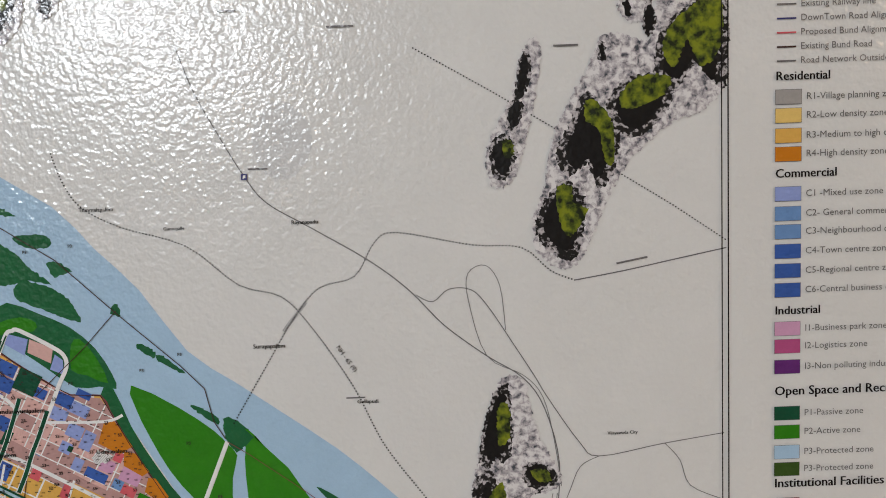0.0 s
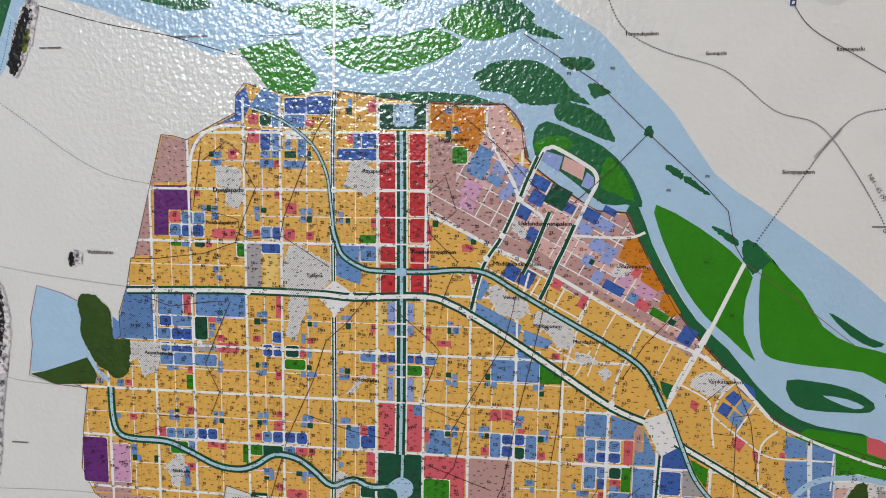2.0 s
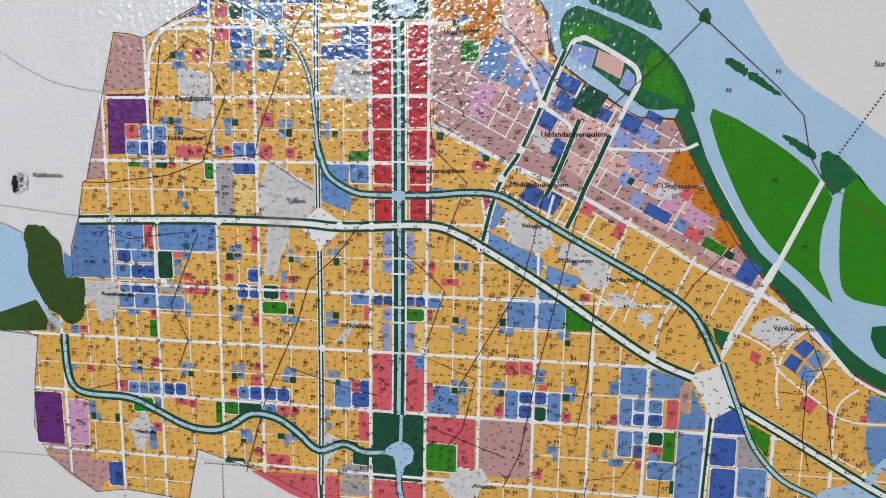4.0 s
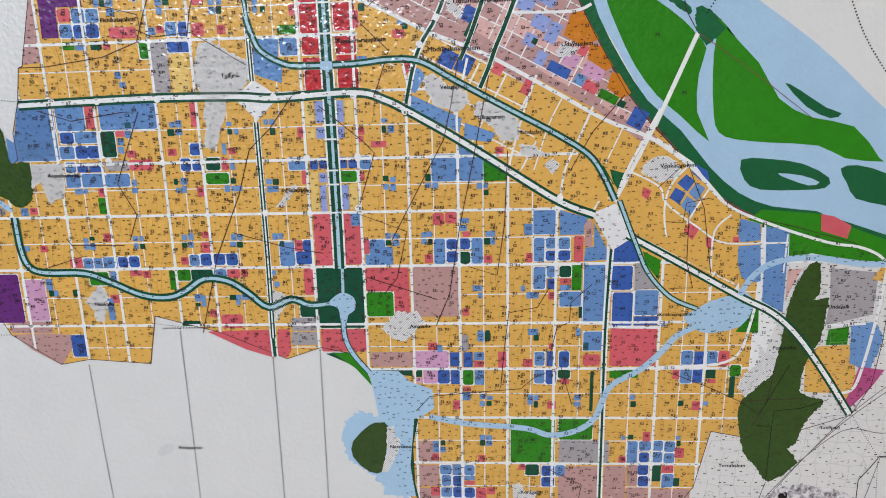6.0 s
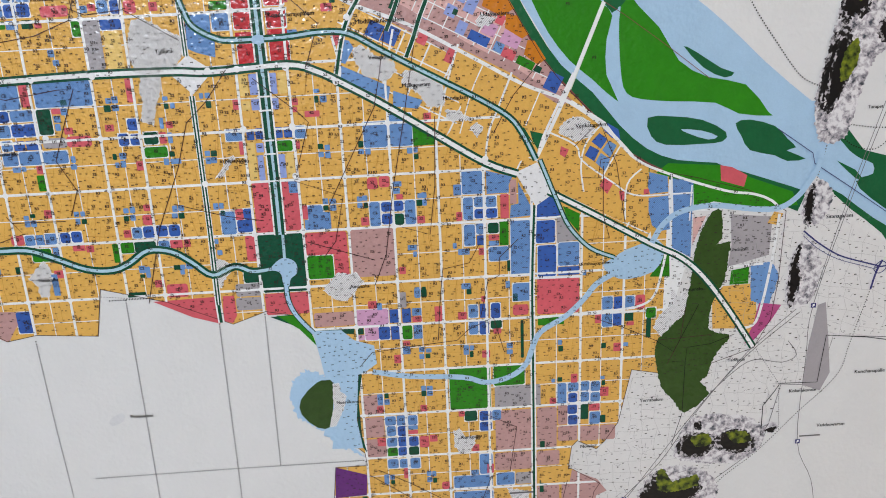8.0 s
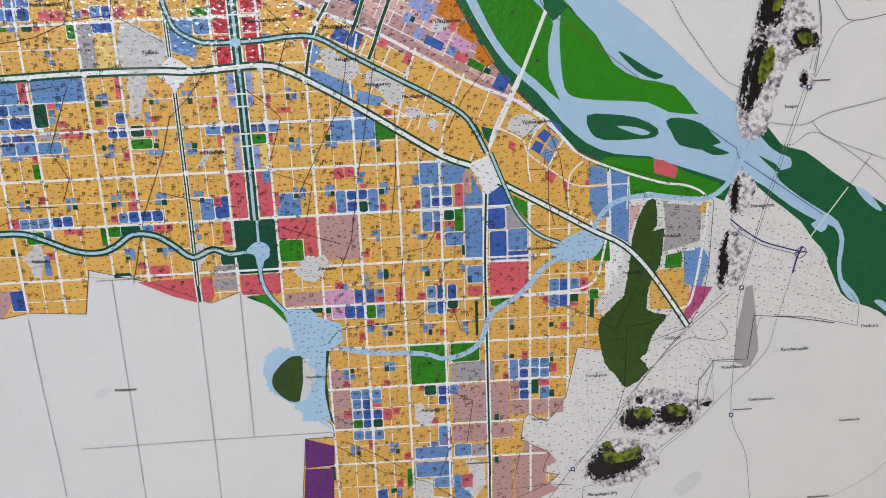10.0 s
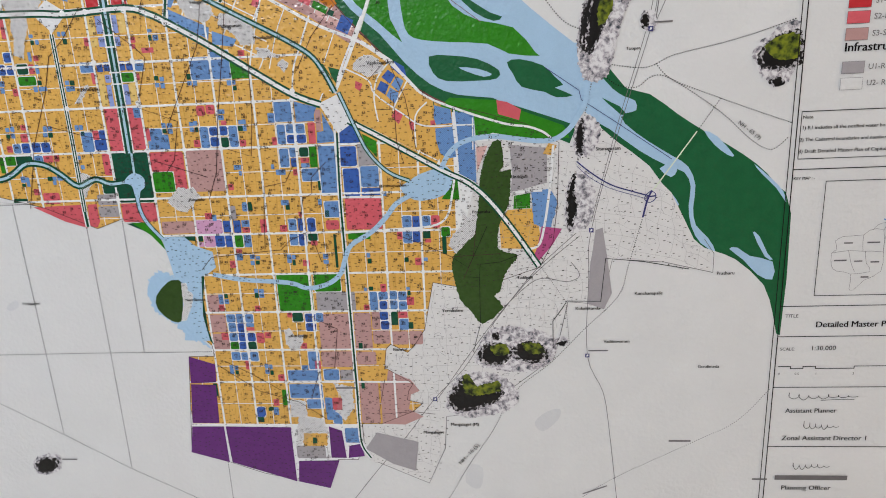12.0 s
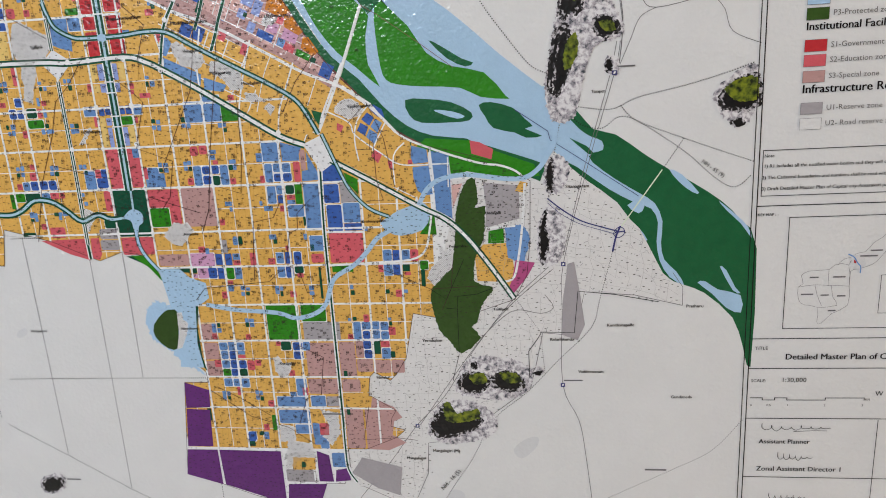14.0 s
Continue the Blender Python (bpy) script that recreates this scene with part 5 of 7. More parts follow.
ZONES.setdefault("blue", []).extend([(-737, 86.5, -732, 91.5), (-743, 81.5, -738, 86.5), (-743, 75.5, -739, 80.5), (-703.5, 93, -699.5, 97), (-699, 93, -694.5, 98), (-699.5, 87.5, -694.5, 92), (-657.5, 87, -654, 91), (-662.5, 93, -658.5, 96), (-667, 73, -664, 81), (-632.5, 195, -627.5, 199), (-637, 173, -633, 177), (-637, 168, -633.5, 172), (-620, 139.5, -607, 151.5), (-564.5, 172.5, -561, 175.5), (-539, 157, -536, 160), (-568.5, 134.5, -560.5, 137.5), (-548.5, 85.5, -543.5, 90.5), (-552.5, 92.5, -548.5, 95.5), (-631.5, 93, -627.5, 97), (-635.5, 93, -632.5, 97), (-620, 61, -607, 69.5), (-569, 60.5, -561, 69.5), (-637, 45, -633, 50), (-633, 45.5, -628.5, 50)])
ZONES.setdefault("blue", []).extend([(-637, 51, -633, 55), (-548, 50.5, -544, 54.5), (-553, 45.5, -549, 49.5), (-548, 44.5, -544, 49.5), (-523, 46, -519, 50), (-518, 45.5, -514, 50), (-518.5, 50.5, -501, 69.5), (-499, 50.5, -482.5, 74.5), (-577.5, 19.5, -570.5, 29), (-487, 44.5, -483, 49), (-482, 45, -479, 49), (-636, 10, -632, 15), (-631.5, 10.5, -628, 15), (-631.5, -10, -620.5, 8), (-638.5, -17, -635.5, -13), (-637.5, -26, -633.5, -22), (-553, 9.5, -549, 14), (-548, 9.5, -543, 13.5), (-548, 4, -543, 8.5), (-565, -10.5, -553.5, 9), (-553.5, -10, -548, 3.5), (-568, -10.5, -565, -2), (-527, 10, -523, 14), (-523, 10.5, -519, 14.5)])
ZONES.setdefault("blue", []).extend([(-527, 5, -523, 9), (-499.5, 20, -492.5, 24), (-499.5, 14.5, -494, 19), (-518, -10, -510, 9), (-491, -10, -483, 9), (-481, 10, -478, 14), (-478, 10, -474, 14.5), (-477.5, 4, -474, 9), (-490.5, -31, -483.5, -26.5), (-486.5, -36.5, -483.5, -32), (-487, -70.5, -483, -61.5), (-517.5, -79, -513.5, -73), (-455.5, -31.5, -452.5, -27), (-662.5, 62, -659, 70), (-785.5, 51.5, -774.5, 61), (-773.5, 51.5, -755.5, 61.5), (-755.5, 51.5, -737.5, 61), (-784.5, 62.5, -776.5, 70), (-736, 51.5, -732.5, 56.5), (-737, 46.5, -732.5, 50.5), (-780, 46.5, -774, 50.5), (-773.5, 47, -770, 50.5), (-700, 52, -695, 57), (-700, 46, -696, 51)])
ZONES.setdefault("blue", []).extend([(-704, 46, -701, 50), (-668, 46, -664, 51), (-663, 46.5, -655, 50.5), (-824, 31, -818, 37), (-779.5, 10, -775.5, 13.5), (-779.5, 4.5, -775.5, 9.5), (-775, 4.5, -770.5, 9.5), (-741.5, 10.5, -737.5, 14.5), (-736.5, 10.5, -733, 14.5), (-741, 4.5, -737.5, 9), (-827, 4, -822, 8), (-704, 11, -700, 15), (-699, 11, -695, 16), (-699.5, 5, -695.5, 9.5), (-667, 10, -663, 15), (-662.5, 10.5, -658, 15), (-668, 5, -663.5, 9), (-782, -10.5, -774.5, -2), (-773.5, -10.5, -767.5, -2), (-766.5, -10.5, -755.5, -1.5), (-700, -9, -692.5, -0.5), (-762.5, -23.5, -757, -12.5), (-682, -19.5, -673, -12), (-814, -27, -809, -18)])
ZONES.setdefault("blue", []).extend([(-809, -32, -805.5, -27), (-768, -51.5, -763, -34), (-699.5, -37, -694.5, -31), (-694.5, -41, -691, -32), (-667.5, -36, -663.5, -32), (-668, -40, -664.5, -36), (-663, -36, -657.5, -31), (-453.5, 10.5, -447.5, 19), (-447, 11, -430, 29.5), (-446.5, -9, -439, 8.5), (-438, 0.5, -430.5, 8.5), (-429, 0, -421, 8.5), (-446.5, -30, -438, -13), (-437, -21, -429.5, -12.5), (-427.5, -31, -419.5, -27), (-427.5, -43.5, -412, -32), (-410.5, -57, -395.5, -11.5), (-373.5, -50.5, -357, -31.5), (-451.5, -37, -442.5, -32), (-450, -65.5, -442.5, -60.5), (-415, -66.5, -411.5, -60.5), (-409.5, -78, -393, -63), (-356, 9, -352, 13), (-356, -59.5, -351, -55)])
ZONES.setdefault("blue", []).extend([(-688.5, 240, -680.5, 251), (-679, 240, -663, 249), (-688.5, 223, -681, 238), (-678.5, 223, -674, 231), (-668.5, 217, -662.5, 231), (-698, 217, -690.5, 222), (-689, 217, -682, 222), (-698.5, 209, -688, 216), (-680, 209, -663, 215), (-629.5, 254, -626.5, 261), (-625.5, 224.5, -620, 236.5), (-556.5, 249.5, -551.5, 254.5), (-551.5, 235.5, -546.5, 240.5), (-490, -85.5, -482.5, -79), (-489.5, -105.5, -482.5, -93.5), (-487.5, -70, -482.5, -63), (-445, -90, -437.5, -79), (-445, -104.5, -437.5, -92.5), (-499, -118.5, -493, -111.5), (-486, -117.5, -481.5, -113), (-486, -123.5, -482, -119), (-480.5, -118, -476, -114.5), (-450, -122, -445.5, -113.5), (-445, -118.5, -441.5, -114)])
ZONES.setdefault("blue", []).extend([(-415, -118.5, -410, -113.5), (-415, -123.5, -410, -119.5), (-522.5, -163, -518, -153), (-517, -163, -512.5, -158), (-486, -152, -482, -147.5), (-481.5, -152, -476.5, -148), (-481.5, -157, -476.5, -152.5), (-517.5, -182.5, -508.5, -174), (-507.5, -183, -500.5, -173.5), (-498.5, -183, -490.5, -174), (-516.5, -192.5, -509, -183), (-498.5, -187.5, -490.5, -183.5), (-517, -202.5, -508.5, -194), (-517.5, -223.5, -508.5, -214.5), (-507.5, -223.5, -500, -215), (-498.5, -224.5, -490, -214.5), (-521.5, -239, -517.5, -229), (-516.5, -234.5, -512.5, -229.5), (-485, -233, -481, -228), (-480.5, -233.5, -477, -228.5), (-485, -239, -480.5, -234), (-428, -183, -420.5, -173.5), (-439.5, -234, -428.5, -214.5), (-462, -246.5, -429, -235)])
ZONES.setdefault("blue", []).extend([(-447, -234.5, -440.5, -229.5), (-425.5, -246, -410, -234), (-462, -266, -428.5, -250.5), (-445.5, -278, -428.5, -267.5), (-481, -285.5, -476, -276.5), (-426.5, -291, -419.5, -266), (-338, -89.5, -329.5, -78.5), (-319.5, -90, -312, -79), (-338, -104.5, -329.5, -91.5), (-373.5, -118, -370, -113.5), (-320, -122.5, -316, -119), (-378.5, -151.5, -375.5, -148), (-373.5, -172, -366, -152.5), (-365, -160.5, -356, -152.5), (-354.5, -160.5, -347, -152), (-346, -161.5, -338, -152.5), (-355, -170.5, -347, -161.5), (-346, -171, -338, -162.5), (-338, -151, -334.5, -148), (-346.5, -192, -337.5, -180.5), (-481.5, -285, -477.5, -277), (-427, -282.5, -421, -265.5), (-420, -295.5, -411, -279.5), (-445, -319.5, -435, -310.5)])
ZONES.setdefault("blue", []).extend([(-409.5, -317.5, -393.5, -300.5)])
ZONES.setdefault("forest", []).extend([(-739.5, 217.5, -735.5, 221.5), (-661, 215, -658, 220), (-742.5, 175.5, -739, 180.5), (-698.5, 175, -694, 179), (-662, 168, -658, 173), (-753, 147.5, -745, 153.5), (-755, 73, -744.5, 91.5), (-736, 93.5, -731.5, 97.5), (-705.5, 87, -700.5, 92), (-662, 87, -658.5, 91), (-631.5, 168, -628, 172), (-565, 166.5, -560.5, 171.5), (-536, 154, -532, 158.5), (-552.5, 85.5, -549.5, 90.5), (-631.5, 86, -627.5, 91), (-632.5, 50.5, -628, 55), (-553, 51.5, -549, 55.5), (-523, 51, -519, 56), (-482, 40, -478.5, 44), (-631, 5, -627.5, 9), (-553, 4.5, -549, 8.5), (-522, 4.5, -519, 9), (-500, -10, -492, -1), (-482, 4, -477.5, 9)])
ZONES.setdefault("forest", []).extend([(-605.5, -59, -571, -11.5), (-619.5, -50, -605.5, -41), (-481.5, -69, -478, -61.5), (-680, 62, -669.5, 71), (-705, 52, -702, 56.5), (-663, 52, -659, 56), (-774.5, 11.5, -770.5, 14.5), (-736.5, 4.5, -732.5, 8.5), (-704.5, 5, -700.5, 9), (-663, 4.5, -658.5, 9), (-700, -20.5, -683, -11.5), (-813, -32, -809, -27), (-794, -32, -789, -26.5), (-699.5, -41, -695.5, -38), (-672.5, -36, -667.5, -32), (-711.5, -56.5, -697, -52.5), (-428, -21, -419.5, -12.5), (-413.5, -52.5, -411, -43.5), (-446, -70, -442, -65.5), (-409.5, -78, -405.5, -71.5), (-698, 241, -689.5, 249), (-679, 217, -670, 222), (-661, 216, -658, 222), (-630.5, 249, -626.5, 254)])
ZONES.setdefault("forest", []).extend([(-556, 231.5, -552, 237.5), (-535, -99, -529.5, -92.5), (-482, -70, -477.5, -63.5), (-427.5, -100.5, -418.5, -93), (-481, -123, -477, -119), (-445, -124.5, -442, -119), (-516.5, -157, -513, -152.5), (-486, -157, -482, -152), (-499, -212, -490.5, -203.5), (-516, -239, -512.5, -235), (-480, -240, -476.5, -235), (-451, -182.5, -440.5, -173), (-485.5, -280, -481, -276), (-541.5, -264, -537, -249.5), (-319.5, -100.5, -312.5, -93), (-302, -116, -298, -99), (-373, -124, -369, -119), (-338, -123, -334, -118.5), (-373.5, -151, -369.5, -147), (-337, -156.5, -334, -152), (-354.5, -187, -347.5, -172), (-337.5, -191, -333, -184), (-388, -212.5, -384, -205.5), (-388.5, -255.5, -385, -243.5)])
ZONES.setdefault("forest", []).extend([(-403.5, -127.5, -401, -94.5), (-499.5, -294, -492.5, -288), (-486.5, -281, -482.5, -277)])
ZONES.setdefault("rose", []).extend([(-724, 216, -717, 222.5), (-773.5, 166.5, -764.5, 175.5), (-753, 187, -747.5, 191.5), (-687.5, 186, -681.5, 191.5), (-679, 174.5, -670, 183), (-738.5, 154.5, -719, 162), (-705, 157, -699.5, 162), (-680, 154, -671.5, 163), (-662.5, 155, -656.5, 161), (-744, 147.5, -739, 153), (-764, 93.5, -756.5, 110.5), (-743.5, 87.5, -737, 91.5), (-737, 72.5, -730.5, 77.5), (-687.5, 93, -682.5, 110), (-707, 73, -700.5, 78), (-662.5, 73, -657.5, 78), (-612, 165.5, -607, 172.5), (-569.5, 156, -565, 167.5), (-542.5, 148.5, -534.5, 154), (-536.5, 125, -528.5, 132), (-612, 83.5, -607, 91), (-569, 84.5, -564.5, 89.5), (-569, 79.5, -565.5, 83.5), (-560.5, 75.5, -549.5, 80)])
ZONES.setdefault("rose", []).extend([(-611, 50.5, -608, 60.5), (-569, 52.5, -566, 58.5), (-605, -10.5, -592.5, 29.5), (-583.5, -9.5, -570.5, 29), (-620, 1, -614, 9.5), (-615, -32.5, -607, -12), (-569, -1.5, -565, 9.5), (-518.5, 19, -510.5, 28), (-509.5, 20, -501.5, 28.5), (-497, 10, -492, 14), (-525, -9, -519, -2.5), (-482, -9.5, -476, -4), (-569, -30.5, -537, -12.5), (-548, -56, -537, -30), (-605, -78, -571, -60), (-498, -50, -493, -44), (-524.5, -77.5, -517.5, -71), (-473.5, 66.5, -468, 74), (-736.5, 63, -718.5, 71), (-668.5, 62, -663.5, 70.5), (-762.5, 44.5, -757, 50.5), (-688.5, 43, -683, 50), (-817, 32, -811, 37), (-763.5, 10.5, -757.5, 17)])
ZONES.setdefault("rose", []).extend([(-814, 3, -808, 8), (-688.5, 12, -682, 17), (-690.5, 1, -682.5, 9), (-792.5, -9.5, -782.5, -1.5), (-706.5, -8, -701, -2), (-747, -16.5, -737.5, -12), (-737, -18, -731, -12.5), (-672.5, -18.5, -663, -12), (-662, -18, -657, -12), (-765, -37.5, -758, -31), (-689, -49.5, -681, -43.5), (-680.5, -58.5, -664, -47.5), (-418, -9.5, -411.5, 9.5), (-452, -9.5, -447.5, -2.5), (-427.5, -26.5, -419.5, -22), (-435.5, -38, -430.5, -32), (-434.5, -77, -429.5, -72), (-390, -90.5, -356.5, -59), (-707.5, 242, -699.5, 250), (-662.5, 241, -655.5, 245), (-708, 228, -699, 239), (-688, 210, -682, 215), (-724, 216.5, -717, 223.5), (-630, 228, -625.5, 236)])
ZONES.setdefault("rose", []).extend([(-614.5, 250.5, -606.5, 259.5), (-490, -91, -482.5, -86), (-472, -92, -465, -78.5), (-425.5, -105, -419, -100.5), (-409.5, -90, -397, -81), (-498.5, -111, -493, -107), (-506.5, -126, -500.5, -118.5), (-435, -125.5, -428.5, -119), (-453.5, -91, -446.5, -84.5), (-523.5, -170, -518, -164), (-487.5, -171.5, -482, -165), (-525, -201.5, -518, -193.5), (-498.5, -191.5, -490.5, -188), (-489.5, -205, -481.5, -194), (-481, -200, -474.5, -193.5), (-504.5, -234, -499.5, -224), (-472.5, -247, -464.5, -239.5), (-456, -178, -451, -172.5), (-445.5, -211.5, -439.5, -205), (-433.5, -233.5, -427.5, -224.5), (-480.5, -275, -474.5, -267.5), (-418.5, -278.5, -409.5, -266), (-311.5, -90.5, -303.5, -78.5), (-318, -104.5, -312, -101)])
ZONES.setdefault("rose", []).extend([(-343.5, -101, -338.5, -93), (-328, -126.5, -322, -119), (-362.5, -152.5, -357, -144.5), (-338, -166.5, -331, -158), (-380, -171, -374.5, -165.5), (-347, -179.5, -338, -173), (-419.5, -278.5, -410.5, -265.5)])
ZONES.setdefault("navy", []).extend([(-763.5, 155.5, -755.5, 164.5), (-754.5, 155.5, -745.5, 164.5), (-689.5, 154.5, -681.5, 164), (-698.5, 144, -681.5, 153), (-785, 83.5, -775, 91.5), (-775, 72.5, -766, 81.5), (-766, 72.5, -756, 81.5), (-690.5, 73, -682.5, 81.5), (-604.5, 61, -599, 69), (-598, 61.5, -592, 69.5), (-583.5, 61.5, -578, 69.5), (-577, 61.5, -571, 69.5), (-619.5, -9, -607, 1), (-614, 1, -606.5, 9.5), (-509, 1, -501, 8.5), (-500, 1, -492, 9), (-509, -9, -501, -0.5), (-698.5, 62, -691, 71), (-690, 62, -682, 70), (-775.5, 62.5, -767.5, 69.5), (-766.5, 62.5, -755.5, 69.5), (-755, -9.5, -747.5, -1.5), (-746.5, -9.5, -738.5, -1), (-691.5, -9, -683, 0)])
ZONES.setdefault("navy", []).extend([(-681.5, -8.5, -673, 0), (-672, -9, -663.5, 0), (-801.5, -81.5, -789, -63.5), (-438, -8.5, -430, -1), (-429, -8.5, -420.5, -1), (-436.5, -30, -429.5, -22), (-391, -31, -376, -13), (-389.5, -59, -375, -33), (-373.5, -58.5, -356.5, -51.5), (-698, 223, -690, 238), (-678.5, 250, -662, 261.5), (-661.5, 249.5, -642, 262.5), (-619, 224.5, -615, 236.5), (-638, 216, -621, 223), (-619, 225.5, -606, 236.5), (-635, 215.5, -607, 224), (-508, -90.5, -501, -79), (-498, -91, -491, -79), (-517.5, -104.5, -508.5, -93), (-507.5, -105, -500.5, -92.5), (-436, -90.5, -429, -78.5), (-427, -91.5, -419.5, -78.5), (-436.5, -105, -429, -92.5), (-507.5, -193, -500, -183.5)])
ZONES.setdefault("navy", []).extend([(-507.5, -203, -500, -193.5), (-498.5, -203, -490.5, -194), (-508, -212, -500.5, -203.5), (-438.5, -183, -428.5, -174), (-438.5, -192.5, -428.5, -184), (-498.5, -286.5, -490, -276.5), (-328.5, -90, -322, -79), (-329, -104, -322, -92.5), (-364.5, -170.5, -357, -162), (-365, -181.5, -357, -172.5), (-364.5, -191.5, -356.5, -182.5), (-499, -288, -491, -277)])
ZONES.setdefault("pgreen", []).extend([(-773, 148, -764.5, 153.5), (-718.5, 140.5, -711, 152.5), (-620.5, 153.5, -607, 159.5), (-583.5, 51.5, -571.5, 59.5), (-569, -50, -549, -31), (-763.5, 31.5, -756.5, 43.5), (-681, 52, -664, 60), (-779, -23.5, -764, -13), (-717, -27.5, -711.5, -12.5), (-711, -20.5, -700.5, -11), (-419, -31, -412, -11.5), (-551, 213.5, -540, 225.5), (-498.5, -105.5, -490.5, -93), (-462.5, -171.5, -429, -133), (-426, -151.5, -400.5, -133.5), (-517, -212.5, -508.5, -203.5), (-470.5, -274.5, -463.5, -256.5), (-389.5, -100, -368.5, -93), (-302.5, -99, -294.5, -90)])
ZONES.setdefault("grey", []).extend([(-711, 117, -699, 153), (-627, -61, -607, -50.5), (-628, -72.5, -607.5, -62), (-499.5, -78, -494, -65), (-754, 63, -736.5, 70.5), (-843, 32, -836, 38), (-425.5, -172.5, -387.5, -152), (-409, -246, -391, -234.5), (-462, -336.5, -429, -321.5)])
ZONES.setdefault("lilac", []).extend([(-598.5, 93.5, -591.5, 108.5), (-584, 93.5, -578.5, 108.5), (-598.5, 82.5, -591.5, 90.5), (-584.5, 82.5, -578.5, 90.5), (-598.5, 51.5, -593, 58.5), (-598.5, 30.5, -594, 49.5), (-583.5, 31.5, -578, 49.5)])
ZONES.setdefault("pale", []).extend([(-577.5, 93.5, -571.5, 108.5), (-606, 93, -599.5, 108.5), (-605.5, 82.5, -599.5, 89.5), (-605.5, 31.5, -599.5, 59), (-577.5, 31.5, -571.5, 50)])
ZONES.setdefault("mauve", []).extend([(-536, -50.5, -500.5, -11.5), (-848.5, -61.5, -815, -52), (-410.5, 1.5, -405.5, 20.5), (-568, -90.5, -536, -78.5), (-534.5, -171, -518.5, -153.5), (-535.5, -193, -518.5, -174), (-535.5, -212.5, -518, -194.5), (-373, -191, -365, -172.5), (-390.5, -213.5, -374, -174), (-373, -206.5, -356.5, -192.5), (-355.5, -207.5, -338.5, -193.5), (-337.5, -207.5, -324.5, -193.5), (-390.5, -229, -371.5, -215), (-390.5, -294.5, -371.5, -249), (-425.5, -212, -394, -174.5), (-426.5, -231.5, -393.5, -214.5)])
ZONES.setdefault("orchid", []).extend([(-832.5, -51.5, -815.5, -18.5), (-535, -91.5, -509, -78), (-528.5, -104.5, -517.5, -92.5), (-534.5, -104, -529, -99.5)])
ZONES.setdefault("village", []).extend([(-678, 231, -663, 238)])
ZONES["forest"].append((-605.5, 238.5, -569.5, 256.5))
ZONES["pale"] += [(-697.5, 117, -685.5, 143)]
ZONES.setdefault("red", []).extend([(-606, 215.5, -591, 235.5), (-583, 215.5, -570, 235.5), (-605.5, 194.5, -590.5, 214.5), (-582.5, 194.5, -568.5, 214.5), (-605.5, 173.5, -590.5, 192.5), (-582.5, 174.5, -568.5, 192.5), (-605, 153.5, -590, 172.5), (-582, 154.5, -568, 172.5), (-604.5, 139.5, -589.5, 151.5), (-581.5, 139.5, -567.5, 152.5), (-604.5, 133.5, -589.5, 137.5), (-581.5, 134.5, -567.5, 138.5), (-604, 114.5, -589, 129.5), (-581, 114.5, -567, 130.5)])
ZONES.setdefault("water", []).extend([(-595.5, 240.5, -579.5, 256.5)])
ZONES.setdefault("purple", []).extend([(-857.5, -53, -835.5, -14)])
# zones of the turned grid near the river, as (x, z, length, depth)
TURNED = {
    "orchid": [(-533, 195, 13.5, 12.5), (-536, 184, 12.5, 7), (-421, 130, 10, 9), (-406, 122, 14, 9.5)],
    "blue": [(-528, 211, 14.5, 14.5), (-516, 202, 11, 7), (-469, 138, 5, 5), (-450, 116, 4.5, 4.5), (-415, 117, 7, 7), (-428, 104, 3, 3), (-396, 85, 3, 3)],
    "lilac": [(-512, 210, 10, 8.5), (-503, 196, 10, 9.5), (-498, 206, 12, 12), (-509, 191, 7, 7), (-451, 167, 12, 9), (-437, 170, 13.5, 8.5), (-441, 155, 11, 9.5), (-433, 148, 8, 13.5), (-448, 144, 8, 8), (-441, 132, 7, 9)],
    "navy": [(-483, 200, 13.5, 9), (-485, 189, 11, 10), (-495, 180, 12, 12), (-488, 162, 9, 10), (-503, 134, 11, 11), (-492, 130, 11, 12.5), (-462, 182, 8.5, 7), (-447, 177, 13, 9), (-433, 180, 10, 5), (-429, 124, 15.5, 7), (-376, 90, 11, 13)],
    "forest": [(-470, 190, 15.5, 15.5), (-487, 152, 6, 11), (-445, 143, 3.5, 4), (-408, 133, 3.5, 3), (-387, 100, 5, 4.5), (-424, 102, 3, 3), (-393, 83, 3, 3)],
    "rose": [(-469, 127, 7, 10), (-413, 136, 6, 7), (-408, 112, 10, 7), (-450, 113, 7, 10), (-397, 80, 3.5, 3.5)],
    "pgreen": [(-396, 105, 13.5, 6)],
}
TURN_AT, TURN = (-514, 153), -28.3
TURNED_GROUND = [(-564, 177), (-520, 155), (-366, 76), (-338, 56), (-317, 31), (-304, 18), (-306, -2), (-301, -34), (-330, -24), (-378, 9), (-404, 24), (-462, 57), (-530, 100), (-547, 109)]
DENSE_GROUND = [(-564, 235), (-544, 228), (-531, 221), (-522, 237), (-501, 216), (-478, 202), (-458, 189), (-442, 180), (-422, 177), (-415, 165), (-405, 145), (-384, 108), (-365, 84), (-370, 76), (-439, 113), (-514, 151), (-563, 177)]

# ---- the city's blocks ----
COLS = [-873, -831.5, -789.5, -757, -711.5, -682.5, -641, -607, -570, -535, -500, -465, -430.5, -394, -355, -321, -288]
ROWS = [273, 236, 193, 152, 114.5, 68, 29.5, -11, -56, -92.5, -133, -172, -212.5, -248, -297]
CITY = RINGS["city_ground"]


def grid(u, v):
    """Grid millimetres to map millimetres; the grid leans a little."""
    return (u + 0.018 * v, v - 0.006 * (u + 500))


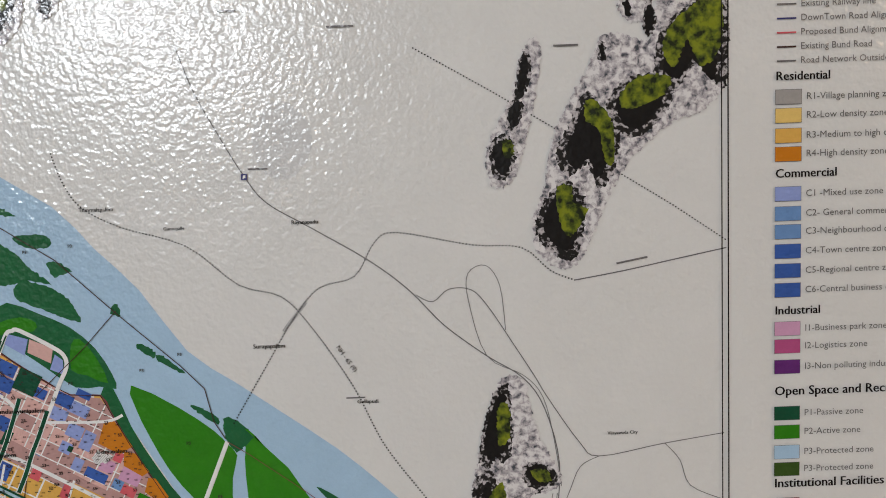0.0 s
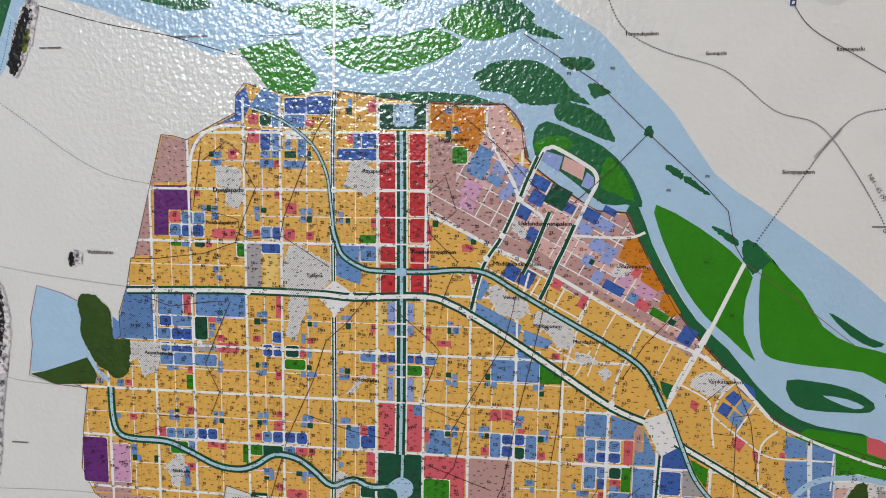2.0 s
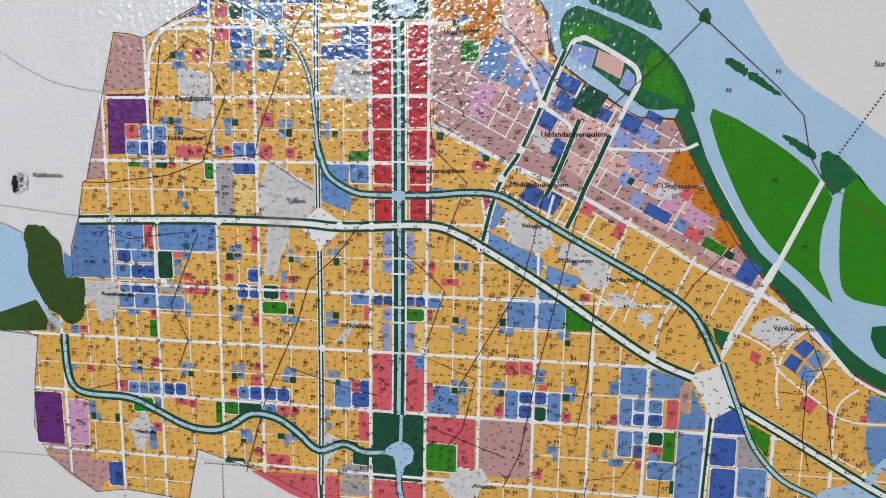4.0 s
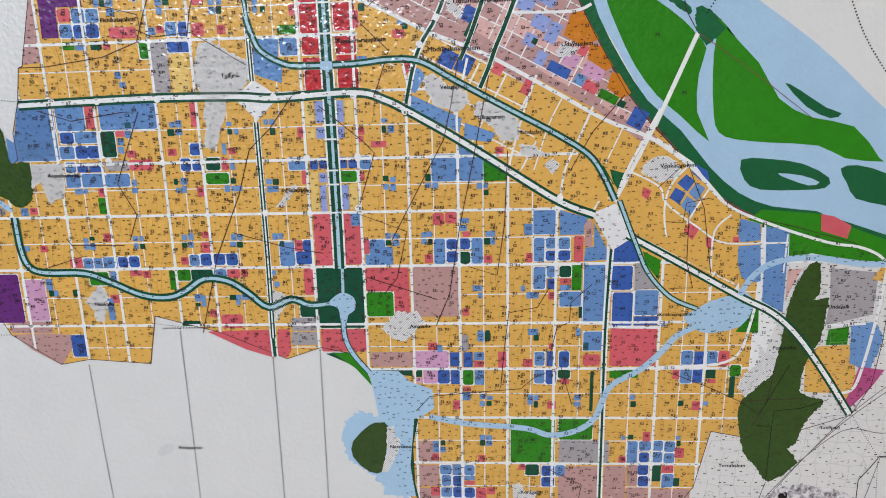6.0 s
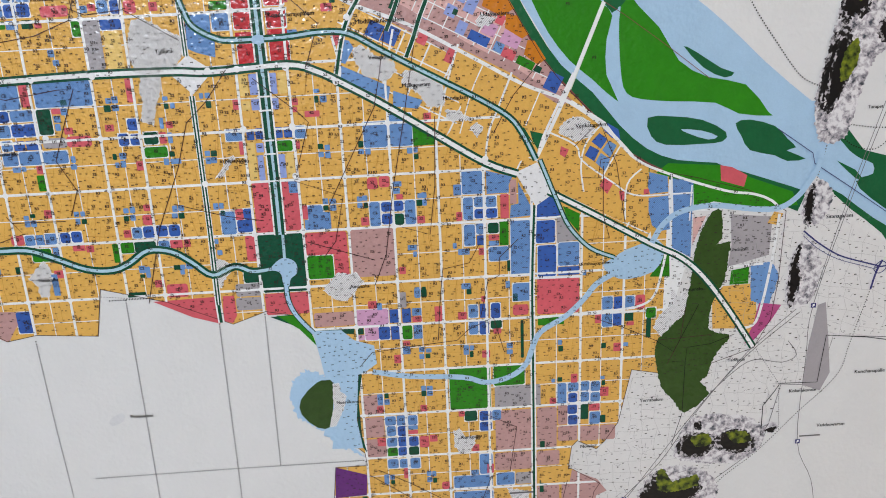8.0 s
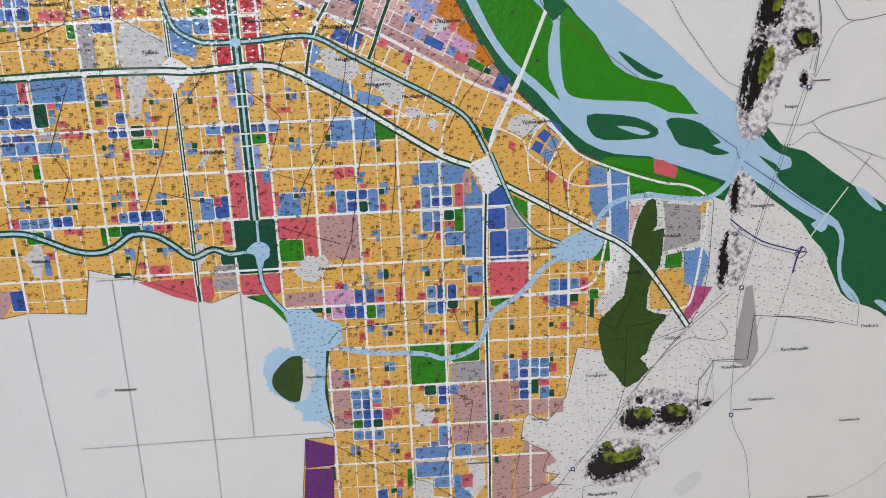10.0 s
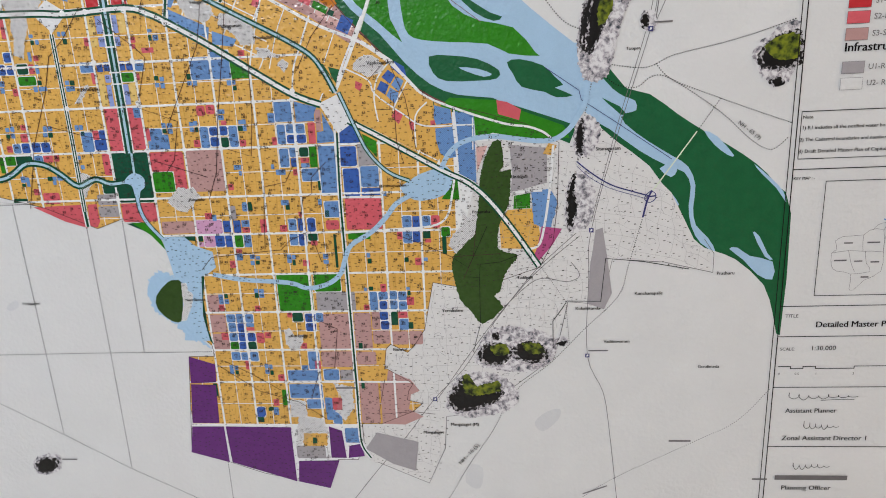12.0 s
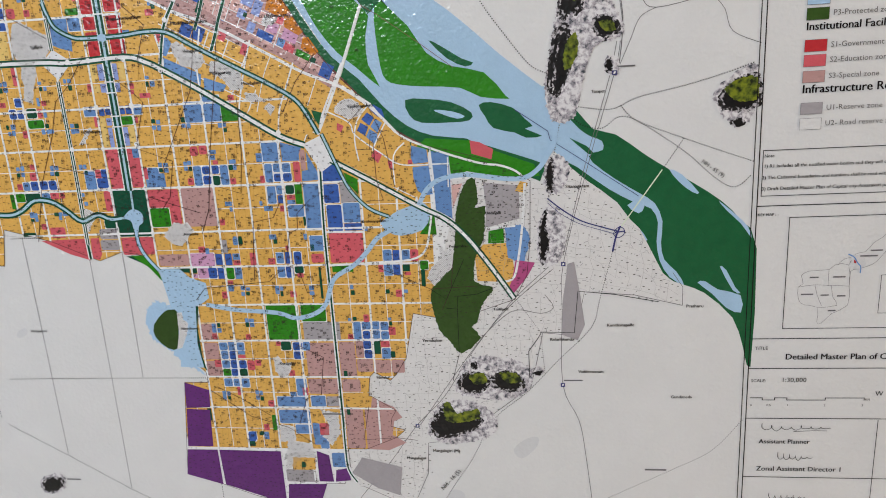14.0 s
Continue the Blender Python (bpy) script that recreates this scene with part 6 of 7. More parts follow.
def clip(ring, cell):
    """The part of a plan ring inside a convex cell, both counted anticlockwise."""
    out = list(ring)
    for i in range(len(cell)):
        (ax, az), (bx, bz) = cell[i], cell[(i + 1) % len(cell)]
        side = [(bx - ax) * (z - az) - (bz - az) * (x - ax) for x, z in out]
        kept = []
        for j in range(len(out)):
            k = (j + 1) % len(out)
            if side[j] >= 0:
                kept.append(out[j])
            if (side[j] >= 0) != (side[k] >= 0):
                f = side[j] / (side[j] - side[k])
                kept.append(tuple(p + (q - p) * f for p, q in zip(out[j], out[k])))
        out = kept
        if len(out) < 3:
            return []
    return out


def size_sign(ring):
    return sum(ring[i][0] * ring[(i + 1) % len(ring)][1] - ring[(i + 1) % len(ring)][0] * ring[i][1] for i in range(len(ring)))


def size_of(ring):
    return abs(sum(ring[i][0] * ring[(i + 1) % len(ring)][1] - ring[(i + 1) % len(ring)][0] * ring[i][1] for i in range(len(ring)))) / 2


def inside(p, ring):
    hit = False
    for (ax, az), (bx, bz) in zip(ring, ring[1:] + ring[:1]):
        if (az > p[1]) != (bz > p[1]) and p[0] < ax + (bx - ax) * (p[1] - az) / (bz - az):
            hit = not hit
    return hit


def quad(u0, v0, u1, v1, cut=0.0):
    """A block's outline with cut corners, in map millimetres."""
    if cut:
        c = min(cut, (u1 - u0) / 4, (v1 - v0) / 4)
        pts = [(u0 + c, v0), (u1 - c, v0), (u1, v0 + c), (u1, v1 - c), (u1 - c, v1), (u0 + c, v1), (u0, v1 - c), (u0, v0 + c)]
    else:
        pts = [(u0, v0), (u1, v0), (u1, v1), (u0, v1)]
    return [grid(*p) for p in pts]


def parcels(u0, v0, u1, v1, r):
    """Uneven field boundaries across one block: long slanted furrows, cut by short cross lines."""
    out, lean, w, h = [], r.uniform(-0.22, 0.30), u1 - u0, v1 - v0
    cuts = sorted(r.uniform(0.12, 0.88) for _ in range(r.randint(1, 3)))
    for s in cuts:
        bend = r.uniform(-0.08, 0.08)
        top = min(max(s + lean, 0.02), 0.98)
        pts = [(u0 + w * s, v0), (u0 + w * (s + (top - s) * 0.5 + bend), v0 + h * 0.5), (u0 + w * top, v1)]
        out += strips([grid(*p) for p in pts], r.uniform(0.16, 0.26))
    for s in [r.uniform(0.15, 0.85) for _ in range(r.randint(1, 3))]:
        a, b = sorted((r.choice((0.0, 0.0, r.random())), r.choice((1.0, 1.0, r.random()))))
        tip = min(max(s + r.uniform(-0.18, 0.12), 0.03), 0.97)
        if b - a > 0.25:
            out += strips([grid(u0 + w * a, v0 + h * s), grid(u0 + w * b, v0 + h * tip)], r.uniform(0.14, 0.24))
    return out


rng = random.Random(7)
plot_lines, made = [], 0
spare = []
for c0, c1 in zip(COLS, COLS[1:]):
    for r1, r0 in zip(ROWS, ROWS[1:]):
        du, dv = (c1 - c0) / 2, (r1 - r0) / 2
        for a in range(2):
            for b in range(2):
                west, south = c0 + a * du, r0 + b * dv
                lo_u, hi_u = west + (1.0 if a == 0 else 0.38), west + du - (0.38 if a == 0 else 1.0)
                lo_v, hi_v = south + (1.0 if b == 0 else 0.38), south + dv - (0.38 if b == 0 else 1.0)
                ring = clip(CITY, quad(lo_u, lo_v, hi_u, hi_v))
                if not ring or size_of(ring) < 4:
                    continue
                if made < 300:
                    fill("residential_block", "yellow", 5, [ring])
                    made += 1
                else:
                    spare.append(ring)
                if all(inside(grid(a1, b1), CITY) for a1 in (lo_u, hi_u) for b1 in (lo_v, hi_v)):
                    plot_lines += parcels(lo_u, lo_v, hi_u, hi_v, rng)
tagged(fill("residential_fabric", "yellow", 5, spare), kind="stuff")
tagged(fill("plot_pattern", "tone", 5.6, plot_lines), kind="stuff")

# the turned grid between the diagonal boulevard and the river
fill("turned_ground", "road", 5.8, [TURNED_GROUND])
along = Vector((math.cos(radians(TURN)), math.sin(radians(TURN))))
across = Vector((-along.y, along.x))
for i in range(-4, 14):
    for j in range(-10, 4):
        o = Vector(TURN_AT) + along * (i * 19.5) + across * (j * 14.5 - 3)
        cell = [tuple(o + along * x + across * y) for x, y in ((0.6, 0.5), (18.9, 0.5), (18.9, 14.0), (0.6, 14.0))]
        ring = clip(TURNED_GROUND[::-1] if size_sign(TURNED_GROUND) < 0 else TURNED_GROUND, cell)
        if ring and size_of(ring) > 5:
            fill("residential_block", "yellow", 6, [ring])

# the dense mixed quarter beside the river
fill("dense_ground", "road", 5.9, [DENSE_GROUND])
CLEAR.append(DENSE_GROUND)
SPECIAL = []
dense = DENSE_GROUND if size_sign(DENSE_GROUND) > 0 else DENSE_GROUND[::-1]
for i in range(-11, 15):
    for j in range(-3, 13):
        r = random.Random(i * 50 + j)
        o = Vector(TURN_AT) + along * (i * 12.4) + across * (j * 11.2)
        cell = [tuple(o + along * x + across * y) for x, y in ((0.4, 0.4), (12.0, 0.4), (12.0, 10.8), (0.4, 10.8))]
        ring = clip(dense, cell)
        if ring and size_of(ring) > 5:
            fill("dense_block", ("blush", "mauve")[r.random() < 0.55], 6, [ring])
            SPECIAL.append((sum(p[0] for p in ring) / len(ring), sum(p[1] for p in ring) / len(ring)))

# zones
KIND = {"blue": "commercial_block", "navy": "centre_block", "forest": "park_block", "pgreen": "park_block", "rose": "school_block", "mauve": "special_block",
        "grey": "reserve_block", "lilac": "mixed_use_block", "pale": "low_density_block", "orchid": "business_park_block", "red": "government_block",
        "village": "village_patch", "yellow": "residential_patch", "water": "pond_block", "purple": "industry_block", "blush": "special_block"}
for colour, cells in ZONES.items():
    for u0, v0, u1, v1 in cells:
        wide = min(u1 - u0, v1 - v0)
        if wide > 7 and colour not in ("pale", "yellow", "mauve", "village", "rose", "grey"):
            fill("street_rim", "road", 6.6, [quad(u0 - 0.6, v0 - 0.6, u1 + 0.6, v1 + 0.6, 0.5)])
        fill(KIND[colour], colour, (7 if (u1 - u0) > 25 else 7.6) if wide > 7 else 7.8, [quad(u0, v0, u1, v1, 1.3 if wide > 7 else 0.5)])
for colour, cells in TURNED.items():
    for x, z, w, h in cells:
        o = Vector((x, z))
        fill(KIND[colour], colour, 7.7, [[tuple(o + along * a * w / 2 + across * b * h / 2) for a, b in ((-1, -1), (1, -1), (1, 1), (-1, 1))]])

# the plan's outline
fill("plan_boundary", "brown", 8.8, strips(CITY + CITY[:1], 0.5))

# the main streets of the grid
EAST_END = [-570, -570, -570, -570, -483, -417, -412, -375, -352, -312, -322, -312, -302, -302, -483]
NORTH_END = [60, 40, 208, 262, 262, 262, 262, 262, 262, 105, 81, 57, 36, -2, -42, -47, -62]
for v, east in zip(ROWS[1:], EAST_END[1:]):
    for u0, u1 in zip(COLS, COLS[1:]):
        ring = clip(CITY, quad(u0, v - 0.95, min(u1, east), v + 0.95)) if u0 < east - 1 else []
        if ring and size_of(ring) > 2:
            fill("street", "road", 8.6, [ring])
for u, north in zip(COLS[1:-1], NORTH_END[1:]):
    for v1, v0 in zip(ROWS, ROWS[1:] + [-335]):
        ring = clip(CITY, quad(u - 0.95, v0, u + 0.95, min(v1, north))) if v0 < north - 1 else []
        if ring and size_of(ring) > 2:
            fill("street", "road", 8.6, [ring])
for u in COLS[1:-1]:
    for v in ROWS[1:-1]:
        x, z = grid(u, v)
        if inside((x, z), CITY) and v < NORTH_END[COLS.index(u)] + 2:
            fill("junction", "road", 8.7, [[(x + 2.3 * math.cos(a * math.pi / 4 + 0.39), z + 2.3 * math.sin(a * math.pi / 4 + 0.39)) for a in range(8)]])

# streets that cross the great avenue
for v in (215, 193.5, 173, 153, 92, 82, 60, 50, 29.5):
    fill("crossing", "road", 12.5, [quad(-593.5, v - 0.6, -584.5, v + 0.6)])

# round places where the boulevards meet the streets
NODES = [(-785, 115), (-752, 114), (-708, 114), (-637, 194), (-638, 154), (-625, 113), (-604, 113), (-569, 112), (-534, 100), (-498, 188), (-510, 161), (-522, 144), (-639, 31), (-571, 33), (-608, -10), (-570, -10), (-605, 70), (-569, 70), (-750, 72), (-428, 37)]
for x, z in NODES:
    fill("junction", "road", 13.5, [[(x + 2.4 * math.cos(a * math.pi / 6), z + 2.4 * math.sin(a * math.pi / 6)) for a in range(12)]])

# ---- parcel numbers, village lanes and small print ----
def flat_text(body, size, bold=0.0, align="CENTER"):
    """A line of type as flat vertices and faces, in millimetres."""
    data = bpy.data.curves.new("type", "FONT")
    data.body, data.size, data.align_x, data.offset, data.resolution_u = body, size, align, bold * size, 2
    ob = bpy.data.objects.new("type", data)
    me = bpy.data.meshes.new_from_object(ob)
    pts, faces = [(v.co.x, v.co.y) for v in me.vertices], [tuple(p.vertices) for p in me.polygons]
    bpy.data.objects.remove(ob)
    bpy.data.meshes.remove(me)
    bpy.data.curves.remove(data)
    return pts, faces


def lettering(body, x, z, size, turn=0.0, colour="black", bold=0.0, align="CENTER", name="lettering"):
    """One line of print; bold type is struck twice, side by side."""
    pts, faces = flat_text(body, size, 0.0, align)
    c, s, y = math.cos(radians(turn)), math.sin(radians(turn)), level(17)
    verts, polys = [], []
    for k, shift in enumerate((-0.6, 0.6) if bold else (0.0,)):
        base, dx = len(verts), shift * bold * size
        verts += [((x + (a + dx) * c - b * s) / 1000, y - 0.0000006 * k, (z + (a + dx) * s + b * c) / 1000) for a, b in pts]
        polys += [tuple(base + i for i in f) for f in faces]
    return link(name, verts, polys, INKS[colour], sheet)


def word_bar(x, z, w, h, turn=0.0, colour="black"):
    c, s = math.cos(radians(turn)), math.sin(radians(turn))
    ring = [(x + a * w / 2 * c - b * h / 2 * s, z + a * w / 2 * s + b * h / 2 * c) for a, b in ((-1, -1), (1, -1), (1, 1), (-1, 1))]
    fill("word_bar", colour, 17, [ring])


def rule(colour, x0, z0, x1, z1, width):
    fill("rule", colour, 16.5, strips([(x0, z0), (x1, z1)], width * 1.5))


def station(x, z):
    fill("station_square", "indigo", 16, [[(x - 2, z - 2), (x + 2, z - 2), (x + 2, z + 2), (x - 2, z + 2)]])
    fill("station_sign", "road", 16.4, [[(x - 1, z - 1.2), (x + 0.9, z - 0.6), (x + 1, z + 1.2), (x - 0.6, z + 1)]])


def legend_row(body, colour, z):
    x0, x1, xt = SWATCH
    fill("legend_edge", "faint", 15.5, [[(x0 - 0.25, z - 4.85), (x1 + 0.25, z - 4.85), (x1 + 0.25, z + 4.85), (x0 - 0.25, z + 4.85)]])
    fill("legend_swatch", colour, 16, [[(x0, z - 4.6), (x1, z - 4.6), (x1, z + 4.6), (x0, z + 4.6)]])
    lettering(body, xt, z - 1.9, 6.3, colour="soft", align="LEFT")


def many(name, colour, layer, items):
    """Copies of flat glyphs, each (points, faces, x, z), joined into one printed layer."""
    verts, faces, y = [], [], level(layer)
    for pts, polys, x, z in items:
        base = len(verts)
        verts += [((x + a) / 1000, y, (z + b) / 1000) for a, b in pts]
        faces += [tuple(base + i for i in p) for p in polys]
    return tagged(link(name, verts, faces, INKS[colour], sheet), kind="stuff")


rng = random.Random(11)
CODES = {c: flat_text(c, 3.0, 0.02) for c in ("R3", "S2", "R1", "C1", "C2", "C3", "C4", "S1", "S3", "P2", "P3", "I3", "U1", "I1")}
codes, schools, dashes = [], [], []
bounds = [min(p[0] for p in CITY), min(p[1] for p in CITY), max(p[0] for p in CITY), max(p[1] for p in CITY)]
x = bounds[0]
while x < bounds[2]:
    z = bounds[1]
    while z < bounds[3]:
        px, pz = x + rng.uniform(-2.0, 2.0), z + rng.uniform(-1.9, 1.9)
        if inside((px, pz), CITY):
            # a parcel number: two or three tiny strokes in a row
            lean = rng.choice((0, 0, 0.12, -0.1))
            for k in range(rng.randint(2, 3)):
                w, h, dx = 0.22, rng.uniform(0.30, 0.46), (k - 1) * 0.68
                dashes.append(([(dx - w, -h + lean * dx), (dx + w, -h + lean * dx), (dx + w, h + lean * dx), (dx - w, h + lean * dx)], [(0, 1, 2, 3)], px, pz))
            if rng.random() < 0.20 and not any(inside((px, pz), ring) for ring in CLEAR):
                (schools if rng.random() < 0.4 else codes).append((*CODES["S2" if rng.random() < 0.4 else "R3"], px + 1.2, pz + 1.2))
        z += 5.4
    x += 5.2
many("parcel_dash", "mark", 15.2, dashes)
many("parcel_code", "mark", 15.3, codes + schools)
for colour, code in (("blue", "C2"), ("navy", "C4"), ("rose", "S2"), ("mauve", "S3"), ("red", "S1"), ("lilac", "C1"), ("grey", "U1"), ("pgreen", "P2"), ("orchid", "I1")):
    spots = []
    for u0, v0, u1, v1 in ZONES[colour]:
        if min(u1 - u0, v1 - v0) > 4:
            spots.append((*CODES[code], *grid((u0 + u1) / 2, (v0 + v1) / 2)))
    many("zone_code", "mark", 15.4, spots)


def slant(ring, pitch, width):
    """Diagonal hatch strokes that stay inside a plan ring."""
    lo_x, hi_x, lo_z, hi_z = min(p[0] for p in ring), max(p[0] for p in ring), min(p[1] for p in ring), max(p[1] for p in ring)
    out, c = [], lo_x - (hi_z - lo_z)
    while c < hi_x:
        run = last = None
        for i in range(int((hi_z - lo_z) / 0.7) + 2):
            p = (c + i * 0.7, lo_z + i * 0.7)
            if inside(p, ring):
                run, last = run or p, p
            elif run:
                out += strips([run, last], width) if last != run else []
                run = None
        c += pitch
    return out


many("special_code", "mark", 15.4, [(*CODES["S3"], x - 1, z) for x, z in SPECIAL[::2]])
many("water_code", "mark", 15.4, [(*CODES["P3"], x, z) for x, z in [(-393, 194), (-367, 204), (-365, 143), (-346, 105), (-441, 187), (-489, 330), (-464, 276), (-434, 279)]])


def scribble(ring, count, seed, step=2.6, cross=0.0):
    """Short crooked lane strokes inside a plan ring."""
    r, out = random.Random(seed), []
    lo_x, hi_x, lo_z, hi_z = min(p[0] for p in ring), max(p[0] for p in ring), min(p[1] for p in ring), max(p[1] for p in ring)
    tries = 0
    while len(out) < count and tries < count * 8:
        tries += 1
        p = (r.uniform(lo_x, hi_x), r.uniform(lo_z, hi_z))
        if not inside(p, ring):
            continue
        heading, pts = r.choice((0.1, 1.6, 0.9, 2.4)) + r.uniform(-0.3, 0.3), [p]
        for _ in range(r.randint(1, 3)):
            heading += r.uniform(-0.8, 0.8)
            p = (p[0] + math.cos(heading) * r.uniform(0.4, 1) * step, p[1] + math.sin(heading) * r.uniform(0.4, 1) * step)
            if not inside(p, ring):
                break
            pts.append(p)
        if len(pts) > 1:
            out.append(strips(pts, r.uniform(0.10, 0.26)))
    return [q for s in out for q in s]


for k, ring in enumerate(VILLAGES):
    tagged(fill("village_hatch", "plotline", 14.9, slant(ring, 1.8, 0.27)), kind="stuff")
    s = size_of(ring)
    tagged(fill("village_lane_pattern", "soft", 15, scribble(ring, int(min(26, s * 0.03)), 900 + k, 1.6)), kind="stuff")

# the old town's fields: dashes and fanned plot lines
FIELDS = RINGS["village_ground"]
marks, cells, links = [], {}, []
for i in range(-2, 34):
    for j in range(-4, 42):
        r = random.Random(7000 + i * 61 + j)
        # rows of plots that swing round towards the river
        x, z = -420 + i * 11.5 + r.uniform(-2.6, 2.6), -372 + j * 10.0 + r.uniform(-2.2, 2.2)
        z -= 0.0011 * (x + 250) ** 2 * (1 if x > -250 else 0)
        cells[i, j] = (x, z)
        if inside((x + 4, z + 4), FIELDS):
            for dx, dz in ((4, 4), (9, 1.5)):
                w, h = r.uniform(0.6, 1.0), r.uniform(0.24, 0.40)
                marks.append(([(-w, -h), (w, -h), (w, h), (-w, h)], [(0, 1, 2, 3)], x + dx, z + dz + r.uniform(-1, 1)))
for (i, j), p in cells.items():
    for q in (cells.get((i + 1, j)), cells.get((i, j + 1))):
        if q and inside(p, FIELDS) and inside(q, FIELDS) and random.Random(i * 97 + j * 13 + int(q[0])).random() < 0.86:
            links += strips([p, q], 0.17)
many("field_dash", "mark", 7.2, marks)
tagged(fill("field_pattern", "plotline", 7.1, links), kind="stuff")
tagged(fill("town_lane_pattern", "faint", 7.3, scribble(FIELDS, 420, 77, 3.0)), kind="stuff")

# hatching over the general commercial zones
hatch = []
for u0, v0, u1, v1 in ZONES["blue"]:
    if (u1 - u0) * (v1 - v0) < 40:
        continue
    lot, c = quad(u0, v0, u1, v1), u0 - (v1 - v0)
    while c < u1:
        stroke = [grid(c, v0), grid(c + 0.42, v0), grid(c + 0.42 + (v1 - v0), v1), grid(c + (v1 - v0), v1)]
        ring = clip(lot, stroke)
        if ring:
            hatch.append(ring)
        c += 1.7
for ring in GROUNDS:
    hatch += slant(ring, 1.7, 0.32)
tagged(fill("zone_hatch", "hatch", 8.55, hatch), kind="stuff")

# ---- lettering ----
lettering("Dondapadu", -721, 192, 5.4, bold=0.03)
lettering("Pichikalapalem", -728, 167, 4.26, bold=0.03)
lettering("Tulluru", -654, 127, 4.26, bold=0.03)
lettering("Rayapudi", -607, 207, 4.26, bold=0.03)
lettering("Lingayapalem", -546, 230, 4.27, bold=0.03)
lettering("Kondamarajupalem", -561, 147, 4.26, bold=0.03)
lettering("Velagapudi", -500, 114, 4.27, bold=0.03)
lettering("Malkapuram", -476, 93, 4.26, bold=0.03)
lettering("Mandadam", -448, 82, 4.27, bold=0.03)
lettering("Udayapalem", -417, 139, 4.27, bold=0.03)
lettering("Venkatapalem", -348, 56, 4.27, bold=0.03)
lettering("Nelapadu", -614, 46, 4.26, bold=0.03)
lettering("Krishnayapalem", -345, -52, 3.73, bold=0.03)
lettering("Ainavolu", -531, -59, 4.27, bold=0.03)
lettering("Surayapalem", -307, 207, 4.27, bold=0.03)
lettering("Guntupalle", -365, 288, 3.18, bold=0.03)
lettering("Tummalapalem", -415, 302, 3.73, bold=0.03)
lettering("Rayanapadu", -279, 289, 3.73, bold=0.03)
lettering("Vaddamanu", -831, 142, 4.73, bold=0.03)
lettering("Gollapudi", -243, 167, 3.73, bold=0.03)
lettering("Nekkallu", -771, -38, 4.26, bold=0.03)
lettering("Kuragallu", -450, -199, 4.38, bold=0.03)
lettering("Undavalli", -232, -48, 3.98, bold=0.03)
lettering("Tadepalli", -229, -143, 3.98, bold=0.03)
lettering("Kolanukonda", -172, -175, 4.23, bold=0.03)
lettering("Kunchanapalle", -117, -161, 4.38, bold=0.03)
lettering("Prathuru", -50, -143, 4.38, bold=0.03)
lettering("Vaddeswaram", -145, -209, 4.23, bold=0.03)
lettering("Gundimeda", -60, -236, 4.23, bold=0.03)
lettering("Mangalagiri (M)", -292, -298, 4.58, bold=0.03)
lettering("Tarapet", -136, 57, 3.59, bold=0.03)
lettering("Vijayawada City", -72, 139, 3.18, bold=0.03)
lettering("Penumaka", -267, -79, 3.98, bold=0.03)
lettering("Yerrabalem", -298, -175, 4.23, bold=0.03)
lettering("Mangalagiri", -324, -307, 4.58, bold=0.03)
lettering("Neerukonda", -549, -159, 3.98, bold=0.03)
lettering("Nowlur", -351, -215, 4.38, bold=0.03)
lettering("NH - 65 (9)", -257, 197, 4.38, turn=-57)
lettering("NH - 65 (9)", -39, -15, 5.00, turn=-38)
lettering("NH - 16 (5)", -288, -332, 6.32, turn=49)
word_bar(-862, 303, 18.4, 1.12, colour="faint")
lettering("Uddandarayunipalem", -479, 169, 4.6, bold=0.03)
lettering("Modugulankapalem", -499, 139, 4.6, bold=0.03)
word_bar(-83, -315, 20.8, 1.82, colour="faint")
word_bar(-162, -217, 18.0, 1.26, colour="faint")
lettering("Sitanagaram", -155, -26, 4.4, bold=0.03)
word_bar(-409, -255, 20.4, 1.68, colour="faint")
word_bar(-915, -20, 15.0, 1.40, colour="faint")
word_bar(-164, -372, 26.0, 1.36, turn=22, colour="faint")
word_bar(-105, 398, 16.1, 1.22, colour="faint")
word_bar(-64, 257, 21.0, 1.22, turn=10, colour="faint")
word_bar(-322, 427, 11.9, 0.98, colour="faint")
word_bar(-308, 326, 12.6, 0.98, colour="faint")
word_bar(-5, -358, 14.3, 1.82, colour="faint")
word_bar(-250, 415, 17.5, 1.22, colour="faint")
word_bar(-720, -339, 16.8, 1.47, colour="faint")
word_bar(-112, 78, 14.4, 1.26, colour="faint")
word_bar(-746, 309, 27.0, 1.26, colour="faint")
lettering("Ananthavaram", -785, 61, 4.3, bold=0.03)
word_bar(-251, 171, 12.6, 0.98, colour="faint")
lettering("Pedaparimi", -720, -160, 4.20, bold=0.03)
station(-169, -98)
station(-172, -222)
station(-320, -268)
station(-317, 321)
station(-122, 73)

lettering("Sakhamuru", -625, -35, 4.0, bold=0.03)
# the legend beside the map
SWATCH = (31, 48, 51)
legend_row("R1-Village planning zone", "plotline", 360)
legend_row("R2-Low density zone", "pale", 348)
legend_row("R3-Medium to high density zone", "yellow", 335)
legend_row("R4-High density zone", "orange", 323)
legend_row("C1 -Mixed use zone", "lilac", 297)
legend_row("C2- General commercial zone", "blue", 284)
legend_row("C3-Neighbourhood centre zone", "blue", 272)
legend_row("C4-Town centre zone", "navy", 259)
legend_row("C5-Regional centre zone", "navy", 246)
legend_row("C6-Central business district", "navy", 233)
legend_row("I1-Business park zone", "orchid", 207)
legend_row("I2-Logistics zone", "magenta", 195)
legend_row("I3-Non polluting industry zone", "purple", 181)
legend_row("P1-Passive zone", "forest", 149)
legend_row("P2-Active zone", "pgreen", 136)
legend_row("P3-Protected zone", "water", 122)
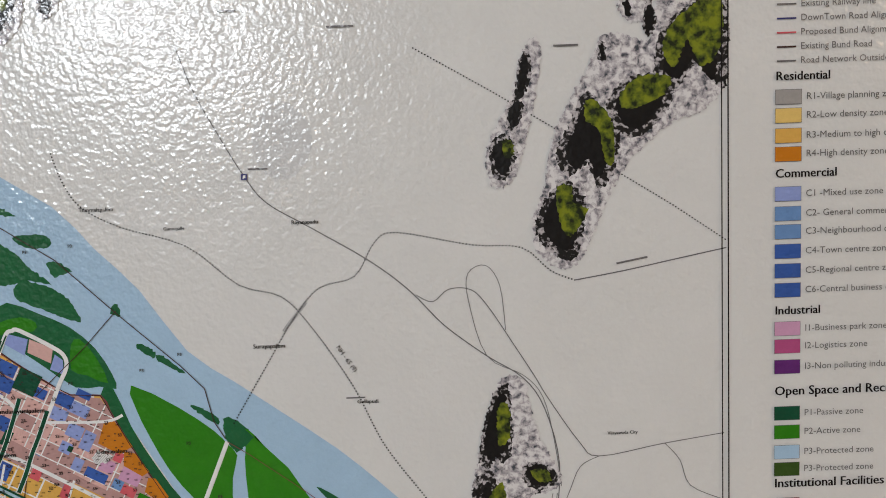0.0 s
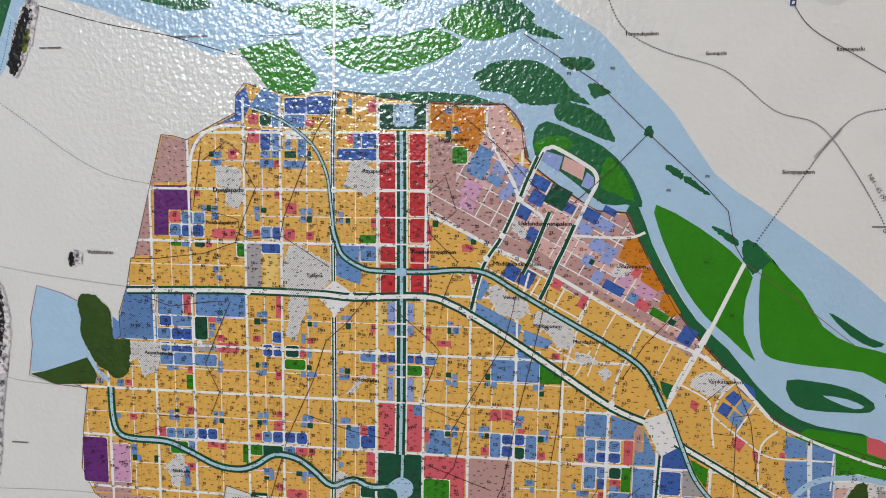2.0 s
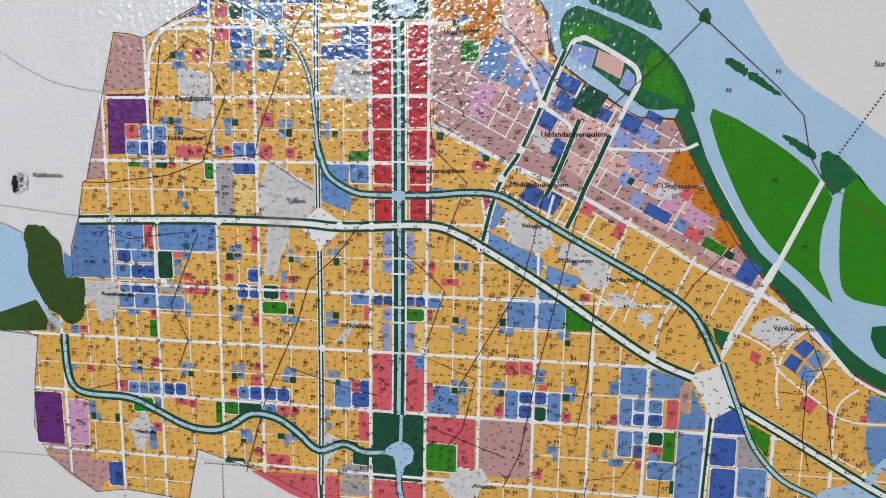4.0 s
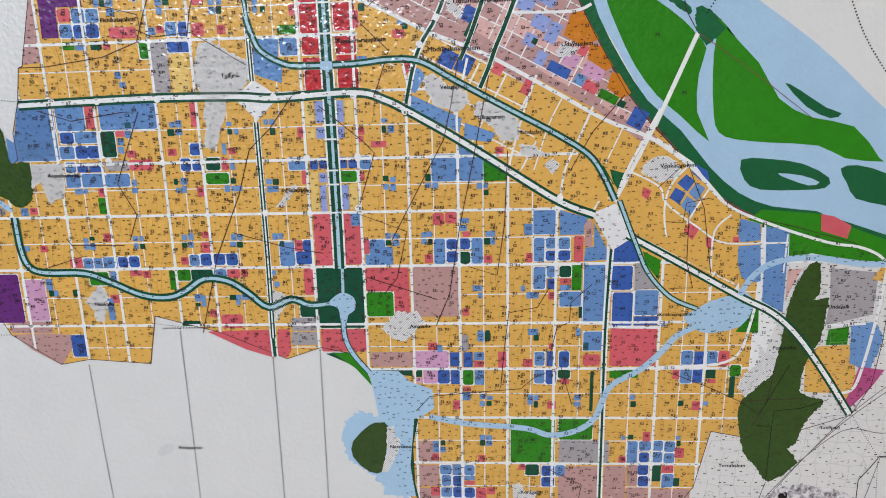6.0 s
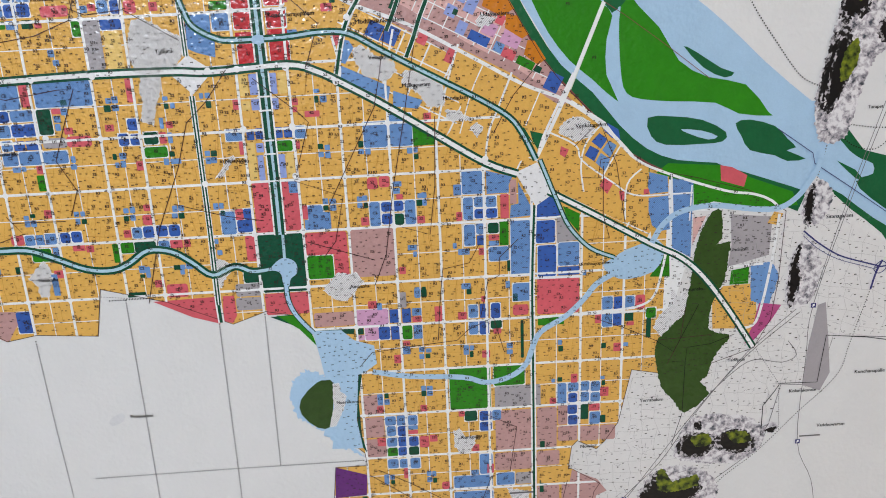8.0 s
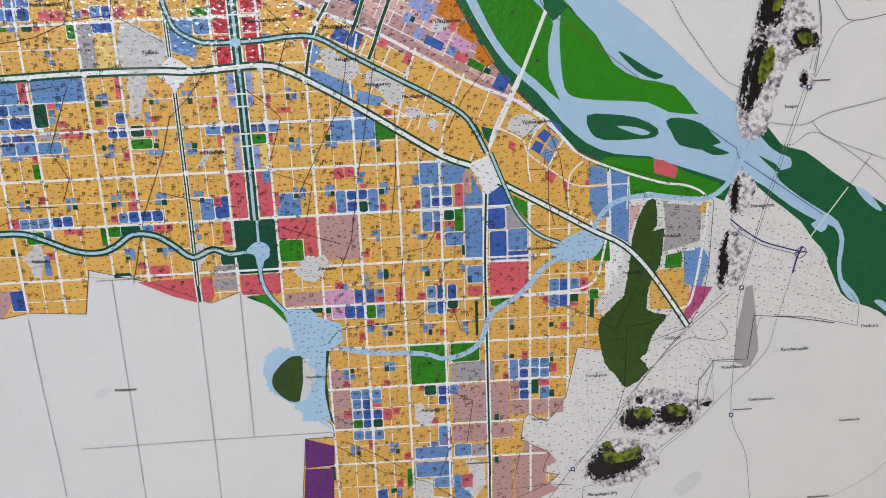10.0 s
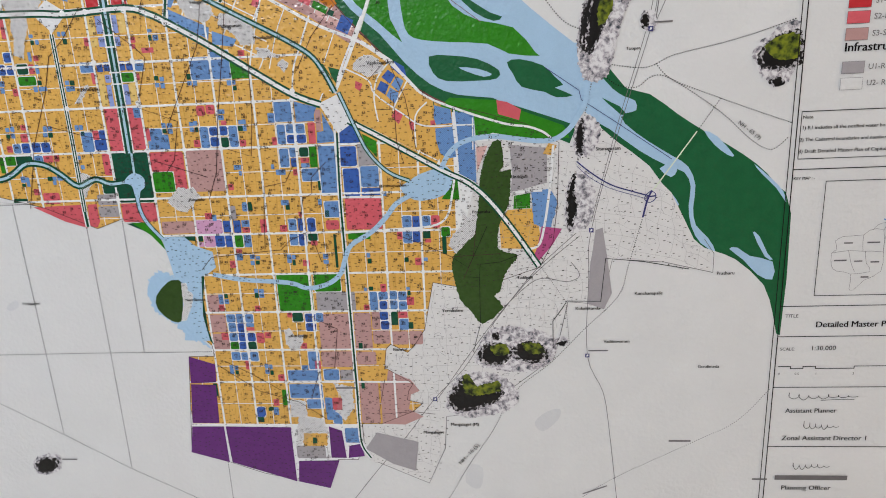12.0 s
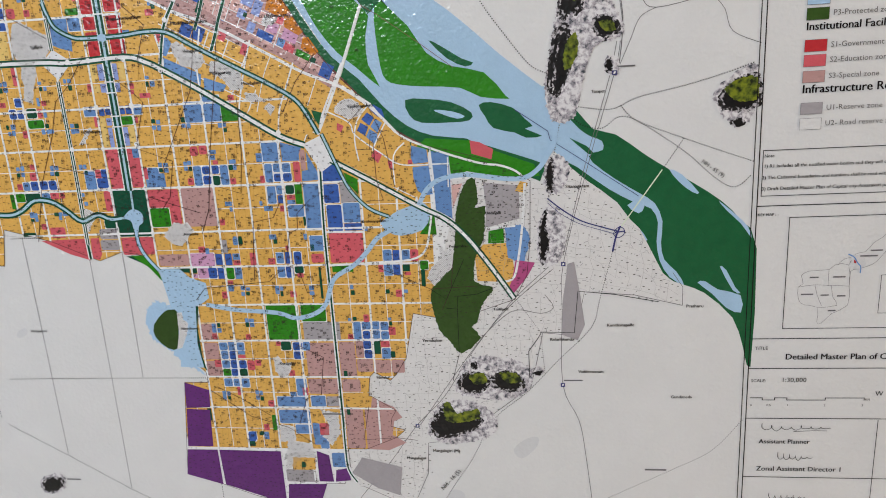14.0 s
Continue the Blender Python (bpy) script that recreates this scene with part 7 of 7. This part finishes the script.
legend_row("P3-Protected zone", "olive", 110)
legend_row("S1-Government zone", "red", 85)
legend_row("S2-Education zone", "rose", 73)
legend_row("S3-Special zone", "mauve", 60)
legend_row("U1-Reserve zone", "grey", 34)
legend_row("U2- Road reserve zone", "paper", 21)
lettering("Residential", 31, 370.8, 8.2, bold=0.04, align="LEFT")
lettering("Commercial", 31, 307.8, 8.2, bold=0.04, align="LEFT")
lettering("Industrial", 31, 216.8, 8.2, bold=0.04, align="LEFT")
lettering("Open Space and Recreation", 31, 161.6, 8.9, bold=0.04, align="LEFT")
lettering("Institutional Facilities", 31, 97.4, 8.9, bold=0.04, align="LEFT")
lettering("Infrastructure Reserve", 31, 46.8, 9.9, bold=0.04, align="LEFT")
lettering("Existing Railway line", 47, 417.4, 6.0, colour="faint", align="LEFT")
rule("faint", 32, 419, 44, 419, 0.7)
lettering("DownTown Road Alignment", 47, 408.4, 6.0, colour="faint", align="LEFT")
rule("indigo", 32, 410, 44, 410, 0.7)
lettering("Proposed Bund Alignment", 47, 399.4, 6.0, colour="faint", align="LEFT")
rule("rose", 32, 401, 44, 401, 0.7)
lettering("Existing Bund Road", 47, 390.4, 6.0, colour="faint", align="LEFT")
rule("brown", 32, 392, 44, 392, 0.7)
lettering("Road Network Outside Plan", 47, 381.4, 6.0, colour="faint", align="LEFT")
rule("faint", 32, 383, 44, 383, 0.7)

# the title block
rule("black", 0, -430, 0, 450, 0.6)
rule("black", -4.2, -430, -4.2, 450, 0.5)
rule("black", 0, -49, 170, -49, 0.5)
rule("black", 0, -175, 170, -175, 0.5)
rule("black", 0, -205, 170, -205, 0.5)
rule("black", 0, -257, 170, -257, 0.5)
rule("black", 0, -321, 170, -321, 0.5)
rule("black", 3, -0, 168, -0, 0.4)
rule("black", 3, -40, 168, -40, 0.4)
rule("black", 3, -40, 3, -0, 0.4)
rule("black", 28, -60, 160, -60, 0.4)
rule("black", 28, -165, 160, -165, 0.4)
rule("black", 28, -165, 28, -60, 0.4)
rule("black", 118, -258, 118, -430, 0.4)
lettering("Note", 4, -6, 3.89, bold=0.03, align="LEFT")
lettering("1) R1 includes all the notified water bodies and they will continue", 4, -15, 4.2, bold=0.025, align="LEFT")
lettering("2) The Cadastral boundaries and numbers shall be read with", 3, -25, 4.15, bold=0.025, align="LEFT")
lettering("3) Draft Detailed Master Plan of Capital city-Amaravati prepared", 3, -35, 4.35, bold=0.025, align="LEFT")
lettering("KEY MAP : -", 1, -58, 3.47, bold=0.03, align="LEFT")
lettering("TITLE", 5, -186, 4.67, align="LEFT")
lettering("Detailed Master Plan of Capital City", 32, -196, 8.33, bold=0.045, align="LEFT")
lettering("SCALE:", 3, -219, 4.33, align="LEFT")
lettering("1:30,000", 30, -219, 6.49, bold=0.012, align="LEFT")
lettering("W", 113, -233, 6.67, bold=0.01, align="LEFT")
lettering("Assistant Planner", 13, -284, 6.67, bold=0.03, align="LEFT")
lettering("Zonal Assistant Director 1", 12, -314, 7.22, bold=0.03, align="LEFT")
lettering("Planning Officer", 16, -370, 7.22, bold=0.03, align="LEFT")
word_bar(43, -356, 67.6, 5.20, colour="faint")


def pen_stroke(x, z, width, height, loops, seed):
    """An unreadable pen flourish."""
    r, pts = random.Random(seed), []
    for i in range(loops * 4 + 1):
        f = i / (loops * 4)
        a = i * math.pi / 2
        pts.append((x + width * f + math.cos(a) * width * 0.035, z + math.sin(a) * height * r.uniform(0.15, 0.5) * (1.3 - f)))
    line("pen_stroke", "black", 17, 0.5, pts, smooth=5)


pen_stroke(13, -267, 62, 8, 7, 1)
line("pen_stroke", "black", 17, 0.5, [(44, -271), (60, -270), (74, -270)])
pen_stroke(30, -299, 32, 10, 6, 2)
pen_stroke(24, -343, 34, 9, 6, 3)
rule("black", 3, -235.4, 14, -235.4, 0.5)
rule("black", 14, -237.8, 14, -235.2, 0.5)
rule("black", 14, -237.6, 25, -237.6, 0.5)
rule("black", 25, -237.8, 25, -235.2, 0.5)
rule("black", 25, -235.4, 36, -235.4, 0.5)
rule("black", 36, -237.8, 36, -235.2, 0.5)
rule("black", 36, -237.6, 70, -237.6, 0.5)
rule("black", 70, -237.8, 70, -235.2, 0.5)
rule("black", 70, -235.4, 104, -235.4, 0.5)
rule("black", 104, -237.8, 104, -235.2, 0.5)
lettering("0", 4, -244, 3.33)
lettering("0.5", 20, -244, 3.33)
lettering("1", 37, -244, 3.33)
lettering("2", 70, -244, 3.33)
lettering("3", 103, -244, 3.33)
lettering("KM", 107, -238, 3.06)

# the small key map of the state's districts
line("district_line", "faint", 17, 0.3, [(41, -114), (47, -110), (64, -109), (68, -105), (80, -105), (82, -125), (82, -143), (69, -151), (61, -160), (57, -159), (57, -145), (45, -142), (40, -137), (39, -125), (43, -122), (41, -114)], smooth=2)
line("district_line", "faint", 17, 0.3, [(64, -109), (64, -116), (65, -124)], smooth=2)
line("district_line", "faint", 17, 0.3, [(39, -125), (53, -123), (65, -124), (72, -124), (82, -125)], smooth=2)
line("district_line", "faint", 17, 0.3, [(67, -124), (69, -135), (73, -143), (57, -145)], smooth=2)
line("district_line", "faint", 17, 0.3, [(53, -123), (56, -134), (60, -143)], smooth=2)
line("district_line", "faint", 17, 0.3, [(80, -105), (85, -95), (93, -93), (99, -85), (106, -80), (114, -71), (123, -69)], smooth=2)
line("district_line", "faint", 17, 0.3, [(82, -125), (82, -111), (88, -109), (97, -106), (103, -102), (111, -91), (120, -81)], smooth=2)
line("district_line", "faint", 17, 0.3, [(71, -105), (75, -100), (82, -98), (93, -97)], smooth=2)
area("capital_region", "shade", 17, [(81, -96), (92, -96), (94, -105), (90, -110), (83, -107)], rough=0.6)
area("capital_mark", "red", 18, [(84, -100), (86, -102), (86, -104), (84, -103)])
line("capital_river", "blue", 17.5, 1.0, [(79, -95), (84, -98), (87, -103), (90, -107), (90, -113)])
word_bar(52, -116, 7.5, 1.20, colour="faint")
word_bar(73, -116, 10.5, 1.32, colour="faint")
word_bar(47, -132, 10.5, 1.32, colour="faint")
word_bar(62, -133, 7.0, 1.20, colour="faint")
word_bar(76, -134, 7.2, 1.32, colour="faint")
word_bar(69, -148, 6.6, 1.32, colour="faint")
word_bar(96, -97, 14.3, 1.32, colour="faint")
word_bar(102, -92, 10.0, 1.20, colour="faint")
rule("black", 108, -115, 160, -115, 0.3)
rule("black", 108, -151, 160, -151, 0.3)
rule("black", 108, -151, 108, -115, 0.3)
